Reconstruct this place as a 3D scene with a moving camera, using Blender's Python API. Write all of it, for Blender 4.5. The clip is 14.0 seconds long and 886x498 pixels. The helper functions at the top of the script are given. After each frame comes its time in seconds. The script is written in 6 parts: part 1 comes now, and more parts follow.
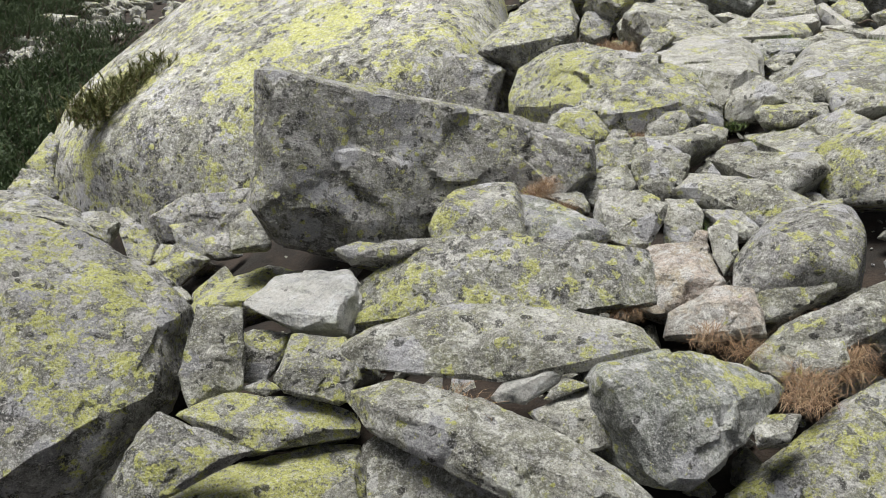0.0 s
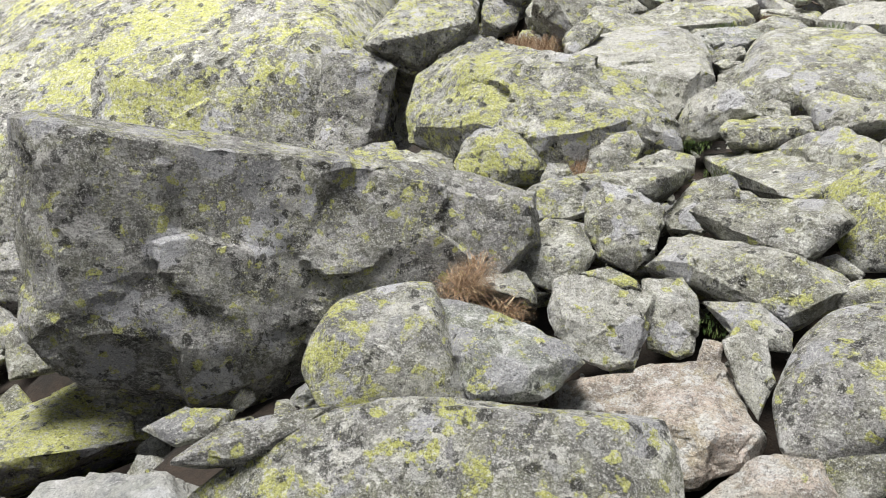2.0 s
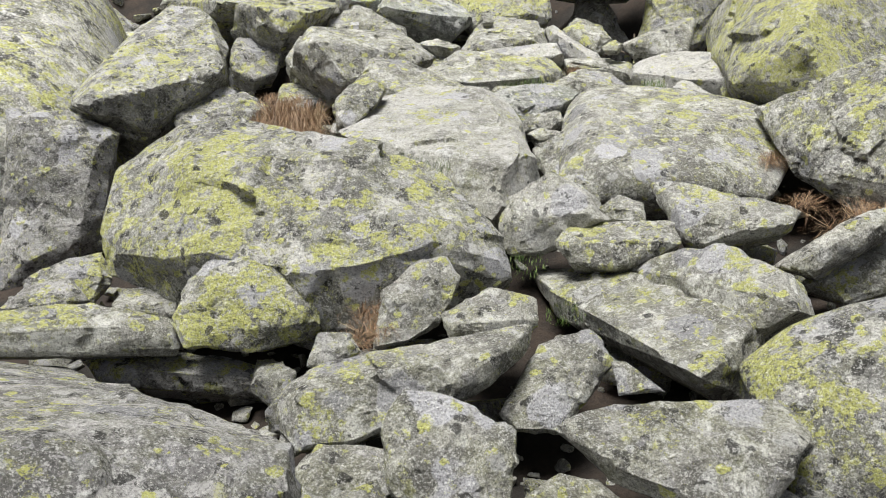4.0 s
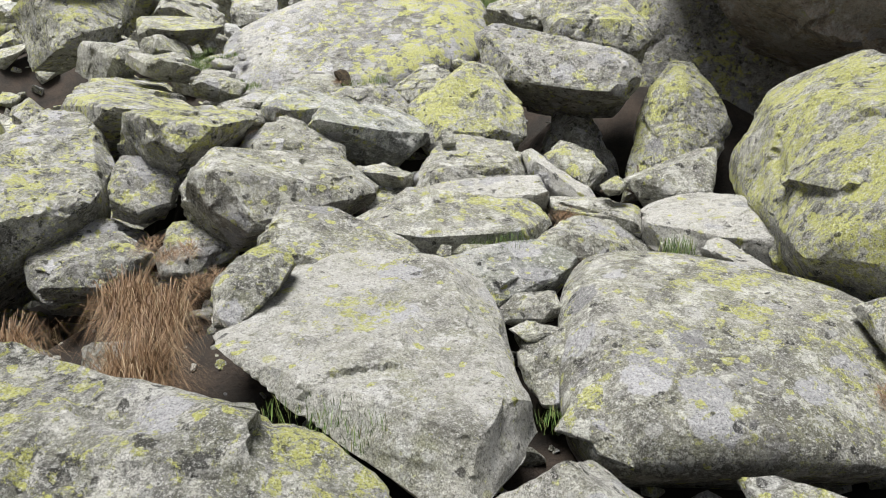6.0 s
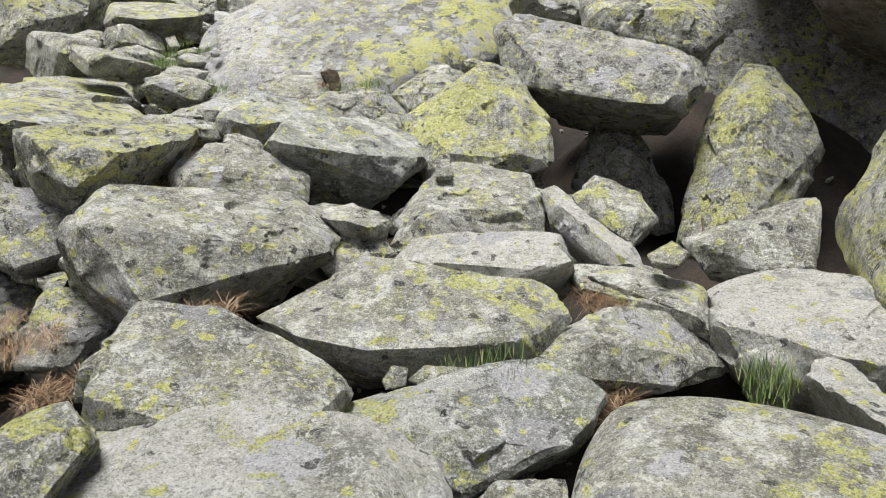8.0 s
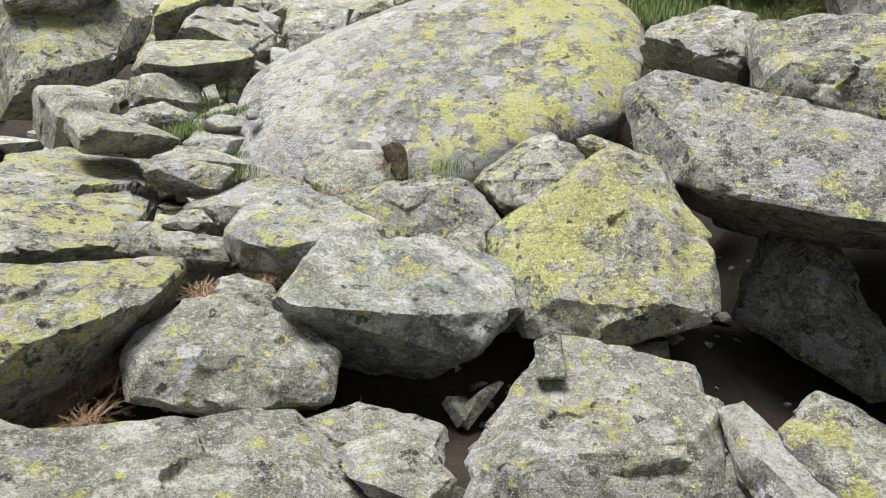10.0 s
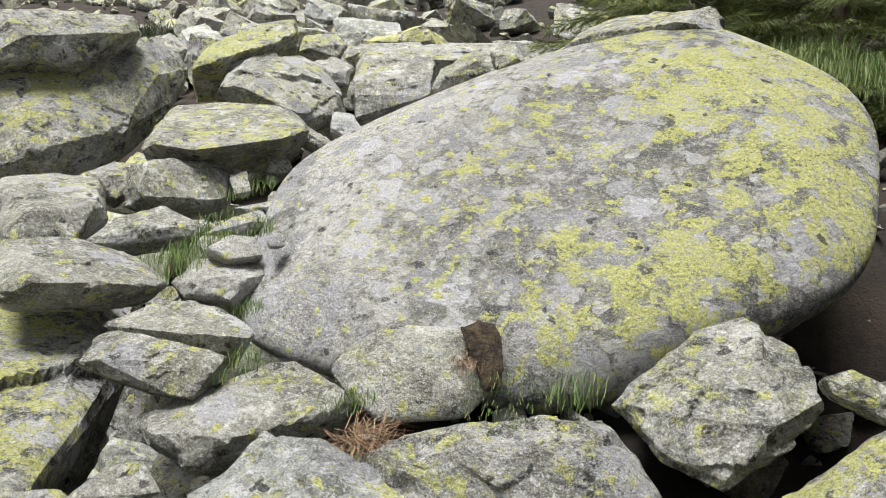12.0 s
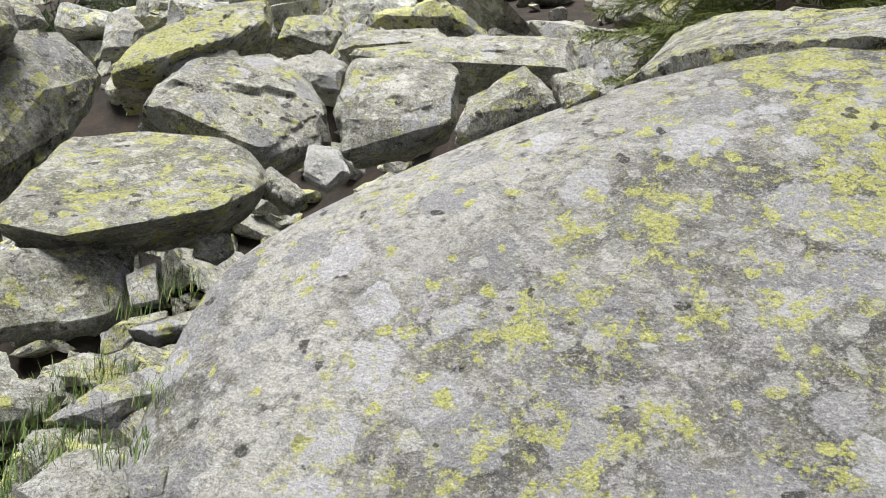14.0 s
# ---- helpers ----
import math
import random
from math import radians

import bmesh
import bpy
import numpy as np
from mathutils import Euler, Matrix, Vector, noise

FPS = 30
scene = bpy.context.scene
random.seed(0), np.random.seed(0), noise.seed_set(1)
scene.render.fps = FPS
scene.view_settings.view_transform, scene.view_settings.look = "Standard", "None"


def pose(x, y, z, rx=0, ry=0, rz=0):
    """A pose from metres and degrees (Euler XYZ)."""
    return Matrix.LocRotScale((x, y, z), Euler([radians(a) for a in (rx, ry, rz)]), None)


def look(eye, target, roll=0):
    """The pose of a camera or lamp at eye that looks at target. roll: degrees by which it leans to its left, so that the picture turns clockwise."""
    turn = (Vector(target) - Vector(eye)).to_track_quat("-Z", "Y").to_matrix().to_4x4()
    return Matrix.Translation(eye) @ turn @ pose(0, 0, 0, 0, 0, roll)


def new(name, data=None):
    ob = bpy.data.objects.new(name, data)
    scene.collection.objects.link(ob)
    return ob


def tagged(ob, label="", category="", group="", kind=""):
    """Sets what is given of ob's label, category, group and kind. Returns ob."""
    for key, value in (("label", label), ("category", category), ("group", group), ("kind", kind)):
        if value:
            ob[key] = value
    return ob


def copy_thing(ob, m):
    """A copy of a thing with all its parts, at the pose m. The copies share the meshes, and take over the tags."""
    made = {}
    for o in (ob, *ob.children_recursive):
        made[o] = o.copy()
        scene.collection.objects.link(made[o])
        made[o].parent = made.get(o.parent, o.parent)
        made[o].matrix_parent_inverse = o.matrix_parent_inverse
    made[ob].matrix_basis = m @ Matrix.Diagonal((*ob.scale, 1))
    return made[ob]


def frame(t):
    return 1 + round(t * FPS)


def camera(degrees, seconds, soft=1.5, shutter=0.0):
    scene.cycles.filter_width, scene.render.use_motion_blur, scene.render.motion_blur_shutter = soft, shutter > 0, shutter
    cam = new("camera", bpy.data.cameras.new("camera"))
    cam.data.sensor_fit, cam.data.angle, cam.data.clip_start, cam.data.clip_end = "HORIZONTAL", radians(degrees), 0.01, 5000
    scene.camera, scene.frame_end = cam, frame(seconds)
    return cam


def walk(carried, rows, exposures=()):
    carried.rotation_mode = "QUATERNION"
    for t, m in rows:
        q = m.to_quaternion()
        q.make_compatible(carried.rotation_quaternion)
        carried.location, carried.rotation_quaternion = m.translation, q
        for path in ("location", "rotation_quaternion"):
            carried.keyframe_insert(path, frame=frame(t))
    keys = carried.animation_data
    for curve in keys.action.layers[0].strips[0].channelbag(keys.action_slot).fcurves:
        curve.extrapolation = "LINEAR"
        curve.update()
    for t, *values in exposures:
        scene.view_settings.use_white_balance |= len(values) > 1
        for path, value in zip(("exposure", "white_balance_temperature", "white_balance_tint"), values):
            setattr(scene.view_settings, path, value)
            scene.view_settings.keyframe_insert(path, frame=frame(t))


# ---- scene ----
cam = camera(58.3, 14.0, soft=1.0)
METRES, EYE, TILT, LEAN, TURN = 12.0, 1.6364, -8.0, -2.0, 0.0
ROWS = [
    (0.0, 0.0, 0.0, 0.0, -0.0, 0.0, 0.0),
    (0.5, 0.0, 0.0323, 0.0133, 0.11, -1.53, 0.32),
    (1.0, 0.0035, 0.0648, 0.0301, -2.55, -1.49, 0.71),
    (1.5, 0.0037, 0.0991, 0.0423, -5.58, -1.26, 1.94),
    (2.0, 0.0062, 0.1271, 0.0475, -7.49, -1.89, 3.03),
    (2.5, 0.0109, 0.1598, 0.0568, -9.77, -2.76, 4.17),
    (3.0, 0.0213, 0.1877, 0.0679, -13.88, -2.84, 4.91),
    (3.5, 0.0344, 0.224, 0.078, -18.76, -2.56, 5.81),
    (4.0, 0.0513, 0.2573, 0.0964, -22.59, -1.41, 6.67),
    (6.5, 0.1301, 0.4003, 0.1584, -26.05, 4.6, 6.27),
    (7.0, 0.149, 0.4218, 0.1708, -25.66, 4.1, 7.0),
    (7.5, 0.1656, 0.4403, 0.1811, -24.54, 3.75, 6.27),
    (8.0, 0.186, 0.4652, 0.1877, -22.66, 3.81, 4.44),
    (8.5, 0.206, 0.4906, 0.2029, -19.4, 4.63, 4.03),
    (11.0, 0.2532, 0.6517, 0.2982, -12.93, 4.21, 2.01),
    (11.5, 0.2642, 0.6858, 0.3176, -10.17, 5.35, 1.3),
    (12.0, 0.2691, 0.7125, 0.3334, -9.62, 5.57, -0.24),
    (12.5, 0.2692, 0.7377, 0.349, -9.23, 5.97, -0.37),
    (13.0, 0.2714, 0.7768, 0.3615, -8.99, 5.21, 1.04),
    (13.5, 0.277, 0.8092, 0.3795, -9.19, 4.2, 0.09),
    (14.0, 0.2865, 0.8436, 0.3984, -8.84, 2.84, -1.57),
]
walk(cam, [(t, pose(0, 0, EYE, TILT, LEAN, TURN) @ pose(METRES * x, METRES * y, METRES * z, 90 + pitch, roll, yaw)) for t, x, y, z, yaw, pitch, roll in ROWS], exposures=((0.0, 1.18), (1.5, 1.46), (6.5, 1.42), (14.0, 1.56)))

# ---- light: a bright overcast mountain day ----
world = bpy.data.worlds.new("sky")
scene.world = world
world.use_nodes = True
wn = world.node_tree
sky = wn.nodes.new("ShaderNodeTexSky")
sky.sky_type, sky.sun_disc = "NISHITA", False
sky.sun_elevation, sky.sun_rotation = radians(72), radians(238)
grey = wn.nodes.new("ShaderNodeHueSaturation")
grey.inputs["Saturation"].default_value = 0.22
sky.altitude, sky.air_density, sky.dust_density, sky.ozone_density = 1800, 1.0, 3.0, 1.0
wn.links.new(sky.outputs["Color"], grey.inputs["Color"])
wn.links.new(grey.outputs["Color"], wn.nodes["Background"].inputs["Color"])
wn.nodes["Background"].inputs["Strength"].default_value = 0.036
sun = new("sun", bpy.data.lights.new("sun", "SUN"))
sun.data.energy, sun.data.angle, sun.data.color = 2.75, radians(30), (1.0, 0.98, 0.94)
sun.matrix_world = look((-3.5, -2.2, 13), (0, 0, 0))


# ---- materials ----
def material(name):
    m = bpy.data.materials.new(name)
    m.use_nodes = True
    tree = m.node_tree
    shader = tree.nodes["Principled BSDF"]
    return m, tree, shader


class Nodes:
    """Short hands for wiring a node tree."""

    def __init__(self, tree):
        self.tree = tree

    def node(self, kind):
        return self.tree.nodes.new(kind)

    def link(self, a, b):
        self.tree.links.new(a, b)

    def put(self, socket, value):
        if hasattr(value, "is_output"):
            self.link(value, socket)
        else:
            socket.default_value = value

    def math(self, op, a, b=0.0, clamp=False):
        n = self.node("ShaderNodeMath")
        n.operation, n.use_clamp = op, clamp
        self.put(n.inputs[0], a)
        self.put(n.inputs[1], b)
        return n.outputs[0]

    def noise(self, where, scale, detail=4.0, rough=0.55, distort=0.0):
        n = self.node("ShaderNodeTexNoise")
        self.put(n.inputs["Vector"], where)
        n.inputs["Scale"].default_value, n.inputs["Detail"].default_value = scale, detail
        n.inputs["Roughness"].default_value, n.inputs["Distortion"].default_value = rough, distort
        return n.outputs["Fac"]

    def cells(self, where, scale, feature="F1"):
        n = self.node("ShaderNodeTexVoronoi")
        n.feature = feature
        self.put(n.inputs["Vector"], where)
        n.inputs["Scale"].default_value = scale
        return n

    def step(self, value, low, high):
        n = self.node("ShaderNodeMapRange")
        n.interpolation_type = "SMOOTHSTEP"
        self.put(n.inputs["Value"], value)
        self.put(n.inputs["From Min"], low)
        self.put(n.inputs["From Max"], high)
        return n.outputs["Result"]

    def mix(self, fac, a, b):
        n = self.node("ShaderNodeMix")
        n.data_type = "RGBA"
        self.put(n.inputs[0], fac)
        for socket, value in ((n.inputs[6], a), (n.inputs[7], b)):
            self.put(socket, value if hasattr(value, "is_output") else (*value, 1.0))
        return n.outputs[2]


def rock_material(name, stone_colour, lichen, plates, black, pale=0.0, patchy=0.45, slant=0.0, lichen_colour=(0.60, 0.61, 0.19), grain=0.85, coarse=1.0):
    """Weathered granite. lichen: yellow-green map lichen, 0 to 1; plates: round grey lichen; black: dark crusts; pale: bare worn areas."""
    m, tree, shader = material(name)
    n = Nodes(tree)
    where = n.node("ShaderNodeTexCoord").outputs["Object"]
    info = n.node("ShaderNodeObjectInfo")
    shift = n.node("ShaderNodeVectorMath")
    shift.operation = "MULTIPLY_ADD"
    n.link(info.outputs["Random"], shift.inputs[0])
    shift.inputs[1].default_value = (37.0, 53.0, 71.0)
    n.link(where, shift.inputs[2])
    sized = n.node("ShaderNodeVectorMath")
    sized.operation = "SCALE"
    n.link(shift.outputs[0], sized.inputs[0])
    sized.inputs["Scale"].default_value = coarse
    p = sized.outputs[0]
    wobble = n.node("ShaderNodeTexNoise")
    n.link(p, wobble.inputs["Vector"])
    wobble.inputs["Scale"].default_value, wobble.inputs["Detail"].default_value = 14.0, 4.0
    bent = n.node("ShaderNodeVectorMath")
    bent.operation = "MULTIPLY_ADD"
    n.link(wobble.outputs["Color"], bent.inputs[0])
    bent.inputs[1].default_value = (0.09, 0.09, 0.09)
    n.link(p, bent.inputs[2])
    q = bent.outputs[0]
    geo = n.node("ShaderNodeNewGeometry")
    split = n.node("ShaderNodeSeparateXYZ")
    n.link(geo.outputs["Normal"], split.inputs[0])
    up = n.step(split.outputs["Z"], -0.25, 0.75)
    # stone: broad weathering, mid mottling, crystal grain
    dark = tuple(c * 0.58 for c in stone_colour)
    light = tuple(min(1.0, c * 1.35) for c in stone_colour)
    col = n.mix(n.step(n.noise(p, 2.3, 6, 0.6), 0.3, 0.7), dark, light)
    olive = tuple(a * b for a, b in zip(stone_colour, (0.80, 0.84, 0.52)))
    col = n.mix(n.math("MULTIPLY", n.step(n.noise(p, 4.1, 7, 0.65), 0.42, 0.66), 0.5), col, olive)
    patch = n.noise(q, 6.0, 6, 0.66)
    col = n.mix(n.math("MULTIPLY", n.step(patch, 0.53, 0.58), 0.75), col, tuple(c * 0.36 for c in stone_colour))
    col = n.mix(n.math("MULTIPLY", n.step(patch, 0.46, 0.40), 0.75), col, tuple(min(0.8, c * 2.25) for c in stone_colour))
    mottle = n.noise(q, 17.0, 7, 0.75)
    col = n.mix(n.math("MULTIPLY", n.step(mottle, 0.52, 0.60), 0.7), col, tuple(c * 0.46 for c in stone_colour))
    col = n.mix(n.math("MULTIPLY", n.step(mottle, 0.46, 0.39), 0.75), col, tuple(min(0.74, c * 2.0) for c in stone_colour))
    film = n.math("MULTIPLY", n.step(n.noise(p, 12.0, 6, 0.7), 0.45, 0.62), 0.08 + 0.35 * lichen)
    col = n.mix(n.math("MULTIPLY", film, n.step(split.outputs["Z"], -0.6, 0.4)), col, (0.27, 0.275, 0.15))
    fine = n.noise(p, 48.0, 6, 0.8)
    col = n.mix(n.math("MULTIPLY", n.step(fine, 0.53, 0.60), 0.42 * grain), col, tuple(c * 0.35 for c in stone_colour))
    crystals = n.cells(p, 85.0)
    col = n.mix(n.math("MULTIPLY", n.step(crystals.outputs["Distance"], 0.30, 0.14), 0.62 * grain), col, (0.62, 0.62, 0.60))
    if pale > 0:
        worn = n.math("MULTIPLY", n.step(n.noise(p, 1.4, 6, 0.62), 0.62 - 0.35 * pale, 0.82 - 0.35 * pale), n.step(n.noise(p, 22.0, 5, 0.7), 0.34, 0.56))
        if slant > 0:
            side = n.node("ShaderNodeSeparateXYZ")
            n.link(where, side.inputs[0])
            worn = n.math("MULTIPLY", worn, n.step(side.outputs["X"], 0.3, -0.7))
        col = n.mix(worn, col, (0.58, 0.57, 0.54))
    # round plates of grey lichen, some bluish, some whitish
    disc = n.cells(q, 5.5)
    chance = n.node("ShaderNodeSeparateColor")
    n.link(disc.outputs["Color"], chance.inputs[0])
    plate = n.math("MULTIPLY", n.step(disc.outputs["Distance"], 0.52, 0.46), n.step(chance.outputs[0], 0.98 - plates, 1.0 - plates))
    col = n.mix(n.math("MULTIPLY", plate, 0.85), col, n.mix(chance.outputs[1], (0.27, 0.27, 0.285), (0.62, 0.62, 0.66)))
    small = n.cells(q, 15.0)
    some = n.node("ShaderNodeSeparateColor")
    n.link(small.outputs["Color"], some.inputs[0])
    dots = n.math("MULTIPLY", n.step(small.outputs["Distance"], 0.44, 0.36), n.step(some.outputs[0], 0.97 - plates * 0.7, 1.0 - plates * 0.7))
    col = n.mix(n.math("MULTIPLY", dots, 0.8), col, n.mix(some.outputs[1], (0.30, 0.30, 0.29), (0.60, 0.60, 0.58)))
    # black crusts
    crust = n.math("MULTIPLY", n.step(n.noise(q, 7.5, 6, 0.7), 0.66 - 0.16 * black, 0.70 - 0.16 * black), n.step(n.noise(p, 35.0, 3, 0.6), 0.36, 0.5))
    col = n.mix(n.math("MULTIPLY", crust, 0.85), col, (0.045, 0.045, 0.042))
    # yellow-green map lichen, thicker on what faces the sky, broken up by fine cracks
    broad = n.noise(p, 1.7, 3, 0.5)
    spread = n.math("ADD", n.math("MULTIPLY", broad, patchy), n.math("MULTIPLY", n.noise(q, 9.0, 9, 0.7), 0.9))
    spread = n.math("ADD", spread, n.math("MULTIPLY", up, 0.06))
    each = n.math("MULTIPLY", n.math("SUBTRACT", info.outputs["Random"], 0.5), 0.07)
    spread = n.math("ADD", spread, each)
    along = n.node("ShaderNodeSeparateXYZ")
    n.link(where, along.inputs[0])
    spread = n.math("ADD", spread, n.math("MULTIPLY", along.outputs["X"], slant))
    edge = 0.745 + 0.5 * patchy - 0.37 * lichen
    map_lichen = n.step(spread, edge, edge + 0.035)
    specks = n.step(n.math("ADD", n.noise(p, 33.0, 5, 0.7), n.math("MULTIPLY", n.noise(p, 2.6, 4, 0.6), 0.5)), 1.0 - 0.30 * lichen, 1.03 - 0.30 * lichen)
    spots = n.cells(q, 19.0)
    pick = n.node("ShaderNodeSeparateColor")
    n.link(spots.outputs["Color"], pick.inputs[0])
    round_spots = n.math("MULTIPLY", n.step(spots.outputs["Distance"], 0.43, 0.36), n.step(pick.outputs[1], 1.0 - 0.30 * lichen, 1.02 - 0.30 * lichen))
    map_lichen = n.math("MAXIMUM", map_lichen, round_spots)
    map_lichen = n.math("MAXIMUM", map_lichen, n.math("MULTIPLY", specks, 0.65))
    map_lichen = n.math("MULTIPLY", map_lichen, n.step(n.noise(p, 60.0, 5, 0.8), 0.405, 0.465))
    hue = n.mix(n.noise(p, 5.0, 4, 0.6), tuple(c * 0.72 for c in lichen_colour), tuple(min(1, c * 1.22) for c in lichen_colour))
    hue = n.mix(n.math("MULTIPLY", n.step(fine, 0.52, 0.62), 0.45), hue, (0.14, 0.15, 0.05))
    col = n.mix(n.math("MULTIPLY", map_lichen, 0.92), col, hue)
    # small black lichen dots
    inky = n.cells(q, 16.0)
    few = n.node("ShaderNodeSeparateColor")
    n.link(inky.outputs["Color"], few.inputs[0])
    ink = n.math("MULTIPLY", n.step(inky.outputs["Distance"], 0.34, 0.26), n.step(few.outputs[2], 0.97 - 0.42 * black, 1.0 - 0.42 * black))
    col = n.mix(n.math("MULTIPLY", ink, 0.85), col, (0.035, 0.035, 0.033))
    # thin lilac-grey crusts with crisp rims
    bloom = n.math("MULTIPLY", n.step(n.noise(q, 13.0, 5, 0.62), 0.585, 0.605), n.step(n.noise(p, 2.9, 3, 0.5), 0.42, 0.56))
    col = n.mix(n.math("MULTIPLY", bloom, 0.25 + 0.6 * plates), col, (0.50, 0.49, 0.515))
    # pits and pinholes over everything
    pits = n.math("MULTIPLY", n.step(n.noise(p, 75.0, 5, 0.85), 0.54, 0.60), 0.62 * grain)
    col = n.mix(pits, col, (0.03, 0.03, 0.026))
    glints = n.math("MULTIPLY", n.step(n.noise(p, 65.0, 5, 0.85), 0.46, 0.40), 0.72 * grain)
    col = n.mix(glints, col, (0.80, 0.80, 0.77))
    sand = n.noise(p, 170.0, 3, 0.75)
    col = n.mix(n.math("MULTIPLY", n.step(sand, 0.54, 0.60), 0.5 * grain), col, (0.06, 0.06, 0.052))
    col = n.mix(n.math("MULTIPLY", n.step(sand, 0.44, 0.37), 0.4 * grain), col, (0.78, 0.77, 0.72))
    n.link(col, shader.inputs["Base Color"])
    shader.inputs["Roughness"].default_value = 0.9
    shader.inputs["Specular IOR Level"].default_value = 0.25
    height = n.math("ADD", n.math("MULTIPLY", n.noise(p, 26.0, 8, 0.72), 1.0), n.math("MULTIPLY", fine, 0.35))
    height = n.math("ADD", height, n.math("MULTIPLY", map_lichen, 0.06))
    bump = n.node("ShaderNodeBump")
    bump.inputs["Strength"].default_value, bump.inputs["Distance"].default_value = 1.0, 0.045
    n.link(height, bump.inputs["Height"])
    n.link(bump.outputs["Normal"], shader.inputs["Normal"])
    return m


lichen_rock = rock_material("lichen_granite", (0.35, 0.345, 0.325), 0.54, 0.26, 0.65, 0.1, 0.5)
grey_rock = rock_material("grey_granite", (0.38, 0.372, 0.335), 0.43, 0.22, 0.35, 0.3)
pale_rock = rock_material("pale_granite", (0.46, 0.45, 0.405), 0.34, 0.12, 0.12, 0.8)
dark_rock = rock_material("dark_granite", (0.29, 0.283, 0.278), 0.49, 0.34, 0.6, 0.3)
pink_rock = rock_material("pink_granite", (0.54, 0.455, 0.395), 0.10, 0.05, 0.05, 0.5)
blue_rock = rock_material("blue_grey_granite", (0.38, 0.395, 0.385), 0.43, 0.15, 0.2, 0.35)
whale_rock = rock_material("worn_granite", (0.25, 0.245, 0.247), 0.48, 0.72, 0.12, 0.7, 0.5, 0.085, grain=0.55)
yellow_rock = rock_material("lichen_crusted_granite", (0.34, 0.335, 0.315), 0.66, 0.2, 0.6, 0.1, 0.5)
slab_rock = rock_material("broad_lichened_granite", (0.36, 0.352, 0.335), 0.60, 0.3, 0.8, 0.2, 0.5, grain=0.95, coarse=0.42)
white_rock = rock_material("white_quartz_granite", (0.52, 0.53, 0.55), 0.05, 0.05, 0.0, 0.8, grain=0.5)


def plain_material(name, a, b, scale, rough=0.9, bump_scale=60.0, depth=0.01):
    m, tree, shader = material(name)
    n = Nodes(tree)
    p = n.node("ShaderNodeTexCoord").outputs["Object"]
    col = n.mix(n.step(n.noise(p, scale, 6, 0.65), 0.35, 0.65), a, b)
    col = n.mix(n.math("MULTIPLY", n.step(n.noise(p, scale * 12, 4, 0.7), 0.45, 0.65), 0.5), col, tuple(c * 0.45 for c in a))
    n.link(col, shader.inputs["Base Color"])
    shader.inputs["Roughness"].default_value = rough
    bump = n.node("ShaderNodeBump")
    bump.inputs["Strength"].default_value, bump.inputs["Distance"].default_value = 0.8, depth
    n.link(n.noise(p, bump_scale, 6, 0.7), bump.inputs["Height"])
    n.link(bump.outputs["Normal"], shader.inputs["Normal"])
    return m


rotten_wood = plain_material("rooty_peat", (0.018, 0.012, 0.007), (0.095, 0.066, 0.034), 30.0, depth=0.06)
# darker than the soil's own brown: deep shade of the gaps is in its colour
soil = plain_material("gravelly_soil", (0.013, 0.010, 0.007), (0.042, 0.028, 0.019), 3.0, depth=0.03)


def leaf_material(name, a, b, c):
    """Blades and needles; each strand takes its own tint between a, b and c."""
    m, tree, shader = material(name)
    n = Nodes(tree)
    island = n.node("ShaderNodeNewGeometry").outputs["Random Per Island"]
    col = n.mix(n.step(island, 0.0, 0.6), a, b)
    col = n.mix(n.step(island, 0.75, 1.0), col, c)
    n.link(col, shader.inputs["Base Color"])
    shader.inputs["Roughness"].default_value = 0.65
    return m


green_grass = leaf_material("green_grass", (0.06, 0.12, 0.025), (0.14, 0.21, 0.05), (0.30, 0.27, 0.12))
dry_grass = leaf_material("dry_grass", (0.12, 0.068, 0.036), (0.25, 0.155, 0.085), (0.42, 0.33, 0.21))
pine_needles = leaf_material("pine_needles", (0.022, 0.044, 0.013), (0.045, 0.078, 0.022), (0.085, 0.115, 0.035))
spruce_needles = leaf_material("spruce_needles", (0.05, 0.075, 0.02), (0.11, 0.14, 0.03), (0.30, 0.31, 0.07))
bark = plain_material("bark", (0.10, 0.075, 0.055), (0.17, 0.14, 0.11), 9.0, depth=0.02)


# ---- stones ----
def hash3(i, seed):
    """Pseudo-random numbers from -1 to 1 for lattice points."""
    i = i.astype(np.int64)
    h = (i[:, 0] * 374761393 + i[:, 1] * 668265263 + i[:, 2] * 2147483647 + seed * 1442695041) & 0x7FFFFFFF
    h = ((h ^ (h >> 13)) * 1274126177) & 0x7FFFFFFF
    h = ((h ^ (h >> 16)) * 1103515245) & 0x7FFFFFFF
    return (h & 0xFFFFFF) / 8388607.5 - 1.0


def lumps(p, seed):
    """Smooth value noise from -1 to 1 at the points p."""
    i = np.floor(p)
    f = p - i
    f = f * f * (3 - 2 * f)
    total = np.zeros(len(p))
    for dx in (0, 1):
        for dy in (0, 1):
            for dz in (0, 1):
                w = (f[:, 0] if dx else 1 - f[:, 0]) * (f[:, 1] if dy else 1 - f[:, 1]) * (f[:, 2] if dz else 1 - f[:, 2])
                total += w * hash3(i + (dx, dy, dz), seed)
    return total


SPHERES = {}


def sphere(level):
    """Unit sphere of triangles: points and faces."""
    if level not in SPHERES:
        bm = bmesh.new()
        bmesh.ops.create_icosphere(bm, subdivisions=level + 1, radius=1)
        SPHERES[level] = (np.array([v.co for v in bm.verts]), [[v.index for v in f.verts] for f in bm.faces])
        bm.free()
    return SPHERES[level]


PLACED = []


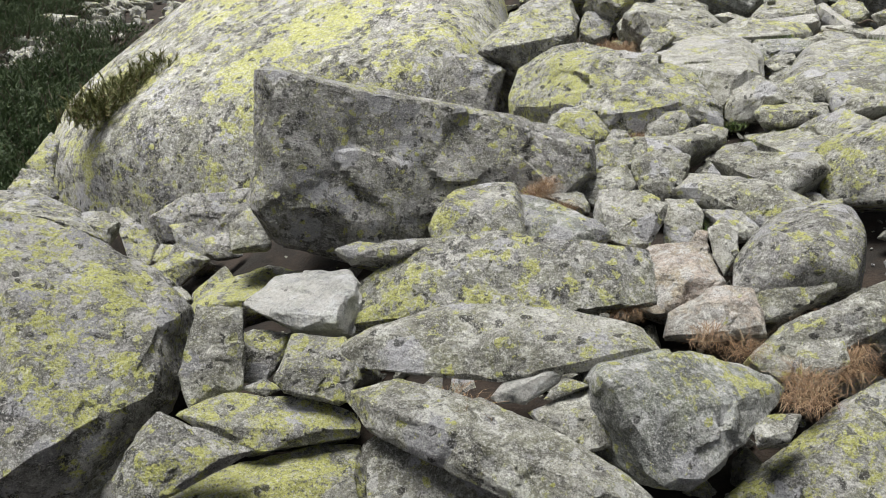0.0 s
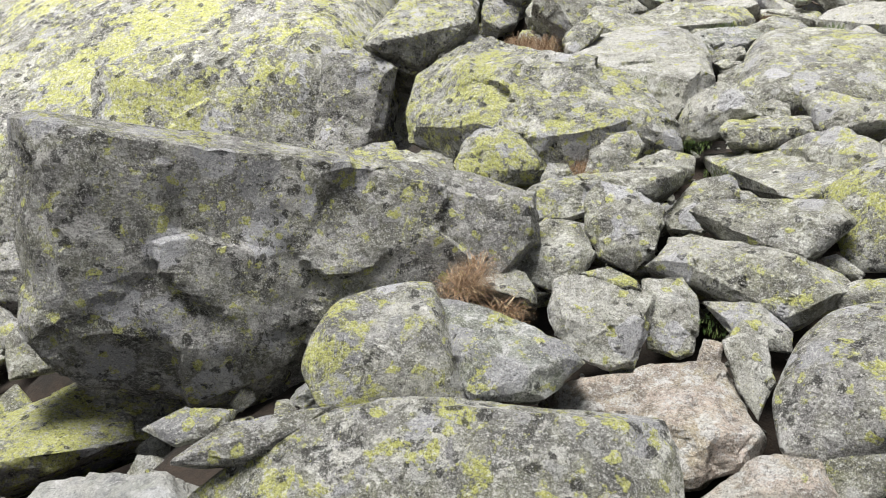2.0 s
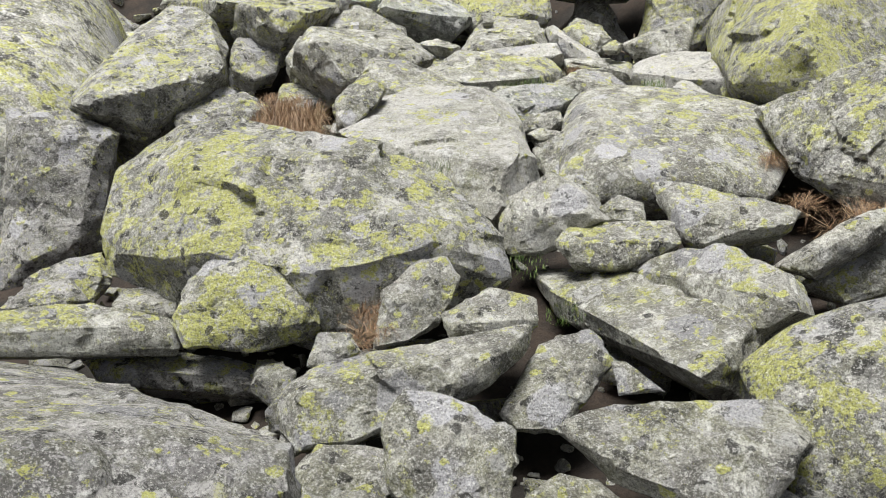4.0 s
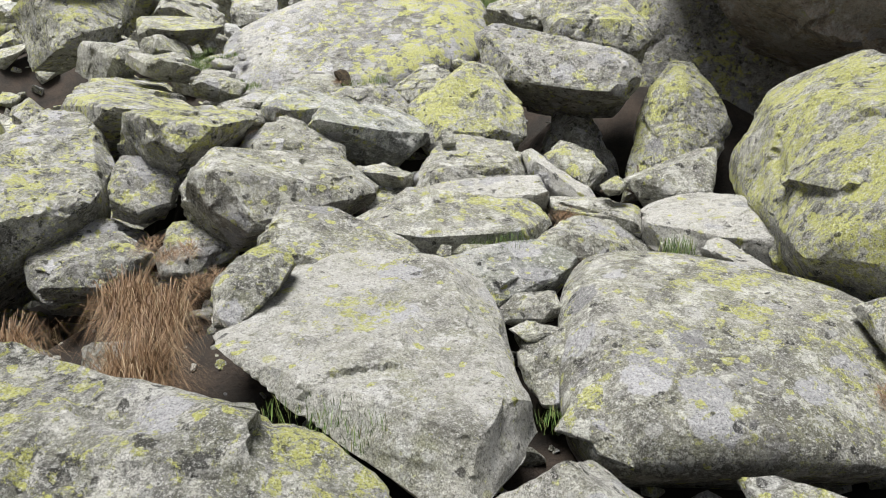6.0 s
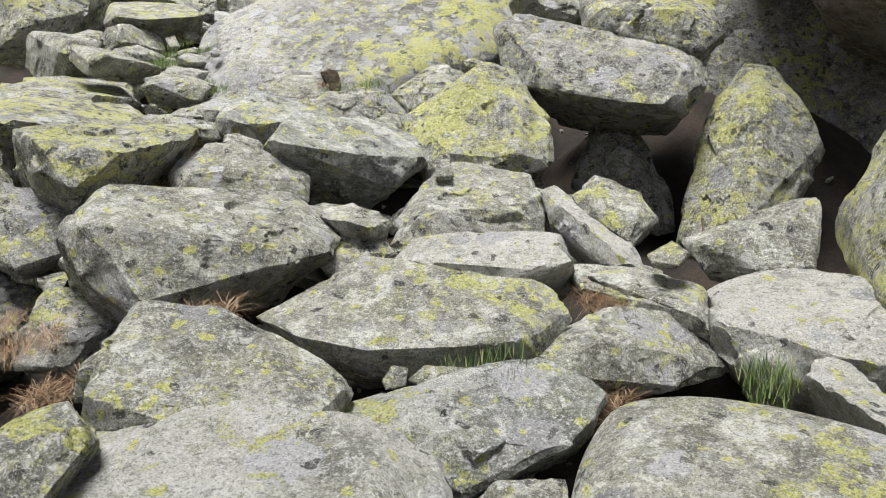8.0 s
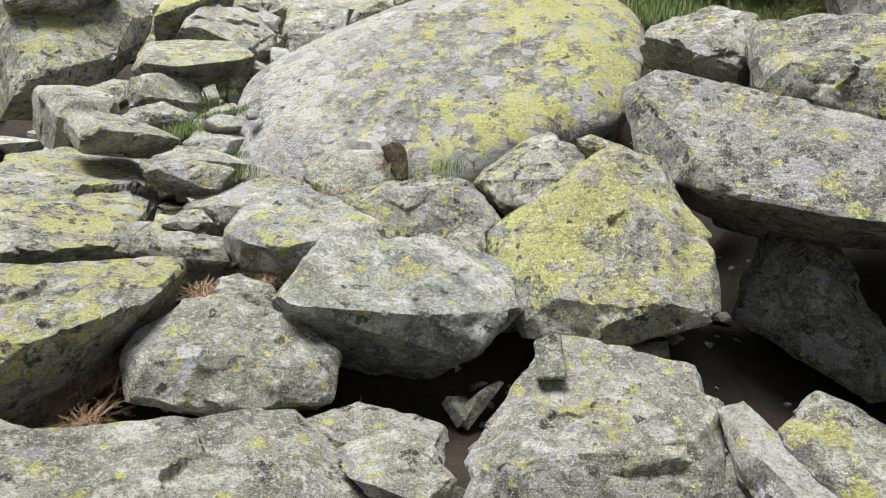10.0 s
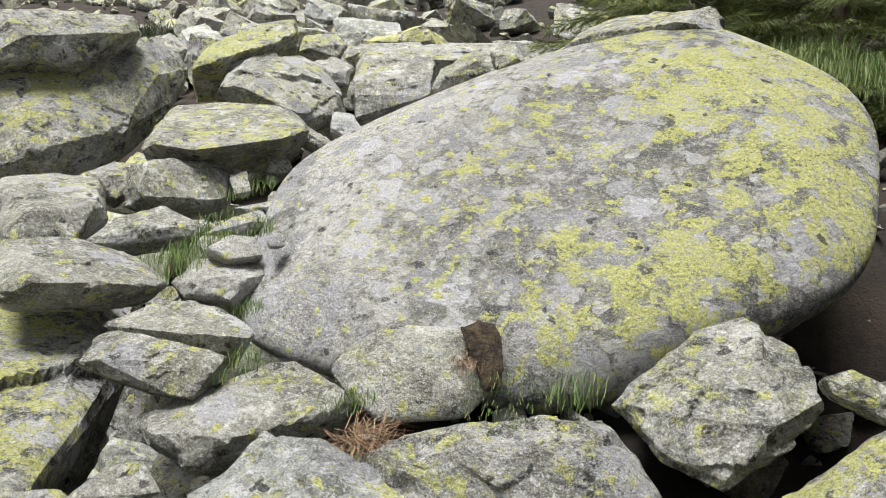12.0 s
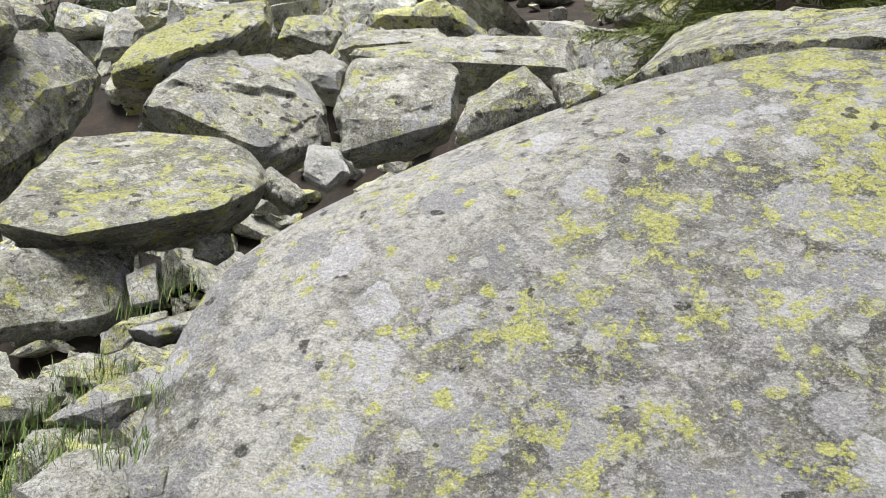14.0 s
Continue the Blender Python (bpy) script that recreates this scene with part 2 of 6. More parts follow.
def crisp(way, normals, dist, faces):
    """Points of a flat-faced solid along the given ways, the ones beside an edge or a corner drawn onto it."""
    value = way @ normals.T / dist
    order = np.argsort(-value, axis=1)[:, :3]
    rows = np.arange(len(way))
    p = way / value[rows, order[:, 0]][:, None]
    span, count = np.zeros(len(way)), np.zeros(len(way))
    for i, j in ((0, 1), (1, 2), (2, 0)):
        long = np.linalg.norm(p[faces[:, i]] - p[faces[:, j]], axis=1)
        for k in (i, j):
            np.add.at(span, faces[:, k], long)
            np.add.at(count, faces[:, k], 1)
    span /= count
    a, b, c = (normals[order[:, k]] for k in range(3))
    both = (a * b).sum(1)
    sine = np.sqrt(np.clip(1 - both ** 2, 1e-6, 1))
    off = (dist[order[:, 1]] - (p * b).sum(1)) / sine
    snap = (off < 0.55 * span) & (sine > 0.12)
    p = np.where(snap[:, None], p + (b - both[:, None] * a) / sine[:, None] * off[:, None], p)
    ridge = np.cross(a, b) / sine[:, None]
    slant = (ridge * c).sum(1)
    off = (dist[order[:, 2]] - (p * c).sum(1)) / np.where(np.abs(slant) < 0.1, 1e9, slant)
    tip = snap & (np.abs(off) < 0.5 * span) & (np.abs(slant) > 0.1)
    p = np.where(tip[:, None], p + ridge * off[:, None], p)
    over = (p @ normals.T / dist).max(1)
    return p / np.maximum(over, 1.0)[:, None]


def facets(p, count, high, tilt, seed):
    """Small broken faces: each patch of the surface is lifted and tilted by its own amount."""
    rng = np.random.RandomState(seed % 100000)
    seeds = p[rng.randint(0, len(p), count)]
    gap = (p ** 2).sum(1)[:, None] - 2 * p @ seeds.T + (seeds ** 2).sum(1)
    gap = np.clip(gap, 0, None)
    spread = (p.max(0) - p.min(0)).max() ** 2 / count
    share = np.exp(-(gap - gap.min(1)[:, None]) / (0.04 * spread))
    share /= share.sum(1)[:, None]
    lean = rng.normal(0, tilt, (count, 3))
    level = rng.normal(0, high, count) - (seeds * lean).sum(1)
    return (share * (level + p @ lean.T)).sum(1)


def stone_mesh(name, corners, edge, fine, seed, rough=1.0):
    """A broken stone: the solid that spans the corners, with its edges worn round and its faces uneven."""
    bm = bmesh.new()
    for c in corners:
        bm.verts.new(c)
    bmesh.ops.convex_hull(bm, input=bm.verts)
    bm.normal_update()
    pts = np.array([v.co for v in bm.verts if v.link_faces])
    mid = (pts.min(0) + pts.max(0)) / 2
    ext = (pts.max(0) - pts.min(0)) / 2
    planes = []
    for f in bm.faces:
        nrm = np.array(f.normal)
        d = float(nrm @ (np.array(f.calc_center_median()) - mid))
        if d < 0:
            nrm, d = -nrm, -d
        if f.calc_area() < 1e-5 or any(nrm @ o > 0.985 and abs(d - e) < 0.05 * ext.max() for o, e in planes):
            continue
        planes.append((nrm, max(d, 0.02)))
    bm.free()
    unit, faces = sphere(fine)
    way = unit * (ext + 0.15 * ext.max())
    way /= np.linalg.norm(way, axis=1)[:, None]
    # worn edges by a soft meeting of the faces; broken ones by a hard one, with chips knocked off
    near = np.zeros(len(way))
    size = float((ext[0] * ext[1] * ext[2]) ** (1 / 3)) * 2
    corner = np.array(faces)
    if edge < 40:
        for nrm, d in planes:
            near += np.clip(way @ nrm / d, 0, None) ** edge
        p = way * (near ** (-1.0 / edge) * (1 + 0.25 / edge))[:, None]
    else:
        rng = random.Random(seed * 7 + 1)
        for nrm, d in list(planes):
            cut = nrm + np.array([rng.gauss(0, 0.26) for _ in range(3)])
            cut /= np.linalg.norm(cut)
            planes.append((cut, float(((pts - mid) @ cut).max()) * rng.uniform(0.955, 1.0)))
        p = crisp(way, np.array([n for n, d in planes]), np.array([d for n, d in planes]), corner)
    reach = np.linalg.norm(p, axis=1)
    way = p / reach[:, None]
    # broad unevenness, broken facets at two sizes, pitting
    move = 0.008 * size * lumps(p / (0.55 * size) + seed * 3.1, seed)
    move += 0.006 * size * lumps(p / (0.22 * size) + seed, seed + 1)
    if edge >= 40:
        move += facets(p, 14, 0.005 * min(size, 0.8), 0.035, seed) + facets(p, 80, 0.0025 * min(size, 0.8), 0.09, seed + 9)
    step = 0.035
    while step < size * 0.2 and step < 0.09:
        move += 0.12 * step * rough * lumps(p / step + seed * 0.7, seed + 3)
        step *= 1.9
    # on thin slabs the unevenness stays across the face, not along it
    value = p @ np.array([n for n, d in planes]).T / np.array([d for n, d in planes])
    across = np.clip(np.array([d for n, d in planes])[value.argmax(1)] / reach, 0.12, 1.0)
    p = mid + way * (reach + across * move * min(1.0, rough))[:, None]
    me = bpy.data.meshes.new(name)
    me.from_pydata(p.tolist(), [], faces)
    me.polygons.foreach_set("use_smooth", [True] * len(me.polygons))
    me.set_sharp_from_angle(angle=radians(21))
    return me


def stone(name, label, finish, at, facing, lean, outline, front, rise, depth, edge=70, fine=4, rough=1.0, group="", bedded=True):
    """A stone on the slope. outline: its widest section, in a plane that leans back by lean and faces facing; front: the corners of its
    foremost face, rise in front of that plane; depth: how far it goes back, narrowing."""
    seed = len(bpy.data.objects)
    mx = sum(x for x, y in outline) / len(outline)
    my = sum(y for x, y in outline) / len(outline)
    grow = 1.02 if edge > 40 else 1.07
    wider = [(mx + (x - mx) * grow, my + (y - my) * grow) for x, y in outline]
    corners = [(x, y, 0) for x, y in wider] + [(x, y, rise) for x, y in front]
    corners += [(mx + (x - mx) * 0.97, my + (y - my) * 0.97, rise * 0.3) for x, y in outline]
    lift = 0.55 * depth * math.cos(radians(lean))
    corners += [(mx + (x - mx) * 0.86, my + (y - my) * 0.86 + lift, -depth) for x, y in outline]
    ob = new(name, stone_mesh(name, corners, edge, fine, seed, rough))
    ob.data.materials.append(finish)
    ob.matrix_world = pose(*at, lean, 0, facing)
    wide = max(x for x, y in outline) - min(x for x, y in outline)
    high = max(y for x, y in outline) - min(y for x, y in outline)
    inner = ob.matrix_world @ Vector((mx, my + lift * 0.6, -depth * 0.75))
    if bedded:
        PLACED.append((inner.x, inner.y, inner.z, min(wide, high) * 0.6 + 0.4 * math.sqrt(wide * high)))
    return tagged(ob, label, name, group)


# ---- the boulder field, from the foot upwards ----
stone("boulder", "large granite boulder crusted nearly all over with yellow-green lichen", slab_rock, (-2.62, 12.31, 2.21), -27, 51,
      [(-3.50, -2.03), (-4.01, -0.68), (-3.00, 1.03), (-2.59, 2.21), (-1.84, 3.49), (0.73, 3.63), (2.64, 2.60), (3.51, 0.70), (3.78, -0.31), (3.52, -1.34), (2.37, -2.56), (-0.26, -2.95), (-2.35, -2.58)],
      [(-1.29, -1.97), (-0.33, -1.34), (0.90, -1.07), (1.86, -0.44), (3.58, -0.29)], 1.17, 3.26, edge=26, fine=5, rough=0.45)
stone("boulder", "large steep-faced dark grey granite boulder with black and grey lichen", dark_rock, (-0.18, 4.88, 1.41), 14, 85,
      [(-0.84, 0.59), (-0.61, 0.56), (0.02, 0.47), (0.76, 0.34), (1.12, 0.22), (1.14, -0.02), (0.67, -0.06), (0.21, -0.15), (0.10, -0.38), (0.10, -0.54), (-0.09, -0.61), (-0.81, -0.44), (-0.90, -0.26), (-0.92, 0.36), (-0.92, 0.56)],
      [(-0.81, 0.53), (-0.03, 0.42), (0.67, 0.29), (0.99, 0.20), (1.00, 0.02), (0.58, -0.02), (0.16, -0.11), (0.03, -0.33), (-0.19, -0.36), (-0.84, -0.16)], 0.24, 1.44, edge=70, fine=5)
stone("boulder", "large upright dark grey granite boulder with black and grey lichen", dark_rock, (-1.56, 3.38, 0.60), 27, 48,
      [(-0.44, 0.80), (-0.16, 0.76), (0.01, 0.64), (0.25, 0.56), (0.42, 0.39), (0.50, 0.19), (0.45, -0.04), (0.38, -0.26), (0.20, -0.34), (-0.05, -0.57), (-0.42, -0.57)],
      [(-0.29, 0.30), (0.23, 0.15), (0.34, 0.05), (0.26, -0.26), (-0.18, -0.47)], 0.22, 0.55, edge=70, fine=5)
stone("rock", "grey granite rock speckled with dull lichen", grey_rock, (-1.49, 3.23, 0.32), 25, 48,
      [(-0.07, 0.34), (0.13, 0.13), (0.26, 0.03), (0.13, -0.28), (-0.24, -0.26), (-0.18, -0.01)],
      [(-0.07, 0.19), (0.10, -0.01)], 0.09, 0.28, edge=70, fine=5)
stone("slab", "flat granite slab crusted nearly all over with yellow-green lichen", yellow_rock, (-1.09, 5.30, 0.51), 16, 24,
      [(-0.58, -0.10), (-0.41, 0.15), (-0.03, 0.36), (0.66, 0.07), (0.64, -0.04), (0.40, -0.07), (-0.33, -0.25), (-0.52, -0.22)],
      [(-0.48, -0.24), (0.11, -0.20)], 0.13, 0.39, edge=70, fine=5)
stone("stone", "small upright weathered grey-green granite stone with thin lichen", grey_rock, (-0.95, 3.28, 0.68), 16, 65,
      [(-0.06, 0.22), (0.13, 0.21), (0.13, -0.15), (-0.09, -0.21), (-0.13, -0.07)],
      [(0.01, 0.13), (0.01, -0.13)], 0.06, 0.16, edge=70, fine=4)
stone("slab", "flat bright white quartz-rich granite slab with clean faces", white_rock, (-0.65, 3.70, 0.85), -34, 31,
      [(-0.30, -0.10), (-0.27, 0.13), (0.11, 0.26), (0.22, 0.18), (0.30, 0.05), (0.33, -0.12), (0.11, -0.19)],
      [(-0.09, -0.17), (0.32, -0.12), (0.29, 0.04)], 0.06, 0.26, edge=70, fine=4)
stone("rock", "long grey granite rock blotched with yellow-green map lichen", lichen_rock, (0.28, 3.59, 1.00), -14, 56,
      [(-0.65, -0.07), (-0.51, 0.06), (-0.33, 0.18), (-0.15, 0.24), (0.07, 0.19), (0.44, 0.21), (0.66, 0.21), (0.68, -0.07), (0.32, -0.15), (-0.19, -0.20), (-0.61, -0.27), (-0.67, -0.30), (-0.66, -0.19)],
      [(-0.47, -0.16), (-0.08, 0.07), (0.49, 0.09), (0.53, -0.12), (-0.37, -0.26)], 0.10, 0.34, edge=70, fine=5)
stone("rock", "pinkish white granite rock with fresh broken faces", pink_rock, (1.11, 4.02, 0.95), -36, 37,
      [(-0.41, 0.05), (-0.14, 0.20), (0.07, 0.28), (0.19, 0.31), (0.28, 0.15), (0.35, 0.01), (0.31, -0.08), (0.08, -0.22), (-0.02, -0.20), (-0.09, -0.04), (-0.33, -0.01)],
      [(-0.00, -0.08), (0.23, -0.04)], 0.11, 0.31, edge=70, fine=5)
stone("stone", "pinkish white granite stone with fresh broken faces", pink_rock, (1.30, 3.59, 0.88), -28, 45,
      [(-0.23, -0.05), (-0.14, 0.03), (-0.04, 0.14), (0.05, 0.13), (0.13, 0.15), (0.19, 0.03), (0.22, -0.08), (-0.21, -0.18)],
      [(-0.07, -0.01), (0.10, 0.02)], 0.07, 0.19, edge=70, fine=4)
stone("rock", "long grey granite rock speckled with dull lichen", grey_rock, (0.26, 2.92, 0.87), -9, 40,
      [(-0.62, -0.05), (-0.52, 0.03), (-0.29, 0.15), (-0.05, 0.17), (0.22, 0.18), (0.52, 0.13), (0.59, 0.01), (0.51, -0.03), (0.23, -0.03), (0.03, -0.16), (-0.22, -0.16), (-0.53, -0.14), (-0.60, -0.11)],
      [(-0.54, -0.06), (-0.27, 0.03), (-0.03, 0.02), (0.22, 0.01), (0.53, 0.00)], 0.06, 0.09, edge=70, fine=5)
stone("stone", "small bright white quartz-rich granite stone with clean faces", white_rock, (0.34, 2.81, 0.76), -7, 48,
      [(-0.13, -0.07), (-0.09, -0.01), (0.08, 0.09), (0.13, 0.07), (0.12, 0.01), (0.00, -0.08), (-0.10, -0.09)],
      [(-0.08, -0.06), (0.10, 0.03)], 0.04, 0.11, edge=70, fine=4)
stone("stone", "small weathered grey-green granite stone with thin lichen", grey_rock, (0.48, 2.78, 0.75), -10, 48,
      [(-0.08, -0.05), (-0.01, 0.05), (0.08, 0.02), (-0.05, -0.05)],
      [(-0.03, -0.02), (0.05, 0.00)], 0.02, 0.06, edge=70, fine=4)
stone("rock", "blue-grey granite rock with patches of yellow lichen", blue_rock, (0.91, 2.69, 0.67), 21, 50,
      [(-0.29, 0.24), (-0.15, 0.26), (0.09, 0.26), (0.33, 0.17), (0.46, 0.08), (0.38, 0.02), (0.13, -0.06), (0.02, -0.19), (-0.09, -0.23), (-0.21, -0.20), (-0.28, -0.09), (-0.32, 0.03)],
      [(-0.36, 0.14), (-0.20, 0.09), (-0.00, -0.04)], 0.13, 0.30, edge=70, fine=5)
stone("stone", "small grey granite stone speckled with dull lichen", grey_rock, (0.49, 2.74, 0.65), -10, 48,
      [(-0.15, 0.01), (0.10, 0.14), (0.13, 0.10), (0.15, -0.09), (0.05, -0.12), (-0.05, -0.07)],
      [(-0.02, 0.00), (0.10, 0.01)], 0.05, 0.14, edge=70, fine=4)
stone("rock", "weathered grey-green granite rock with thin lichen", grey_rock, (0.07, 2.64, 0.48), -2, 45,
      [(-0.31, 0.08), (-0.21, 0.19), (-0.01, 0.22), (0.16, 0.17), (0.29, -0.08), (0.20, -0.20), (-0.28, -0.22)],
      [(-0.20, 0.03), (0.11, 0.04)], 0.09, 0.26, edge=70, fine=4)
stone("rock", "long weathered grey-green granite rock with thin lichen", grey_rock, (0.24, 2.55, 0.62), -3, 36,
      [(-0.56, 0.17), (-0.39, 0.24), (-0.04, 0.15), (0.13, 0.07), (0.39, -0.09), (0.50, -0.20), (0.07, -0.23), (-0.08, 0.10), (-0.46, 0.03)],
      [(-0.40, 0.06), (0.12, -0.08), (0.33, -0.22)], 0.10, 0.29, edge=70, fine=5)
stone("stone", "small granite stone crusted nearly all over with yellow-green lichen", yellow_rock, (-0.48, 3.15, 0.68), 9, 48,
      [(-0.17, -0.04), (-0.10, 0.16), (0.11, 0.14), (0.13, 0.03), (0.18, -0.05), (0.09, -0.16), (-0.14, -0.10)],
      [(-0.12, -0.02), (0.11, -0.03)], 0.06, 0.17, edge=70, fine=4)
stone("stone", "small dark grey granite stone with black and grey lichen", dark_rock, (-0.79, 3.54, 0.61), 13, 48,
      [(-0.13, 0.10), (-0.04, 0.14), (0.13, 0.11), (0.09, -0.02), (0.01, -0.13), (-0.10, -0.12)],
      [(-0.09, 0.00), (0.06, -0.00)], 0.05, 0.13, edge=70, fine=4)
stone("rock", "long granite rock crusted nearly all over with yellow-green lichen", yellow_rock, (-0.66, 3.05, 0.48), 12, 35,
      [(-0.36, 0.06), (-0.17, 0.15), (0.19, 0.10), (0.37, 0.02), (0.37, -0.06), (0.19, -0.10), (-0.05, -0.13), (-0.16, -0.08)],
      [(-0.18, -0.05), (0.18, -0.08)], 0.06, 0.18, edge=70, fine=4)
stone("stone", "small grey granite stone blotched with yellow-green map lichen", lichen_rock, (-0.74, 3.28, 0.55), 13, 48,
      [(-0.09, -0.00), (0.02, 0.04), (0.09, -0.01), (0.02, -0.04)],
      [(-0.03, -0.01), (0.04, -0.02)], 0.02, 0.06, edge=70, fine=4)
stone("stone", "rough granite stone patched with yellow-green map lichen", lichen_rock, (-0.84, 2.57, 0.53), 17, 49,
      [(-0.22, -0.05), (-0.14, 0.11), (-0.09, 0.17), (0.14, 0.05), (0.23, 0.00), (0.13, -0.03), (0.04, -0.08), (-0.08, -0.14), (-0.20, -0.13)],
      [(-0.15, -0.01), (-0.05, 0.00), (0.11, -0.03)], 0.06, 0.18, edge=70, fine=4)
stone("rock", "granite rock crusted nearly all over with yellow-green lichen", yellow_rock, (-0.67, 2.92, 0.27), 13, 35,
      [(-0.38, -0.04), (-0.18, 0.07), (0.31, 0.18), (0.42, 0.16), (0.39, -0.21), (-0.35, -0.15)],
      [(-0.25, -0.10), (0.35, -0.05)], 0.09, 0.25, edge=70, fine=5)
stone("rock", "granite rock crusted nearly all over with yellow-green lichen", yellow_rock, (1.42, 2.72, 0.54), -28, 45,
      [(-0.34, -0.27), (-0.12, 0.03), (0.05, 0.23), (0.19, 0.38), (0.30, 0.33), (0.34, -0.13), (-0.08, -0.33)],
      [(-0.14, -0.18), (0.09, 0.06)], 0.12, 0.35, edge=70, fine=5)
stone("stone", "small flat grey granite stone speckled with dull lichen", grey_rock, (1.17, 2.58, 0.69), -24, 30,
      [(-0.08, -0.01), (-0.04, 0.06), (0.07, 0.09), (0.04, -0.03), (-0.06, -0.08)],
      [(-0.05, -0.07), (0.03, -0.02)], 0.03, 0.08, edge=70, fine=4)
stone("stone", "weathered grey-green granite stone with thin lichen", grey_rock, (1.67, 3.63, 0.98), -25, 48,
      [(-0.13, -0.18), (-0.19, -0.03), (-0.11, 0.11), (0.06, 0.18), (0.18, 0.11), (0.16, 0.03), (-0.01, -0.13)],
      [(-0.10, -0.03), (0.14, 0.00)], 0.06, 0.18, edge=70, fine=4)
stone("rock", "upright dark grey granite rock with black and grey lichen", dark_rock, (1.74, 3.81, 1.15), -42, 35,
      [(-0.26, -0.13), (-0.23, 0.11), (-0.16, 0.26), (-0.00, 0.35), (0.13, 0.36), (0.24, 0.19), (0.28, -0.11), (0.14, -0.22), (-0.05, -0.20), (-0.07, -0.33), (-0.19, -0.32)],
      [(-0.12, -0.06), (0.10, 0.04), (0.14, -0.20)], 0.15, 0.30, edge=26, fine=5, rough=0.45)
stone("rock", "weathered grey-green granite rock with thin lichen", grey_rock, (1.63, 3.20, 0.89), -27, 48,
      [(-0.31, -0.19), (-0.19, -0.00), (0.05, 0.17), (0.19, 0.28), (0.30, 0.13), (0.06, 0.06), (-0.15, -0.05), (-0.15, -0.16), (-0.16, -0.27)],
      [(-0.14, -0.08), (0.09, 0.08)], 0.10, 0.29, edge=70, fine=5)
stone("stone", "small upright weathered grey-green granite stone with thin lichen", grey_rock, (1.50, 3.00, 0.81), -26, 48,
      [(-0.10, -0.03), (-0.07, 0.09), (0.07, 0.13), (0.10, 0.03), (0.06, -0.07), (-0.07, -0.12)],
      [(-0.06, -0.02), (0.07, 0.02)], 0.04, 0.11, edge=70, fine=4)
stone("stone", "small weathered grey-green granite stone with thin lichen", grey_rock, (1.84, 3.26, 0.92), -30, 48,
      [(-0.11, 0.08), (0.03, 0.13), (0.11, -0.05), (0.03, -0.12), (-0.08, -0.03)],
      [(-0.04, -0.02), (0.04, -0.00)], 0.04, 0.12, edge=70, fine=4)
stone("rock", "rough granite rock patched with yellow-green map lichen", lichen_rock, (0.22, 4.21, 1.21), -4, 50,
      [(-0.27, -0.06), (-0.23, 0.07), (-0.15, 0.18), (0.05, 0.24), (0.17, 0.24), (0.21, 0.11), (0.22, 0.03), (0.16, -0.06), (0.24, -0.15), (0.26, -0.20), (-0.05, -0.22), (-0.20, -0.20), (-0.25, -0.11)],
      [(-0.18, 0.00), (0.07, -0.09), (0.19, -0.02)], 0.11, 0.24, edge=26, fine=4, rough=0.45)
stone("rock", "blue-grey granite rock with patches of yellow lichen", blue_rock, (0.64, 4.17, 1.20), -12, 40,
      [(-0.28, 0.21), (-0.16, 0.16), (0.09, 0.10), (0.26, -0.05), (0.11, -0.20), (-0.10, -0.20), (-0.19, -0.04), (-0.25, 0.10)],
      [(-0.15, -0.04), (0.08, -0.15)], 0.08, 0.23, edge=70, fine=4)
stone("rock", "flat grey granite rock speckled with dull lichen", grey_rock, (0.69, 4.90, 1.30), -10, 30,
      [(-0.24, 0.10), (-0.11, 0.20), (0.11, 0.12), (0.23, -0.08), (0.23, -0.18), (0.09, -0.13), (-0.15, -0.00)],
      [(-0.12, -0.06), (0.18, -0.23)], 0.07, 0.21, edge=70, fine=4)
stone("stone", "weathered grey-green granite stone with thin lichen", grey_rock, (1.05, 4.38, 1.22), -18, 55,
      [(-0.21, 0.05), (-0.19, 0.16), (-0.11, 0.19), (0.20, 0.12), (0.17, -0.02), (0.11, -0.16), (0.02, -0.18), (-0.12, -0.14)],
      [(-0.16, 0.04), (0.17, 0.02), (0.03, -0.06)], 0.07, 0.19, edge=70, fine=4)
stone("stone", "small upright weathered grey-green granite stone with thin lichen", grey_rock, (1.40, 4.55, 1.18), -22, 55,
      [(-0.12, 0.17), (0.04, 0.18), (0.11, 0.08), (0.09, -0.14), (0.03, -0.17), (-0.09, -0.13), (-0.06, 0.01)],
      [(-0.06, 0.07), (0.06, 0.03)], 0.05, 0.14, edge=70, fine=4)
stone("stone", "small pinkish white granite stone with fresh broken faces", pink_rock, (1.37, 4.16, 1.16), -25, 48,
      [(-0.04, -0.04), (-0.02, 0.05), (0.05, 0.04), (0.04, -0.05)],
      [(-0.02, -0.01), (0.03, -0.01)], 0.02, 0.05, edge=70, fine=4)
stone("stone", "small upright weathered grey-green granite stone with thin lichen", grey_rock, (1.45, 4.02, 1.14), -27, 48,
      [(-0.09, 0.09), (-0.03, 0.19), (0.05, 0.11), (0.08, -0.03), (0.03, -0.18), (-0.04, -0.07)],
      [(-0.02, 0.06), (0.02, -0.01)], 0.04, 0.11, edge=70, fine=4)
stone("stone", "small weathered grey-green granite stone with thin lichen", grey_rock, (1.57, 4.25, 1.22), -27, 48,
      [(-0.17, 0.09), (0.03, 0.10), (0.15, -0.01), (0.13, -0.09), (-0.02, -0.08)],
      [(-0.09, 0.01), (0.10, -0.05)], 0.04, 0.12, edge=70, fine=4)
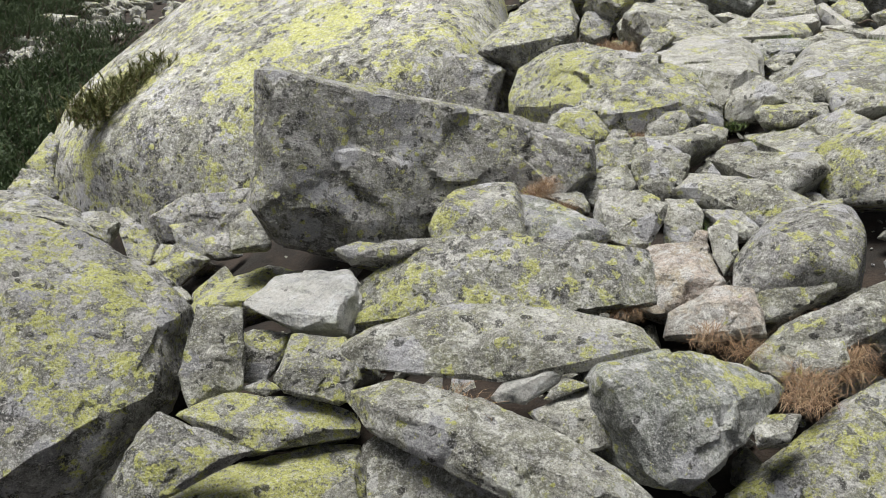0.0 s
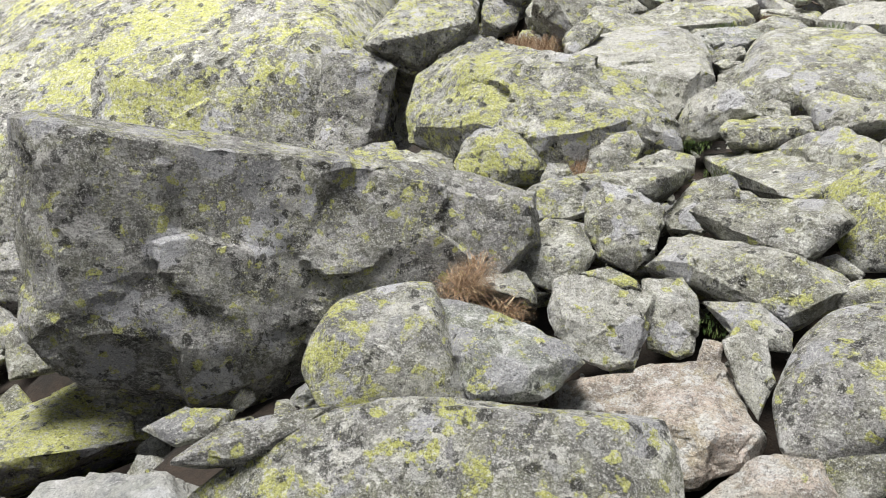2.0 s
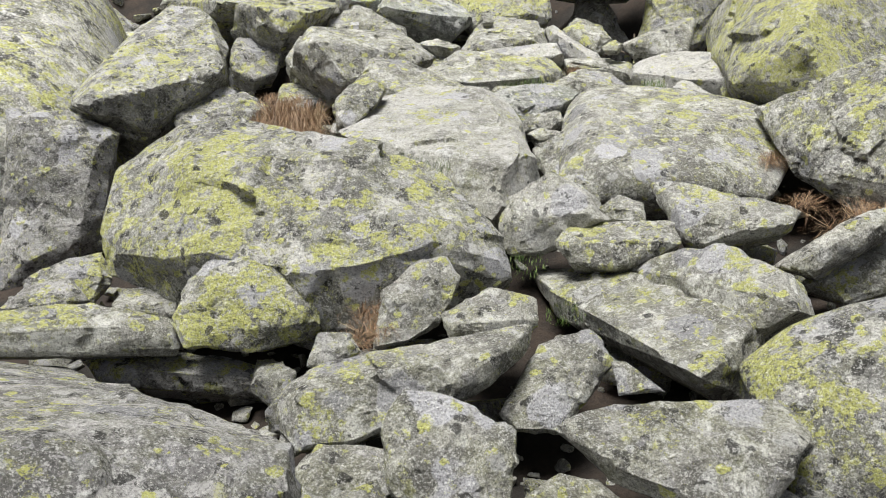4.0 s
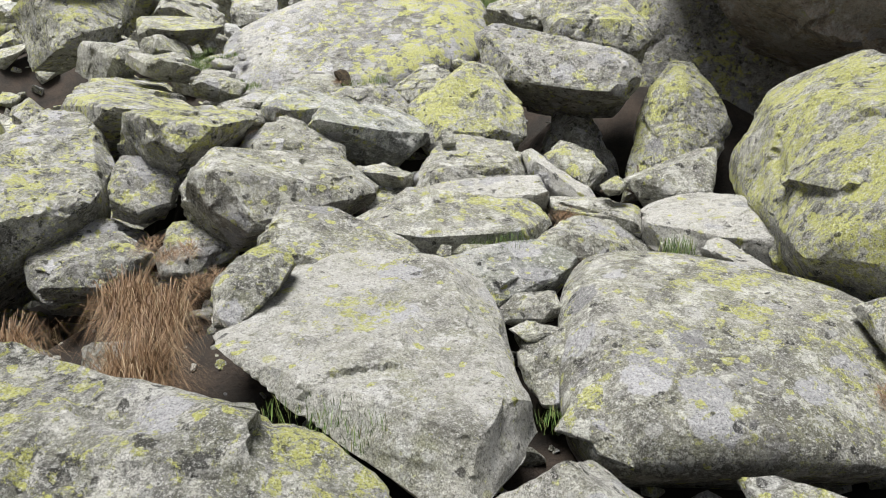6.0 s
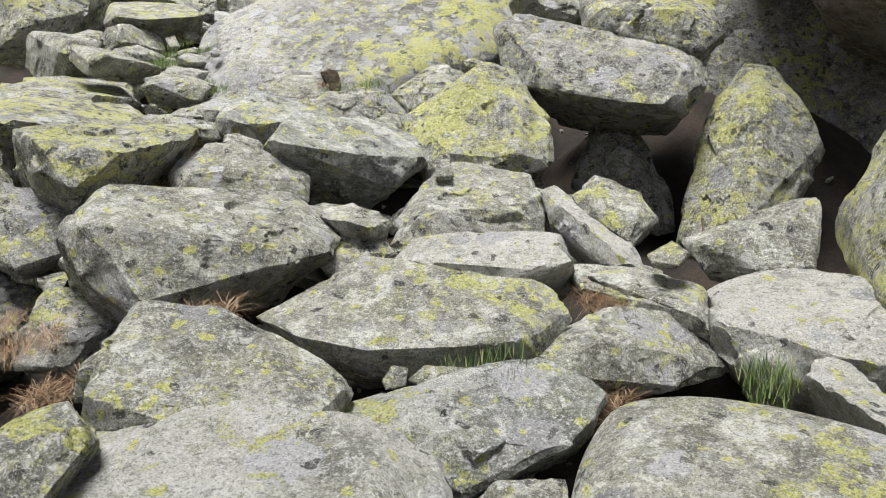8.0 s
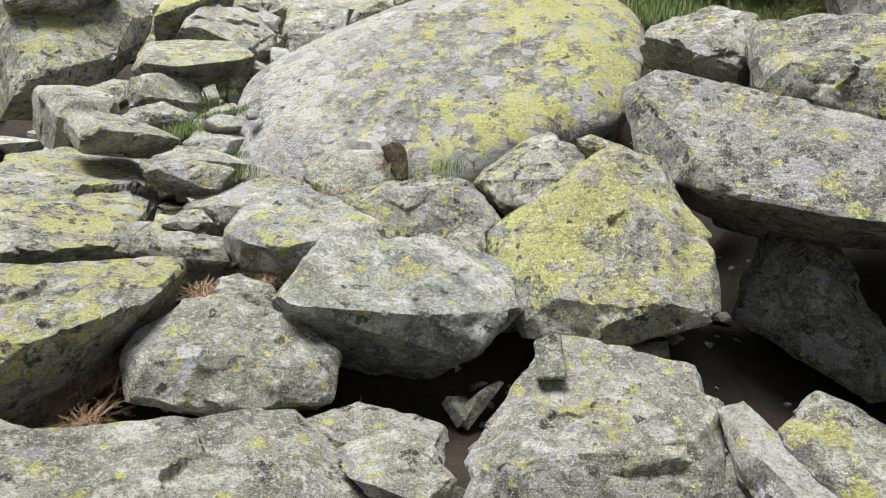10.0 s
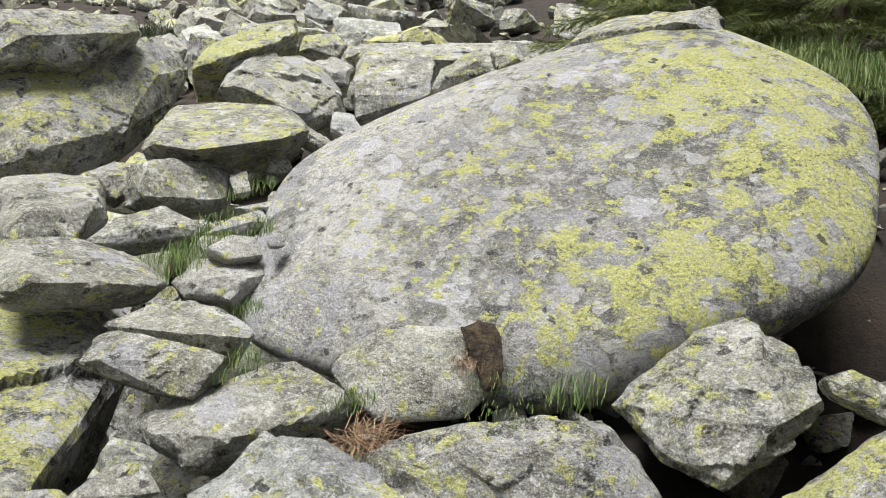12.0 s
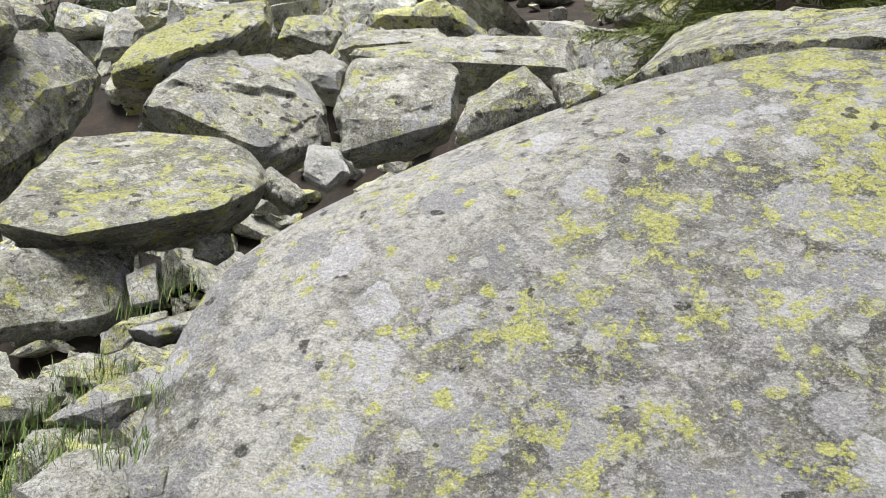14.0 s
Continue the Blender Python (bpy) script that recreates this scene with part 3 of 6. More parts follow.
stone("rock", "weathered grey-green granite rock with thin lichen", grey_rock, (1.39, 5.08, 1.48), -19, 60,
      [(-0.19, 0.10), (-0.12, 0.23), (0.01, 0.20), (0.18, 0.11), (0.18, 0.00), (0.11, -0.15), (0.04, -0.22), (-0.11, -0.16), (-0.18, -0.01)],
      [(-0.10, -0.01), (0.07, -0.00), (0.02, -0.12)], 0.07, 0.20, edge=70, fine=4)
stone("stone", "weathered grey-green granite stone with thin lichen", grey_rock, (1.04, 5.00, 1.36), -15, 48,
      [(-0.18, -0.02), (-0.11, 0.12), (0.11, 0.19), (0.18, 0.03), (0.14, -0.07), (-0.01, -0.17), (-0.15, -0.12)],
      [(-0.10, -0.02), (0.11, 0.02)], 0.06, 0.18, edge=70, fine=4)
stone("stone", "weathered grey-green granite stone with thin lichen", grey_rock, (1.97, 5.49, 1.53), -24, 50,
      [(-0.20, -0.10), (-0.06, 0.14), (0.12, 0.19), (0.20, 0.07), (0.10, -0.01), (-0.01, -0.18), (-0.16, -0.17)],
      [(-0.08, -0.06), (0.12, 0.04)], 0.07, 0.19, edge=70, fine=4)
stone("rock", "weathered grey-green granite rock with thin lichen", grey_rock, (1.98, 4.83, 1.49), -29, 40,
      [(-0.36, 0.10), (-0.21, 0.16), (0.28, 0.19), (0.33, 0.07), (0.21, -0.09), (0.07, -0.16), (-0.19, -0.07)],
      [(-0.24, -0.04), (0.03, -0.03), (0.27, 0.01)], 0.08, 0.22, edge=70, fine=4)
stone("rock", "weathered grey-green granite rock with thin lichen", grey_rock, (1.74, 4.54, 1.32), -27, 40,
      [(-0.43, 0.06), (-0.33, 0.21), (-0.20, 0.22), (0.05, 0.17), (0.32, 0.07), (0.39, -0.02), (0.21, -0.16), (0.13, -0.20), (-0.04, -0.10), (-0.26, 0.01)],
      [(-0.28, 0.03), (0.00, -0.04), (0.27, -0.11)], 0.09, 0.27, edge=70, fine=5)
stone("rock", "grey granite rock edged with patches of yellow-green lichen", lichen_rock, (2.55, 4.77, 1.59), -49, 52,
      [(-0.34, 0.07), (-0.20, 0.22), (-0.05, 0.30), (0.06, 0.33), (0.24, 0.36), (0.30, 0.05), (0.22, -0.27), (-0.15, -0.33), (-0.19, -0.09), (-0.30, -0.00)],
      [(-0.19, 0.04), (0.04, 0.11), (0.04, -0.18)], 0.11, 0.33, edge=26, fine=5, rough=0.45)
stone("boulder", "large rough granite boulder patched with yellow-green map lichen", lichen_rock, (1.42, 6.68, 1.96), -28, 53,
      [(-0.75, 0.52), (-0.63, 0.63), (-0.34, 0.59), (0.09, 0.47), (0.42, 0.38), (0.63, 0.21), (0.81, 0.03), (0.89, -0.25), (0.71, -0.22), (0.41, -0.35), (0.27, -0.50), (0.09, -0.52), (-0.49, -0.39), (-0.90, -0.16), (-0.95, 0.36), (-0.72, 0.38)],
      [(-0.46, 0.19), (-0.06, 0.15), (0.43, -0.06), (0.62, -0.25), (0.14, -0.34), (-0.38, -0.25)], 0.30, 0.69, edge=70, fine=5)
stone("rock", "granite rock crusted nearly all over with yellow-green lichen", yellow_rock, (1.09, 6.42, 1.78), -9, 55,
      [(-0.29, -0.10), (-0.23, 0.06), (-0.07, 0.23), (0.06, 0.26), (0.20, 0.23), (0.28, 0.05), (0.28, -0.18), (0.21, -0.23), (-0.10, -0.24), (-0.24, -0.22)],
      [(-0.12, 0.01), (0.14, 0.04), (0.19, -0.16)], 0.09, 0.26, edge=70, fine=4)
stone("boulder", "large upright rough granite boulder patched with yellow-green map lichen", lichen_rock, (1.04, 10.61, 2.99), -1, 42,
      [(-0.63, -0.40), (-0.33, 0.16), (0.25, 0.95), (0.60, 0.88), (0.70, 0.26), (0.61, -0.23), (0.10, -0.63), (-0.11, -0.80), (-0.33, -0.68)],
      [(-0.55, -0.79), (-0.14, -0.59), (0.55, -0.38)], 0.32, 0.73, edge=70, fine=5)
stone("slab", "large flat pale bare granite slab with few lichen spots", pale_rock, (2.28, 7.24, 2.28), -25, 22,
      [(-0.64, 0.43), (-0.50, 0.75), (-0.08, 0.82), (0.42, 0.72), (0.50, 0.33), (0.54, -0.29), (0.33, -0.63), (0.08, -0.33), (-0.23, -0.02)],
      [(-0.51, -0.03), (-0.03, -0.32), (0.31, -0.50), (0.44, -0.31)], 0.15, 0.37, edge=70, fine=5)
stone("rock", "steep-faced grey granite rock speckled with dull lichen", grey_rock, (2.42, 6.29, 2.02), -58, 75,
      [(-0.26, -0.07), (-0.20, 0.07), (-0.02, 0.19), (0.14, 0.10), (0.25, -0.02), (0.03, -0.12), (-0.02, -0.19), (-0.19, -0.20)],
      [(-0.14, -0.05), (0.11, -0.01)], 0.07, 0.22, edge=70, fine=4)
stone("stone", "grey granite stone speckled with dull lichen", grey_rock, (2.58, 6.01, 1.89), -35, 40,
      [(-0.26, 0.02), (-0.20, 0.14), (0.24, 0.14), (0.26, 0.02), (0.14, -0.07), (0.00, -0.13), (-0.19, -0.10)],
      [(-0.19, -0.05), (0.16, -0.03)], 0.06, 0.18, edge=70, fine=4)
stone("slab", "long grey granite slab speckled with dull lichen", grey_rock, (2.46, 5.67, 1.61), -75, 30,
      [(-0.81, 0.22), (-0.42, 0.30), (0.02, 0.20), (0.39, 0.15), (0.43, 0.07), (0.43, -0.16), (0.37, -0.21), (-0.07, -0.07), (-0.44, -0.02)],
      [(-0.50, 0.04), (-0.04, -0.09), (0.43, -0.24)], 0.11, 0.32, edge=70, fine=5)
stone("rock", "long grey granite rock speckled with dull lichen", grey_rock, (2.69, 5.56, 1.76), -77, 53,
      [(-0.43, 0.03), (-0.23, 0.15), (0.02, 0.19), (0.25, 0.12), (0.35, -0.02), (0.25, -0.13), (-0.07, -0.07)],
      [(-0.12, 0.01), (0.25, -0.01)], 0.07, 0.21, edge=70, fine=4)
stone("rock", "grey granite rock speckled with dull lichen", grey_rock, (3.06, 5.90, 2.00), -43, 48,
      [(-0.33, 0.17), (-0.23, 0.18), (-0.01, 0.10), (0.30, 0.02), (0.26, -0.08), (-0.08, -0.17), (-0.17, -0.14), (-0.21, 0.01)],
      [(-0.20, 0.01), (0.03, -0.08), (0.25, -0.09)], 0.08, 0.23, edge=70, fine=4)
stone("stone", "small upright grey granite stone speckled with dull lichen", grey_rock, (2.93, 6.78, 2.13), -33, 48,
      [(-0.10, 0.08), (-0.01, 0.16), (0.10, -0.01), (0.07, -0.15), (-0.04, -0.10)],
      [(-0.03, -0.02), (0.04, -0.08)], 0.04, 0.13, edge=70, fine=4)
stone("stone", "small grey granite stone speckled with dull lichen", grey_rock, (2.71, 6.15, 2.03), -36, 48,
      [(-0.11, 0.00), (-0.03, 0.08), (0.09, 0.03), (0.10, -0.08), (-0.05, -0.06)],
      [(-0.05, -0.02), (0.07, -0.04)], 0.03, 0.09, edge=70, fine=4)
stone("stone", "small grey granite stone speckled with dull lichen", grey_rock, (3.06, 7.23, 2.27), -51, 52,
      [(-0.22, 0.10), (-0.08, 0.14), (0.17, 0.09), (0.13, -0.05), (-0.06, -0.13)],
      [(-0.10, -0.01), (0.14, -0.02)], 0.05, 0.16, edge=70, fine=4)
stone("stone", "weathered grey-green granite stone with thin lichen", grey_rock, (1.67, 6.05, 1.74), -21, 60,
      [(-0.17, -0.18), (-0.13, 0.05), (0.01, 0.17), (0.12, 0.19), (0.18, 0.10), (0.09, -0.10), (-0.04, -0.16)],
      [(-0.08, 0.00), (0.07, 0.06)], 0.06, 0.18, edge=70, fine=4)
stone("stone", "small grey granite stone speckled with dull lichen", grey_rock, (1.87, 5.80, 1.72), -26, 35,
      [(-0.18, 0.00), (0.00, 0.13), (0.17, 0.07), (0.17, -0.05), (0.06, -0.10), (-0.14, -0.12)],
      [(-0.14, -0.10), (0.06, -0.07)], 0.05, 0.15, edge=70, fine=4)
stone("rock", "weathered grey-green granite rock with thin lichen", grey_rock, (1.42, 5.53, 1.58), -14, 39,
      [(-0.39, 0.01), (-0.29, 0.10), (-0.01, 0.13), (0.45, 0.21), (0.44, 0.12), (0.26, -0.02), (0.15, -0.01), (-0.15, -0.17), (-0.35, -0.19), (-0.39, -0.11)],
      [(-0.33, -0.05), (0.01, 0.01), (0.34, 0.06)], 0.09, 0.25, edge=70, fine=5)
stone("stone", "grey granite stone blotched with yellow-green map lichen", lichen_rock, (0.37, 7.95, 1.67), 3, 48,
      [(-0.22, 0.01), (-0.05, 0.10), (0.18, 0.15), (0.22, -0.05), (0.10, -0.18), (-0.17, -0.10)],
      [(-0.11, -0.05), (0.17, -0.05)], 0.06, 0.19, edge=70, fine=4)
stone("rock", "long weathered grey-green granite rock with thin lichen", grey_rock, (0.46, 6.48, 1.68), 2, 48,
      [(-0.33, 0.12), (-0.15, 0.13), (0.13, 0.08), (0.33, 0.01), (0.36, -0.06), (0.33, -0.15), (-0.34, -0.05)],
      [(-0.26, -0.00), (0.29, -0.10)], 0.06, 0.18, edge=70, fine=4)
stone("stone", "small flat weathered grey-green granite stone with thin lichen", grey_rock, (0.72, 6.81, 1.71), -2, 30,
      [(-0.14, 0.00), (-0.08, 0.09), (0.15, 0.07), (0.11, -0.11), (-0.11, -0.07)],
      [(-0.08, -0.05), (0.12, -0.07)], 0.04, 0.12, edge=70, fine=4)
stone("stone", "weathered grey-green granite stone with thin lichen", grey_rock, (3.15, 5.40, 1.93), -50, 48,
      [(-0.21, -0.12), (-0.00, 0.07), (0.17, 0.17), (0.21, 0.08), (-0.07, -0.16)],
      [(-0.15, -0.16), (0.11, 0.03)], 0.06, 0.19, edge=70, fine=4)
stone("stone", "weathered grey-green granite stone with thin lichen", grey_rock, (3.31, 5.44, 1.82), -51, 48,
      [(-0.21, -0.12), (-0.03, 0.08), (0.10, 0.20), (0.20, -0.07), (-0.02, -0.18)],
      [(-0.12, -0.13), (0.10, 0.01)], 0.07, 0.20, edge=70, fine=4)
stone("slab", "large flat grey granite slab speckled with dull lichen", grey_rock, (3.58, 6.85, 2.28), -29, 29,
      [(-0.60, 0.33), (-0.56, 0.54), (-0.47, 0.73), (-0.26, 0.77), (0.10, 0.68), (0.37, 0.52), (0.55, 0.38), (0.69, 0.13), (0.36, -0.50), (-0.53, -0.51), (-0.65, -0.29), (-0.50, 0.03)],
      [(-0.51, 0.33), (-0.15, 0.20), (0.21, -0.06), (-0.04, -0.52), (-0.50, -0.45)], 0.15, 0.62, edge=26, fine=5, rough=0.45)
stone("slab", "flat blue-grey granite slab with patches of yellow lichen", blue_rock, (3.13, 7.85, 2.56), -20, 35,
      [(-0.38, 0.04), (-0.15, 0.14), (0.15, 0.25), (0.30, 0.21), (0.41, 0.10), (0.30, -0.08), (0.16, -0.12), (-0.05, -0.25), (-0.27, -0.07)],
      [(-0.35, -0.07), (-0.09, -0.11), (0.27, -0.13)], 0.09, 0.25, edge=70, fine=5)
stone("stone", "small grey granite stone speckled with dull lichen", grey_rock, (3.10, 7.50, 2.45), -33, 48,
      [(-0.14, -0.02), (-0.07, 0.06), (0.10, 0.08), (0.13, -0.02), (0.05, -0.07), (-0.11, -0.08)],
      [(-0.09, -0.04), (0.09, -0.02)], 0.04, 0.10, edge=70, fine=4)
stone("stone", "small long grey granite stone speckled with dull lichen", grey_rock, (3.02, 7.34, 2.37), -33, 48,
      [(-0.11, 0.01), (-0.04, 0.05), (0.11, 0.01), (0.11, -0.03), (-0.04, -0.05)],
      [(-0.08, -0.02), (0.07, -0.02)], 0.02, 0.06, edge=70, fine=4)
stone("stone", "small grey granite stone speckled with dull lichen", grey_rock, (3.04, 7.19, 2.22), -52, 51,
      [(-0.21, 0.08), (-0.15, 0.13), (0.16, 0.15), (0.14, 0.06), (0.04, -0.13), (-0.05, -0.14), (-0.15, -0.04)],
      [(-0.15, 0.03), (0.12, 0.05)], 0.05, 0.16, edge=70, fine=4)
stone("stone", "small grey granite stone speckled with dull lichen", grey_rock, (2.92, 6.82, 2.16), -38, 49,
      [(-0.14, -0.06), (-0.07, 0.08), (-0.00, 0.13), (0.06, 0.07), (0.13, -0.05), (0.04, -0.12)],
      [(-0.05, 0.01), (0.03, -0.00)], 0.04, 0.13, edge=70, fine=4)
stone("rock", "grey granite rock speckled with dull lichen", grey_rock, (2.46, 8.08, 2.71), -8, 40,
      [(-0.34, 0.05), (-0.23, 0.27), (0.04, 0.20), (0.24, 0.06), (0.36, -0.08), (0.31, -0.19), (-0.07, -0.19), (-0.32, -0.17)],
      [(-0.31, -0.14), (-0.10, -0.24), (0.23, -0.26)], 0.12, 0.26, edge=70, fine=5)
stone("rock", "grey granite rock speckled with dull lichen", grey_rock, (3.18, 8.38, 2.79), -20, 38,
      [(-0.55, 0.01), (-0.22, 0.30), (0.08, 0.22), (0.50, 0.13), (0.53, -0.00), (0.37, -0.21), (-0.12, -0.25), (-0.33, -0.19)],
      [(-0.40, -0.20), (-0.12, -0.26), (0.31, -0.22)], 0.13, 0.30, edge=70, fine=5)
stone("rock", "long grey granite rock speckled with dull lichen", grey_rock, (3.88, 8.11, 2.69), 2, 47,
      [(-0.41, -0.00), (-0.14, 0.16), (0.12, 0.17), (0.31, 0.07), (0.38, -0.12), (0.06, -0.17), (-0.37, -0.11)],
      [(-0.31, -0.04), (0.10, -0.08)], 0.07, 0.22, edge=70, fine=4)
stone("rock", "flat grey granite rock speckled with dull lichen", grey_rock, (4.09, 8.38, 2.82), -43, 30,
      [(-0.31, 0.19), (-0.03, 0.21), (0.24, 0.08), (0.28, -0.20), (0.13, -0.09), (-0.23, 0.03)],
      [(-0.21, -0.04), (0.22, -0.17)], 0.08, 0.24, edge=70, fine=4)
stone("rock", "pale bare granite rock with few lichen spots", pale_rock, (4.50, 7.86, 2.73), -45, 33,
      [(-0.41, 0.22), (-0.22, 0.35), (0.12, 0.34), (0.38, 0.01), (0.36, -0.17), (0.25, -0.30), (-0.23, -0.22), (-0.37, -0.08)],
      [(-0.36, -0.09), (0.04, -0.25), (0.33, -0.27)], 0.14, 0.35, edge=70, fine=5)
stone("rock", "flat pale bare granite rock with few lichen spots", pale_rock, (4.28, 7.49, 2.61), -52, 24,
      [(-0.19, 0.07), (-0.15, 0.27), (-0.04, 0.10), (0.18, -0.18), (0.14, -0.23), (0.00, -0.15)],
      [(-0.11, -0.06), (0.12, -0.29)], 0.07, 0.21, edge=70, fine=4)
stone("rock", "weathered grey-green granite rock with thin lichen", grey_rock, (2.62, 9.31, 2.94), 12, 42,
      [(-0.60, 0.15), (-0.41, 0.43), (-0.00, 0.39), (0.47, 0.41), (0.62, 0.13), (0.46, -0.05), (-0.11, -0.22), (-0.37, -0.26), (-0.50, -0.12)],
      [(-0.52, 0.01), (-0.11, -0.06), (0.38, -0.15)], 0.20, 0.35, edge=70, fine=5)
stone("rock", "upright grey granite rock speckled with dull lichen", grey_rock, (2.16, 9.65, 3.02), -8, 48,
      [(-0.15, 0.00), (-0.02, 0.27), (0.17, 0.23), (0.04, 0.04), (0.00, -0.25), (-0.10, -0.25)],
      [(-0.08, -0.07), (0.07, 0.06)], 0.07, 0.20, edge=70, fine=4)
stone("rock", "dark grey granite rock with black and grey lichen", dark_rock, (1.88, 10.10, 3.05), -4, 48,
      [(-0.23, 0.07), (-0.18, 0.26), (0.26, 0.24), (0.19, -0.02), (0.12, -0.16), (-0.06, -0.24), (-0.24, -0.15)],
      [(-0.18, 0.03), (0.19, 0.03)], 0.08, 0.25, edge=70, fine=4)
stone("stone", "granite stone crusted nearly all over with yellow-green lichen", yellow_rock, (2.09, 9.43, 2.70), -8, 48,
      [(-0.21, 0.03), (-0.15, 0.16), (0.02, 0.18), (0.21, -0.07), (0.09, -0.16), (-0.18, -0.16)],
      [(-0.15, -0.06), (0.07, -0.07)], 0.06, 0.19, edge=70, fine=4)
stone("rock", "dark grey granite rock with black and grey lichen", dark_rock, (1.54, 10.08, 2.57), -0, 48,
      [(-0.36, 0.04), (-0.08, 0.15), (0.07, 0.36), (0.35, 0.26), (0.39, 0.04), (0.26, -0.20), (0.02, -0.30), (-0.25, -0.31), (-0.36, -0.15)],
      [(-0.19, -0.10), (0.26, -0.01)], 0.12, 0.36, edge=70, fine=5)
stone("slab", "flat grey granite slab blotched with yellow-green map lichen", lichen_rock, (2.20, 10.15, 3.41), 3, 25,
      [(-0.44, 0.27), (-0.26, 0.39), (0.49, 0.43), (0.28, 0.11), (0.07, -0.21), (-0.17, -0.35), (-0.34, -0.14)],
      [(-0.33, -0.15), (0.02, -0.28), (0.37, -0.03)], 0.14, 0.41, edge=70, fine=5)
stone("rock", "grey granite rock speckled with dull lichen", grey_rock, (2.83, 10.09, 3.33), -6, 49,
      [(-0.36, 0.02), (-0.19, 0.20), (-0.03, 0.24), (0.22, 0.14), (0.38, -0.01), (0.31, -0.19), (-0.05, -0.22), (-0.30, -0.16)],
      [(-0.23, -0.07), (0.26, -0.11)], 0.10, 0.29, edge=70, fine=5)
stone("rock", "blue-grey granite rock with patches of yellow lichen", blue_rock, (3.45, 10.28, 3.51), 10, 39,
      [(-0.47, 0.02), (-0.24, 0.32), (0.30, 0.31), (0.58, 0.08), (0.46, -0.13), (0.23, -0.31), (-0.15, -0.20), (-0.39, -0.11)],
      [(-0.49, -0.16), (-0.01, -0.23), (0.35, -0.24)], 0.13, 0.39, edge=70, fine=5)
stone("rock", "weathered grey-green granite rock with thin lichen", grey_rock, (3.83, 9.44, 3.14), -18, 44,
      [(-0.39, -0.25), (-0.26, 0.09), (-0.04, 0.26), (0.22, 0.28), (0.42, 0.17), (0.37, -0.15), (0.05, -0.22), (-0.24, -0.22)],
      [(-0.24, -0.09), (0.31, -0.02)], 0.11, 0.32, edge=70, fine=5)
stone("slab", "flat pale bare granite slab with few lichen spots", pale_rock, (3.65, 8.83, 2.95), -44, 31,
      [(-0.42, -0.00), (-0.38, 0.15), (-0.20, 0.20), (0.31, 0.13), (0.37, 0.00), (0.19, -0.17), (-0.15, -0.15)],
      [(-0.28, -0.12), (0.20, -0.15), (0.38, -0.09)], 0.08, 0.24, edge=70, fine=4)
stone("rock", "pale bare granite rock with few lichen spots", pale_rock, (4.31, 9.03, 3.08), -34, 45,
      [(-0.26, 0.26), (-0.20, 0.30), (-0.07, 0.16), (0.21, -0.15), (0.22, -0.25), (0.07, -0.27), (-0.06, -0.04), (-0.21, 0.05)],
      [(-0.18, 0.11), (0.14, -0.28)], 0.09, 0.26, edge=70, fine=4)
stone("rock", "grey granite rock speckled with dull lichen", grey_rock, (4.42, 9.02, 3.17), -35, 48,
      [(-0.22, 0.09), (-0.10, 0.23), (0.14, 0.10), (0.20, -0.05), (0.07, -0.21), (-0.04, -0.09), (-0.19, 0.03)],
      [(-0.12, 0.03), (0.11, -0.09)], 0.07, 0.21, edge=70, fine=4)
stone("rock", "upright dark grey granite rock with black and grey lichen", dark_rock, (5.51, 10.46, 3.45), -35, 70,
      [(-0.35, -0.11), (-0.22, 0.45), (-0.15, 0.51), (-0.01, 0.43), (0.14, 0.24), (0.31, -0.18), (0.34, -0.44), (0.24, -0.47), (-0.03, -0.18)],
      [(-0.18, 0.23), (-0.04, 0.26), (0.17, -0.30)], 0.14, 0.41, edge=70, fine=5)
stone("boulder", "large upright granite boulder crusted nearly all over with yellow-green lichen", yellow_rock, (5.98, 9.85, 3.52), -41, 68,
      [(-0.39, -0.63), (-0.28, -0.31), (-0.26, 0.17), (-0.16, 0.44), (0.02, 0.67), (0.20, 0.65), (0.45, 0.23), (0.48, 0.05), (0.36, -0.12), (0.31, -0.37), (-0.09, -0.54)],
      [(0.07, 0.38), (0.10, -0.09), (0.05, -0.52)], 0.32, 0.50, edge=70, fine=5)
stone("rock", "weathered grey-green granite rock with thin lichen", grey_rock, (4.61, 8.32, 3.06), -46, 48,
      [(-0.26, -0.03), (-0.11, 0.07), (0.07, 0.17), (0.14, 0.21), (0.25, 0.22), (0.23, -0.17), (0.04, -0.19), (-0.17, -0.16)],
      [(-0.18, -0.09), (0.14, 0.05)], 0.08, 0.23, edge=70, fine=4)
stone("boulder", "large dark grey granite boulder with black and grey lichen", dark_rock, (5.17, 10.27, 4.12), -34, 60,
      [(-0.74, 0.36), (-0.57, 0.46), (-0.04, 0.29), (0.47, 0.12), (0.66, 0.01), (0.66, -0.19), (0.52, -0.39), (0.19, -0.38), (-0.20, -0.29), (-0.56, -0.12), (-0.69, 0.20)],
      [(-0.63, 0.15), (-0.04, -0.00), (0.52, -0.14), (0.40, -0.45), (-0.19, -0.32)], 0.14, 0.50, edge=70, fine=5, bedded=False)
stone("rock", "grey granite rock blotched with yellow-green map lichen", lichen_rock, (5.61, 10.32, 4.49), -38, 48,
      [(-0.53, 0.41), (0.19, 0.44), (0.46, -0.19), (0.27, -0.44), (0.15, -0.38), (-0.45, -0.13)],
      [(-0.31, -0.10), (0.26, -0.28)], 0.16, 0.47, edge=70, fine=5, bedded=False)
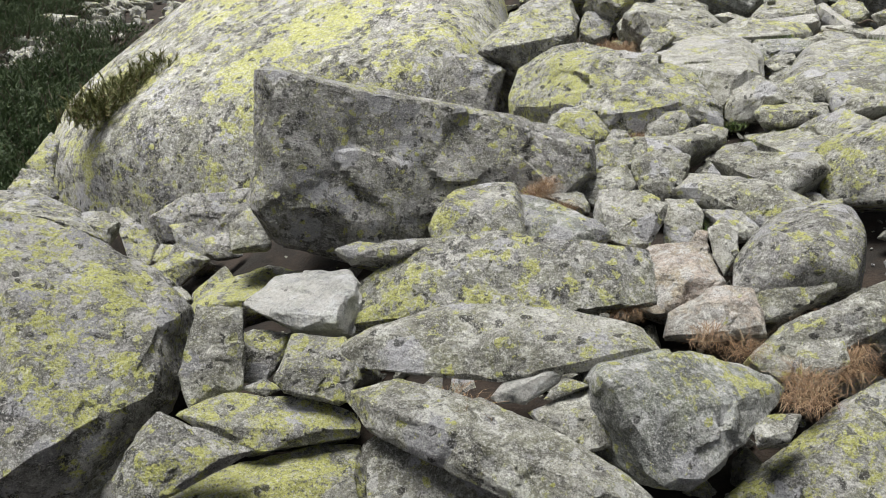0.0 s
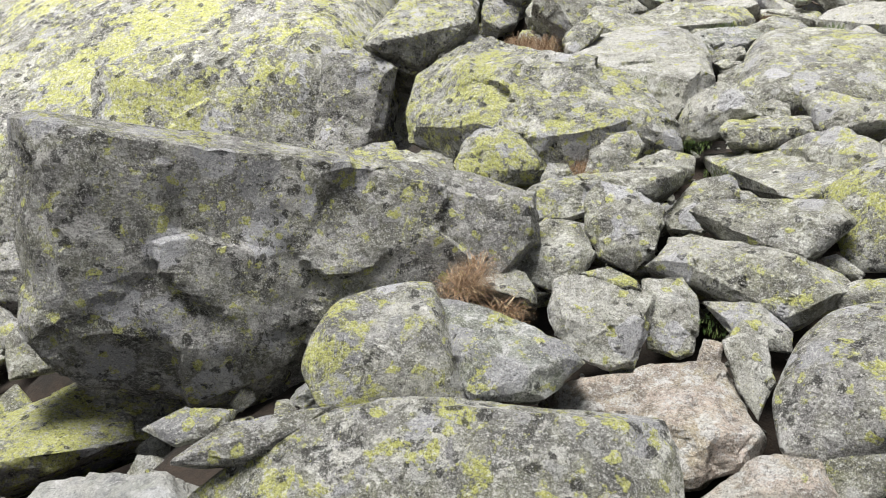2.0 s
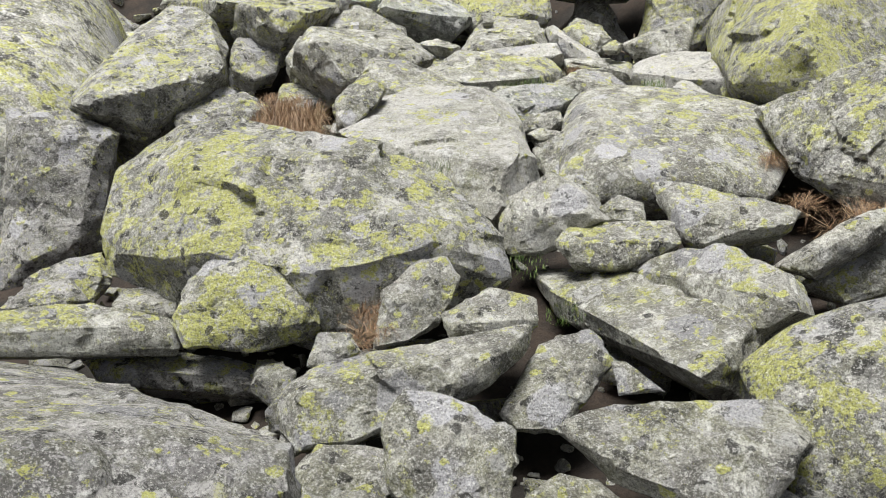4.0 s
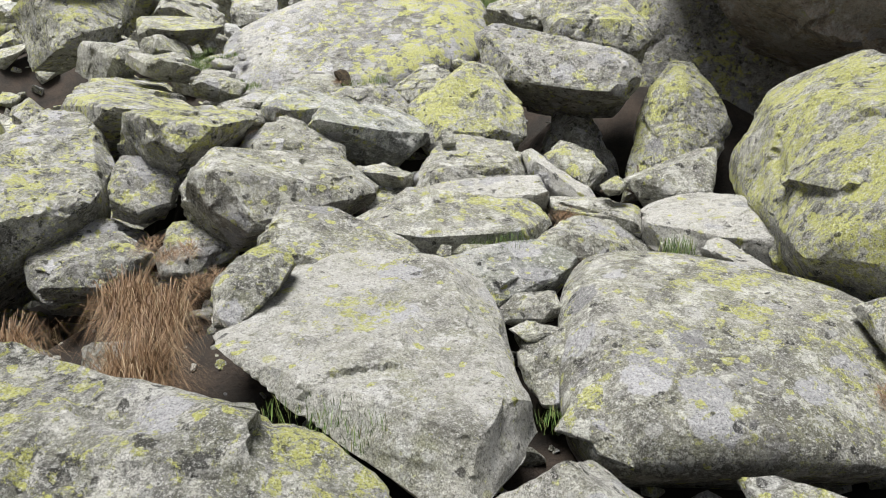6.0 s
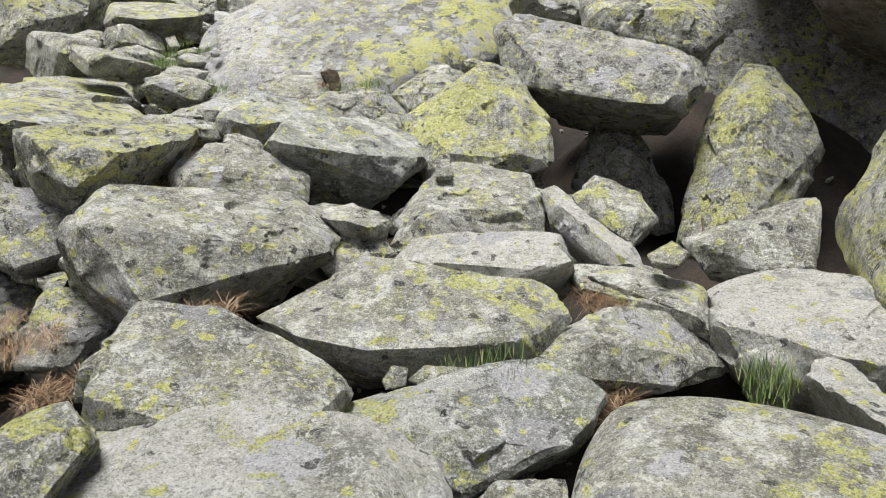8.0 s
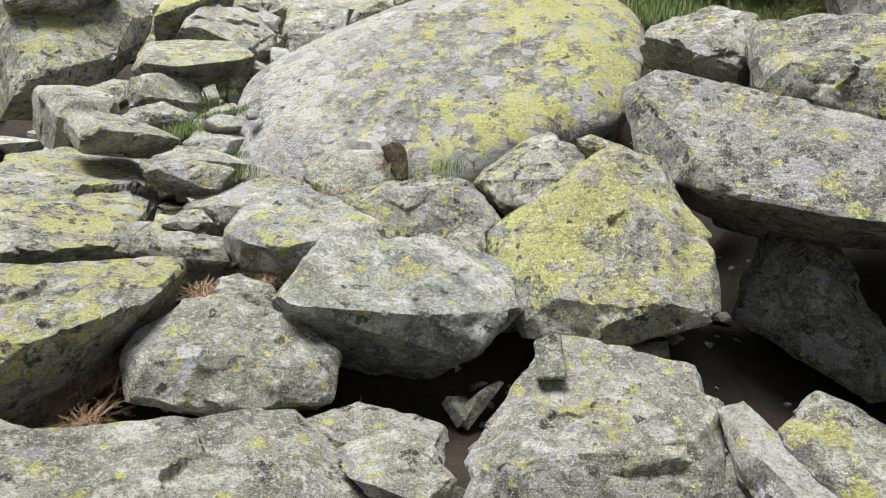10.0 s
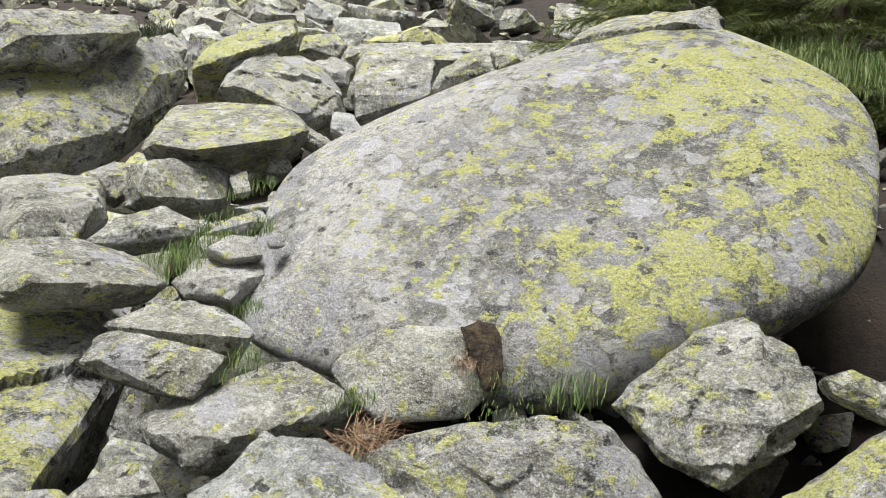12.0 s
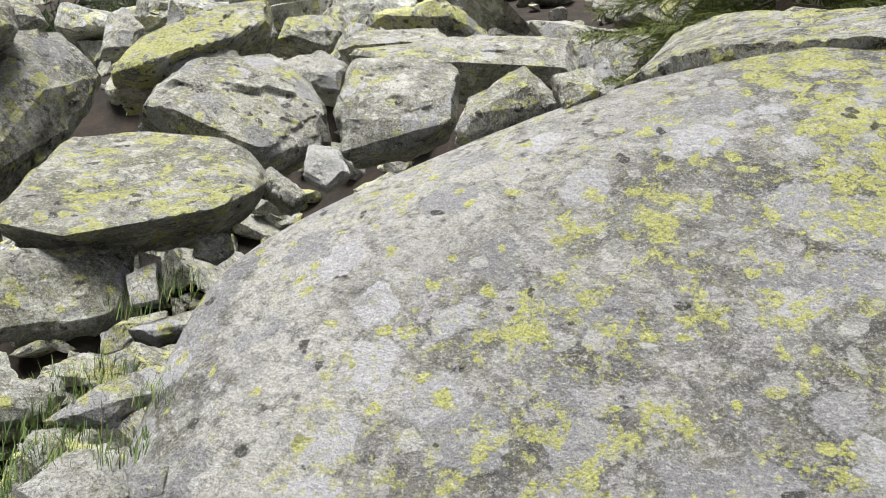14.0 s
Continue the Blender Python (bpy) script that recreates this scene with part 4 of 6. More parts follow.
stone("boulder", "large steep-faced dark grey granite boulder deep in shade under an overhang", dark_rock, (7.45, 11.17, 4.77), -44, 80,
      [(-0.52, -1.5), (-0.56, -0.3), (-0.40, 0.7), (-0.1, 1.1), (0.9, 1.2), (1.7, 0.6), (1.9, -0.8), (1.5, -1.6)],
      [(-0.35, -1.2), (-0.36, 0.3), (0.2, 0.8), (1.2, 0.4), (1.2, -1.2)], 0.16, 1.6, edge=70, fine=5, bedded=False)
stone("boulder", "large granite boulder thickly crusted with yellow-green map lichen", yellow_rock, (4.82, 7.23, 2.96), -103, 54,
      [(-1.20, 0.14), (-1.31, 0.74), (-1.11, 0.86), (-0.50, 0.88), (0.26, 0.60), (0.93, -0.54), (0.37, -0.66), (-0.09, -0.53), (-0.36, -0.27), (-0.92, -0.06)],
      [(-0.54, 0.27), (-0.13, -0.01), (0.20, 0.21), (0.78, -0.35), (0.36, -0.60)], 0.34, 0.85, edge=70, fine=5)
stone("boulder", "large steep grey granite boulder foot with lichen beside red-brown litter", lichen_rock, (3.98, 6.15, 2.25), -75, 66,
      [(-0.51, 0.25), (-0.27, 0.16), (-0.14, 0.00), (-0.12, -0.17), (0.14, -0.31), (0.50, -0.39), (0.53, 0.11), (0.12, 0.51)],
      [(-0.06, 0.04), (0.11, -0.22), (0.41, -0.23), (0.32, 0.21)], 0.12, 0.60, edge=70, fine=5)
stone("rock", "grey granite rock blotched with lichen beside dry grass", lichen_rock, (1.98, 7.45, 2.36), -10, 48,
      [(-0.18, 0.13), (-0.17, 0.33), (-0.04, 0.46), (0.06, 0.50), (0.13, 0.40), (0.05, 0.27), (-0.09, 0.10)],
      [(-0.10, 0.23), (0.00, 0.32), (0.04, 0.21)], 0.08, 0.30, edge=70, fine=4)
stone("boulder", "huge rounded granite boulder with yellow lichen and pale worn flank", whale_rock, (4.17, 12.31, 4.57), -29, 43,
      [(-1.28, -0.28), (-1.38, 0.19), (-1.24, 0.49), (-0.83, 0.84), (-0.52, 1.15), (-0.16, 1.36), (0.22, 1.52), (0.46, 1.60), (0.87, 1.25), (1.12, 1.03), (1.24, 0.71), (1.15, -0.15), (1.00, -0.37), (0.78, -0.51), (0.57, -0.61), (0.34, -0.82), (0.10, -0.93), (-0.28, -0.89), (-0.68, -0.92), (-1.00, -0.85), (-1.14, -0.77), (-1.11, -0.54)],
      [(-1.00, -0.09), (-0.81, 0.29), (-0.20, 0.74), (0.50, 1.07), (0.93, 0.57), (0.94, -0.19), (0.69, -0.53), (0.22, -0.80), (-0.36, -0.83), (-0.85, -0.71)], 0.17, 0.86, edge=26, fine=6, rough=0.45)
stone("rock", "grey granite rock blotched with yellow-green map lichen", lichen_rock, (5.04, 13.57, 5.67), -58, 33,
      [(-0.57, -0.28), (-0.65, 0.29), (-0.47, 0.48), (0.30, 0.34), (0.62, -0.18), (0.27, -0.32), (-0.13, -0.36)],
      [(-0.28, -0.32), (-0.06, -0.18), (0.50, -0.28)], 0.16, 0.48, edge=70, fine=5)
stone("slab", "flat grey granite slab speckled with dull lichen", grey_rock, (2.60, 13.93, 4.96), -4, 27,
      [(-0.39, -0.35), (-0.39, -0.21), (-0.37, 0.34), (-0.07, 0.45), (0.38, 0.40), (0.49, 0.15), (0.34, -0.12), (0.15, -0.26), (-0.11, -0.41)],
      [(-0.29, -0.53), (-0.04, -0.58), (0.47, -0.21)], 0.13, 0.21, edge=70, fine=5)
stone("rock", "weathered grey-green granite rock with thin lichen", grey_rock, (2.48, 13.35, 4.62), 48, 56,
      [(-0.27, -0.01), (-0.21, 0.12), (0.11, 0.17), (0.38, 0.17), (0.26, -0.10), (0.15, -0.15), (-0.18, -0.14), (-0.28, -0.08)],
      [(-0.26, 0.04), (0.26, 0.08), (0.16, -0.11), (-0.27, -0.12)], 0.06, 0.20, edge=70, fine=4)
stone("stone", "small upright pinkish white granite stone with fresh broken faces", pink_rock, (2.74, 13.59, 4.67), 5, 48,
      [(-0.05, 0.10), (0.03, 0.08), (0.05, -0.05), (-0.00, -0.10)],
      [(-0.01, -0.00), (0.02, -0.02)], 0.02, 0.07, edge=70, fine=4)
stone("stone", "small bright white quartz-rich granite stone with clean faces", white_rock, (3.33, 14.34, 5.11), -2, 48,
      [(-0.09, 0.12), (0.05, 0.11), (0.11, -0.04), (0.01, -0.13), (-0.10, -0.06)],
      [(-0.04, -0.02), (0.07, -0.05)], 0.04, 0.11, edge=70, fine=4)
stone("stone", "small weathered grey-green granite stone with thin lichen", grey_rock, (2.04, 13.51, 4.62), 14, 48,
      [(-0.17, -0.01), (0.05, 0.15), (0.17, 0.14), (0.16, -0.03), (0.06, -0.13), (-0.02, -0.08)],
      [(-0.04, -0.04), (0.13, 0.01)], 0.05, 0.15, edge=70, fine=4)
stone("rock", "grey granite rock blotched with yellow-green map lichen", lichen_rock, (1.65, 14.02, 5.45), 18, 48,
      [(-0.41, 0.11), (-0.09, 0.21), (0.17, 0.20), (0.41, 0.30), (0.44, 0.15), (0.11, -0.17), (-0.38, -0.29)],
      [(-0.23, -0.23), (0.30, -0.03)], 0.12, 0.36, edge=70, fine=5)
stone("boulder", "large grey granite boulder blotched with yellow-green map lichen", lichen_rock, (1.77, 14.12, 5.04), 28, 53,
      [(-0.53, 0.32), (-0.09, 0.20), (0.05, 0.40), (0.56, 0.71), (0.70, 0.49), (0.54, 0.13), (0.16, -0.32), (-0.14, -0.52), (-0.55, -0.56)],
      [(-0.26, -0.18), (0.36, 0.18), (0.12, -0.28), (-0.38, -0.52)], 0.21, 0.61, edge=70, fine=5)
stone("slab", "flat grey granite slab speckled with dull lichen", grey_rock, (1.95, 13.00, 4.46), 23, 20,
      [(-0.22, 0.36), (0.02, 0.47), (0.26, 0.40), (0.24, 0.15), (0.23, -0.04), (0.05, -0.33), (-0.15, -0.39), (-0.22, -0.34)],
      [(-0.15, -0.31), (0.16, -0.16)], 0.10, 0.30, edge=70, fine=5)
stone("stone", "weathered grey-green granite stone with thin lichen", grey_rock, (2.38, 12.84, 4.41), 12, 45,
      [(-0.25, -0.13), (-0.12, 0.03), (0.08, 0.13), (0.15, 0.05), (0.28, 0.02), (0.27, -0.04), (0.15, -0.06), (-0.07, -0.12)],
      [(-0.07, -0.06), (0.15, -0.03)], 0.05, 0.16, edge=70, fine=4)
stone("slab", "flat weathered grey-green granite slab with thin lichen", grey_rock, (2.28, 12.27, 4.24), 36, 25,
      [(-0.25, 0.22), (-0.10, 0.25), (0.08, 0.23), (0.24, 0.08), (0.31, -0.10), (0.21, -0.18), (-0.08, -0.20), (-0.25, -0.19), (-0.34, -0.18)],
      [(-0.26, -0.20), (-0.02, -0.23), (0.17, -0.26)], 0.09, 0.11, edge=70, fine=4)
stone("stone", "pale bare granite stone with few lichen spots", pale_rock, (2.79, 12.48, 4.23), 6, 35,
      [(-0.20, -0.05), (-0.13, 0.08), (0.02, 0.18), (0.21, 0.03), (0.15, -0.04), (0.03, -0.16), (-0.15, -0.14)],
      [(-0.14, -0.12), (0.10, -0.08)], 0.06, 0.19, edge=70, fine=4)
stone("stone", "flat grey granite stone speckled with dull lichen", grey_rock, (2.69, 12.00, 4.08), 9, 30,
      [(-0.25, 0.00), (-0.09, 0.14), (0.14, 0.11), (0.27, -0.04), (0.23, -0.13), (0.12, -0.13), (-0.16, -0.08)],
      [(-0.16, -0.09), (0.22, -0.13)], 0.06, 0.17, edge=70, fine=4)
stone("stone", "small weathered grey-green granite stone with thin lichen", grey_rock, (2.65, 11.71, 3.99), -5, 43,
      [(-0.23, -0.01), (-0.20, 0.11), (-0.14, 0.13), (0.08, 0.09), (0.23, 0.05), (0.19, -0.06), (0.16, -0.12), (0.08, -0.11), (-0.08, -0.05)],
      [(-0.15, -0.02), (0.06, -0.01), (0.22, -0.01)], 0.05, 0.16, edge=70, fine=4)
stone("rock", "grey granite rock speckled with dull lichen", grey_rock, (3.49, 11.61, 4.01), -10, 51,
      [(-0.26, -0.00), (-0.21, 0.09), (-0.08, 0.18), (0.16, 0.18), (0.23, 0.11), (0.26, -0.03), (0.17, -0.14), (-0.08, -0.17), (-0.18, -0.10)],
      [(-0.13, 0.01), (0.10, 0.08), (0.15, -0.05)], 0.07, 0.21, edge=26, fine=4, rough=0.45)
stone("rock", "grey granite rock blotched with yellow-green map lichen", lichen_rock, (4.38, 11.25, 4.02), -29, 49,
      [(-0.31, -0.06), (-0.13, 0.14), (-0.07, 0.25), (0.07, 0.32), (0.22, 0.22), (0.30, 0.04), (0.18, -0.14), (0.04, -0.28), (-0.14, -0.22)],
      [(-0.14, -0.12), (0.13, 0.06), (0.16, -0.11)], 0.10, 0.30, edge=70, fine=5)
stone("rock", "dark grey granite rock with black and grey lichen", dark_rock, (3.68, 11.07, 3.77), -15, 72,
      [(-0.37, 0.12), (-0.28, 0.16), (0.07, 0.23), (0.29, 0.23), (0.36, 0.16), (0.46, -0.03), (0.39, -0.10), (0.09, -0.18), (-0.22, -0.21), (-0.31, -0.08)],
      [(-0.25, 0.10), (0.07, 0.18), (0.29, 0.18), (0.41, -0.04), (-0.10, -0.18)], 0.06, 0.30, edge=70, fine=5)
stone("rock", "blue-grey granite rock with patches of yellow lichen", blue_rock, (3.12, 10.93, 3.72), -9, 40,
      [(-0.32, -0.04), (-0.28, 0.06), (-0.09, 0.30), (0.05, 0.29), (0.20, 0.18), (0.28, 0.10), (0.39, 0.03), (0.38, -0.11), (0.13, -0.13), (-0.05, -0.26), (-0.22, -0.22), (-0.25, -0.11)],
      [(-0.21, -0.20), (-0.04, -0.25), (0.15, -0.15), (0.37, -0.11)], 0.14, 0.30, edge=70, fine=5)
stone("rock", "weathered grey-green granite rock with thin lichen", grey_rock, (2.95, 11.62, 3.85), -18, 35,
      [(-0.34, -0.05), (0.00, 0.22), (0.10, 0.24), (0.32, 0.14), (0.33, 0.07), (0.10, 0.05), (0.02, -0.10), (-0.06, -0.22), (-0.25, -0.15)],
      [(-0.20, -0.18), (0.03, -0.16)], 0.09, 0.27, edge=70, fine=4)
stone("rock", "granite rock crusted nearly all over with yellow-green lichen", yellow_rock, (4.34, 10.34, 3.67), -31, 54,
      [(-0.50, 0.03), (-0.44, 0.14), (-0.17, 0.39), (-0.01, 0.55), (0.15, 0.52), (0.26, 0.40), (0.33, 0.21), (0.41, 0.07), (0.42, -0.28), (0.02, -0.44), (-0.31, -0.40), (-0.37, -0.17), (-0.48, -0.11)],
      [(-0.28, -0.11), (-0.03, 0.34), (0.16, 0.27), (0.27, -0.01), (0.22, -0.30), (-0.21, -0.30)], 0.14, 0.46, edge=70, fine=5)
stone("rock", "grey granite rock speckled with dull lichen", grey_rock, (5.42, 11.28, 4.81), -39, 45,
      [(-0.36, -0.02), (-0.32, 0.15), (0.03, 0.33), (0.26, 0.20), (0.33, -0.11), (0.19, -0.30), (0.04, -0.24), (-0.18, -0.16)],
      [(-0.27, -0.10), (0.08, -0.13)], 0.11, 0.33, edge=70, fine=5, bedded=False)
stone("stone", "small weathered grey-green granite stone with thin lichen", grey_rock, (4.54, 10.76, 4.15), -22, 55,
      [(-0.13, 0.04), (-0.06, 0.07), (0.13, -0.02), (0.03, -0.07), (-0.11, -0.00)],
      [(-0.09, 0.01), (0.06, -0.05)], 0.03, 0.09, edge=70, fine=4)
stone("stone", "small upright grey granite stone speckled with dull lichen", grey_rock, (3.79, 10.52, 3.66), -20, 48,
      [(-0.09, 0.07), (-0.01, 0.16), (0.08, 0.12), (0.09, -0.15), (0.00, -0.06)],
      [(-0.04, 0.05), (0.05, 0.02)], 0.04, 0.12, edge=70, fine=4)
stone("slab", "large flat grey granite slab blotched with yellow-green map lichen", lichen_rock, (1.89, 11.99, 3.84), 22, 22,
      [(-0.61, -0.26), (0.01, 0.59), (0.83, 0.94), (0.66, 0.03), (0.38, -0.50), (-0.39, -0.62)],
      [(-0.69, -1.17), (0.11, -1.06)], 0.23, 0.69, edge=70, fine=5)
stone("stone", "small weathered grey-green granite stone with thin lichen", grey_rock, (2.14, 11.30, 3.62), 15, 48,
      [(-0.17, 0.08), (0.18, 0.09), (0.06, -0.06), (-0.06, -0.09), (-0.16, -0.04)],
      [(-0.09, -0.02), (0.10, -0.01)], 0.04, 0.12, edge=70, fine=4)
stone("stone", "small grey granite stone blotched with yellow-green map lichen", lichen_rock, (2.43, 11.15, 3.67), 10, 48,
      [(-0.19, -0.07), (-0.07, 0.08), (0.09, 0.10), (0.20, 0.03), (0.00, -0.10)],
      [(-0.09, -0.03), (0.11, -0.04)], 0.04, 0.13, edge=70, fine=4)
stone("stone", "small grey granite stone blotched with yellow-green map lichen", lichen_rock, (2.65, 10.93, 3.65), 14, 44,
      [(-0.20, -0.01), (-0.14, 0.08), (0.04, 0.09), (0.21, 0.01), (0.19, -0.10), (0.07, -0.09), (-0.14, -0.05)],
      [(-0.14, -0.02), (0.16, -0.06)], 0.04, 0.12, edge=70, fine=4)
stone("stone", "small weathered grey-green granite stone with thin lichen", grey_rock, (2.66, 11.22, 3.76), 6, 48,
      [(-0.12, -0.03), (-0.03, 0.06), (0.06, 0.07), (0.12, -0.02), (-0.01, -0.07)],
      [(-0.07, -0.04), (0.08, -0.03)], 0.03, 0.09, edge=70, fine=4)
stone("stone", "small grey granite stone speckled with dull lichen", grey_rock, (2.66, 14.96, 5.59), 5, 48,
      [(-0.18, -0.09), (-0.04, 0.12), (0.19, 0.09), (0.19, 0.00), (-0.11, -0.14)],
      [(-0.07, -0.08), (0.15, -0.04)], 0.05, 0.15, edge=70, fine=4)
stone("stone", "small weathered grey-green granite stone with thin lichen", grey_rock, (4.15, 13.30, 5.43), -15, 48,
      [(-0.10, 0.05), (0.04, 0.11), (0.10, -0.03), (-0.04, -0.11)],
      [(-0.04, -0.04), (0.04, -0.05)], 0.04, 0.10, edge=70, fine=4)
stone("stone", "pale bare granite stone with few lichen spots", pale_rock, (3.20, 15.64, 5.68), -1, 48,
      [(-0.22, 0.02), (0.04, 0.20), (0.22, 0.08), (0.18, -0.16), (0.05, -0.15)],
      [(-0.09, -0.08), (0.15, -0.08)], 0.07, 0.20, edge=70, fine=4)
stone("rock", "rough granite rock patched with yellow-green map lichen", lichen_rock, (-4.21, 10.92, 0.13), 21, 48,
      [(-0.43, -0.10), (0.01, 0.50), (0.44, -0.02), (0.35, -0.49), (-0.15, -0.38)],
      [(-0.14, -0.12), (0.29, -0.22)], 0.16, 0.46, edge=70, fine=5)
stone("rock", "rough granite rock patched with yellow-green map lichen", lichen_rock, (-2.17, 6.96, 0.61), 17, 48,
      [(-0.20, 0.21), (-0.01, 0.25), (0.20, -0.03), (0.08, -0.21), (-0.06, -0.24)],
      [(-0.11, 0.04), (0.11, -0.11)], 0.08, 0.22, edge=70, fine=4)
stone("stone", "small upright grey granite stone speckled with dull lichen", grey_rock, (-1.27, 5.28, 1.02), 14, 48,
      [(-0.14, -0.01), (0.10, 0.23), (0.14, -0.19), (-0.12, -0.22)],
      [(-0.05, -0.05), (0.08, -0.05)], 0.06, 0.17, edge=70, fine=4)
stone("slab", "flat rough granite slab patched with yellow-green map lichen", lichen_rock, (-2.99, 5.98, 0.93), 27, 25,
      [(-0.38, 0.35), (-0.07, 0.39), (0.23, 0.04), (0.37, -0.38), (-0.08, -0.12), (-0.37, -0.03)],
      [(-0.22, -0.13), (0.22, -0.38)], 0.13, 0.38, edge=70, fine=5)
stone("rock", "steep-faced dark grey granite rock with black and grey lichen", dark_rock, (-2.45, 8.56, 0.63), 16, 75,
      [(-0.65, 0.06), (-0.28, 0.31), (0.59, 0.38), (0.67, -0.28), (0.13, -0.37), (-0.51, -0.21)],
      [(-0.44, 0.00), (0.49, 0.13), (0.48, -0.24), (-0.27, -0.18)], 0.17, 0.49, edge=70, fine=5)
stone("rock", "rough granite rock patched with yellow-green map lichen", lichen_rock, (-4.36, 8.51, 0.95), 27, 48,
      [(-0.24, -0.02), (-0.10, 0.25), (0.17, 0.18), (0.24, -0.13), (-0.06, -0.24)],
      [(-0.10, -0.01), (0.14, -0.01)], 0.08, 0.24, edge=70, fine=4)
stone("rock", "upright rough granite rock patched with yellow-green map lichen", lichen_rock, (-5.28, 10.57, 1.18), 27, 48,
      [(-0.20, -0.10), (0.11, 0.45), (0.21, 0.30), (0.12, -0.33), (-0.08, -0.43)],
      [(-0.07, -0.13), (0.11, -0.02)], 0.09, 0.27, edge=70, fine=5)
stone("rock", "flat grey granite rock speckled with dull lichen", grey_rock, (-2.74, 6.16, 0.85), 24, 30,
      [(-0.23, 0.10), (0.10, 0.21), (0.24, 0.05), (0.13, -0.20), (-0.11, -0.12)],
      [(-0.07, -0.08), (0.13, -0.12)], 0.07, 0.22, edge=70, fine=4)
stone("stone", "small upright dark grey granite stone with black and grey lichen", dark_rock, (-2.21, 6.62, 0.52), 18, 48,
      [(-0.10, -0.04), (-0.01, 0.19), (0.08, 0.13), (0.10, -0.10), (-0.01, -0.18)],
      [(-0.03, -0.01), (0.06, -0.04)], 0.04, 0.13, edge=70, fine=4)
stone("rock", "weathered grey-green granite rock with thin lichen", grey_rock, (2.89, 14.70, 5.33), 25, 44,
      [(-0.45, -0.04), (-0.19, 0.33), (0.29, 0.49), (0.39, 0.38), (0.48, 0.13), (0.47, -0.17), (0.09, -0.37), (-0.03, -0.27), (-0.35, -0.21)],
      [(-0.40, -0.18), (-0.03, -0.09), (0.34, -0.10), (0.00, -0.42)], 0.15, 0.44, edge=70, fine=5)
stone("rock", "weathered grey-green granite rock with thin lichen", grey_rock, (3.65, 14.61, 5.43), -9, 54,
      [(-0.29, -0.07), (-0.26, 0.27), (0.02, 0.32), (0.28, 0.26), (0.30, -0.07), (0.07, -0.24), (-0.21, -0.32)],
      [(-0.24, -0.19), (-0.17, 0.03), (0.26, 0.01), (0.27, -0.15)], 0.10, 0.30, edge=70, fine=5)
stone("rock", "granite rock crusted nearly all over with yellow-green lichen", yellow_rock, (2.57, 15.18, 5.73), 9, 40,
      [(-0.36, -0.40), (-0.24, -0.11), (0.03, 0.12), (0.18, 0.38), (0.44, 0.48), (0.43, 0.17), (0.18, -0.12), (-0.09, -0.34)],
      [(-0.19, -0.48), (0.17, -0.19), (0.35, 0.03)], 0.14, 0.42, edge=70, fine=5)
stone("stone", "weathered grey-green granite stone with thin lichen", grey_rock, (3.98, 13.60, 5.39), -13, 50,
      [(-0.19, -0.17), (-0.15, -0.01), (0.05, 0.20), (0.20, 0.01), (-0.00, -0.08), (-0.15, -0.20)],
      [(-0.12, -0.13), (0.07, 0.03)], 0.07, 0.20, edge=70, fine=4)
stone("rock", "long weathered grey-green granite rock with thin lichen", grey_rock, (4.11, 15.30, 5.79), -10, 35,
      [(-0.62, -0.04), (-0.18, 0.19), (0.23, 0.34), (0.64, 0.23), (0.61, -0.17), (0.23, -0.13), (-0.42, -0.09)],
      [(-0.40, -0.27), (0.22, -0.16), (0.53, -0.20)], 0.11, 0.33, edge=70, fine=5)
stone("stone", "dark grey granite stone with black and grey lichen", dark_rock, (2.76, 16.13, 5.90), 6, 48,
      [(-0.18, -0.20), (-0.13, 0.09), (0.16, 0.21), (0.20, 0.07), (0.09, -0.12)],
      [(-0.09, -0.10), (0.12, -0.03)], 0.07, 0.20, edge=70, fine=4)
stone("stone", "grey granite stone blotched with yellow-green map lichen", lichen_rock, (3.15, 16.49, 6.05), 2, 48,
      [(-0.22, -0.14), (-0.15, 0.12), (0.12, 0.21), (0.23, 0.04), (0.13, -0.15)],
      [(-0.12, -0.11), (0.12, -0.04)], 0.07, 0.20, edge=70, fine=4)
stone("slab", "flat weathered grey-green granite slab with thin lichen", grey_rock, (3.74, 16.19, 5.99), -4, 30,
      [(-0.37, -0.17), (-0.24, 0.11), (0.31, 0.31), (0.39, 0.08), (0.01, -0.20)],
      [(-0.21, -0.36), (0.26, -0.18)], 0.11, 0.31, edge=70, fine=5)
stone("rock", "rough granite rock patched with yellow-green map lichen", lichen_rock, (1.12, 16.70, 6.02), 20, 48,
      [(-0.20, -0.24), (-0.22, 0.17), (0.09, 0.20), (0.22, -0.10), (0.06, -0.21)],
      [(-0.11, -0.15), (0.13, -0.12)], 0.08, 0.22, edge=70, fine=4)
stone("rock", "upright weathered grey-green granite rock with thin lichen", grey_rock, (1.63, 17.64, 6.10), 14, 48,
      [(-0.16, -0.30), (-0.13, 0.14), (-0.01, 0.27), (0.17, 0.06), (0.07, -0.22)],
      [(-0.06, -0.08), (0.08, -0.08)], 0.07, 0.21, edge=70, fine=4)
stone("stone", "small grey granite stone speckled with dull lichen", grey_rock, (2.94, 13.67, 4.77), 8, 48,
      [(-0.07, -0.03), (-0.06, 0.06), (0.06, 0.07), (0.08, -0.01), (0.02, -0.06)],
      [(-0.04, -0.01), (0.04, -0.00)], 0.02, 0.07, edge=70, fine=4)
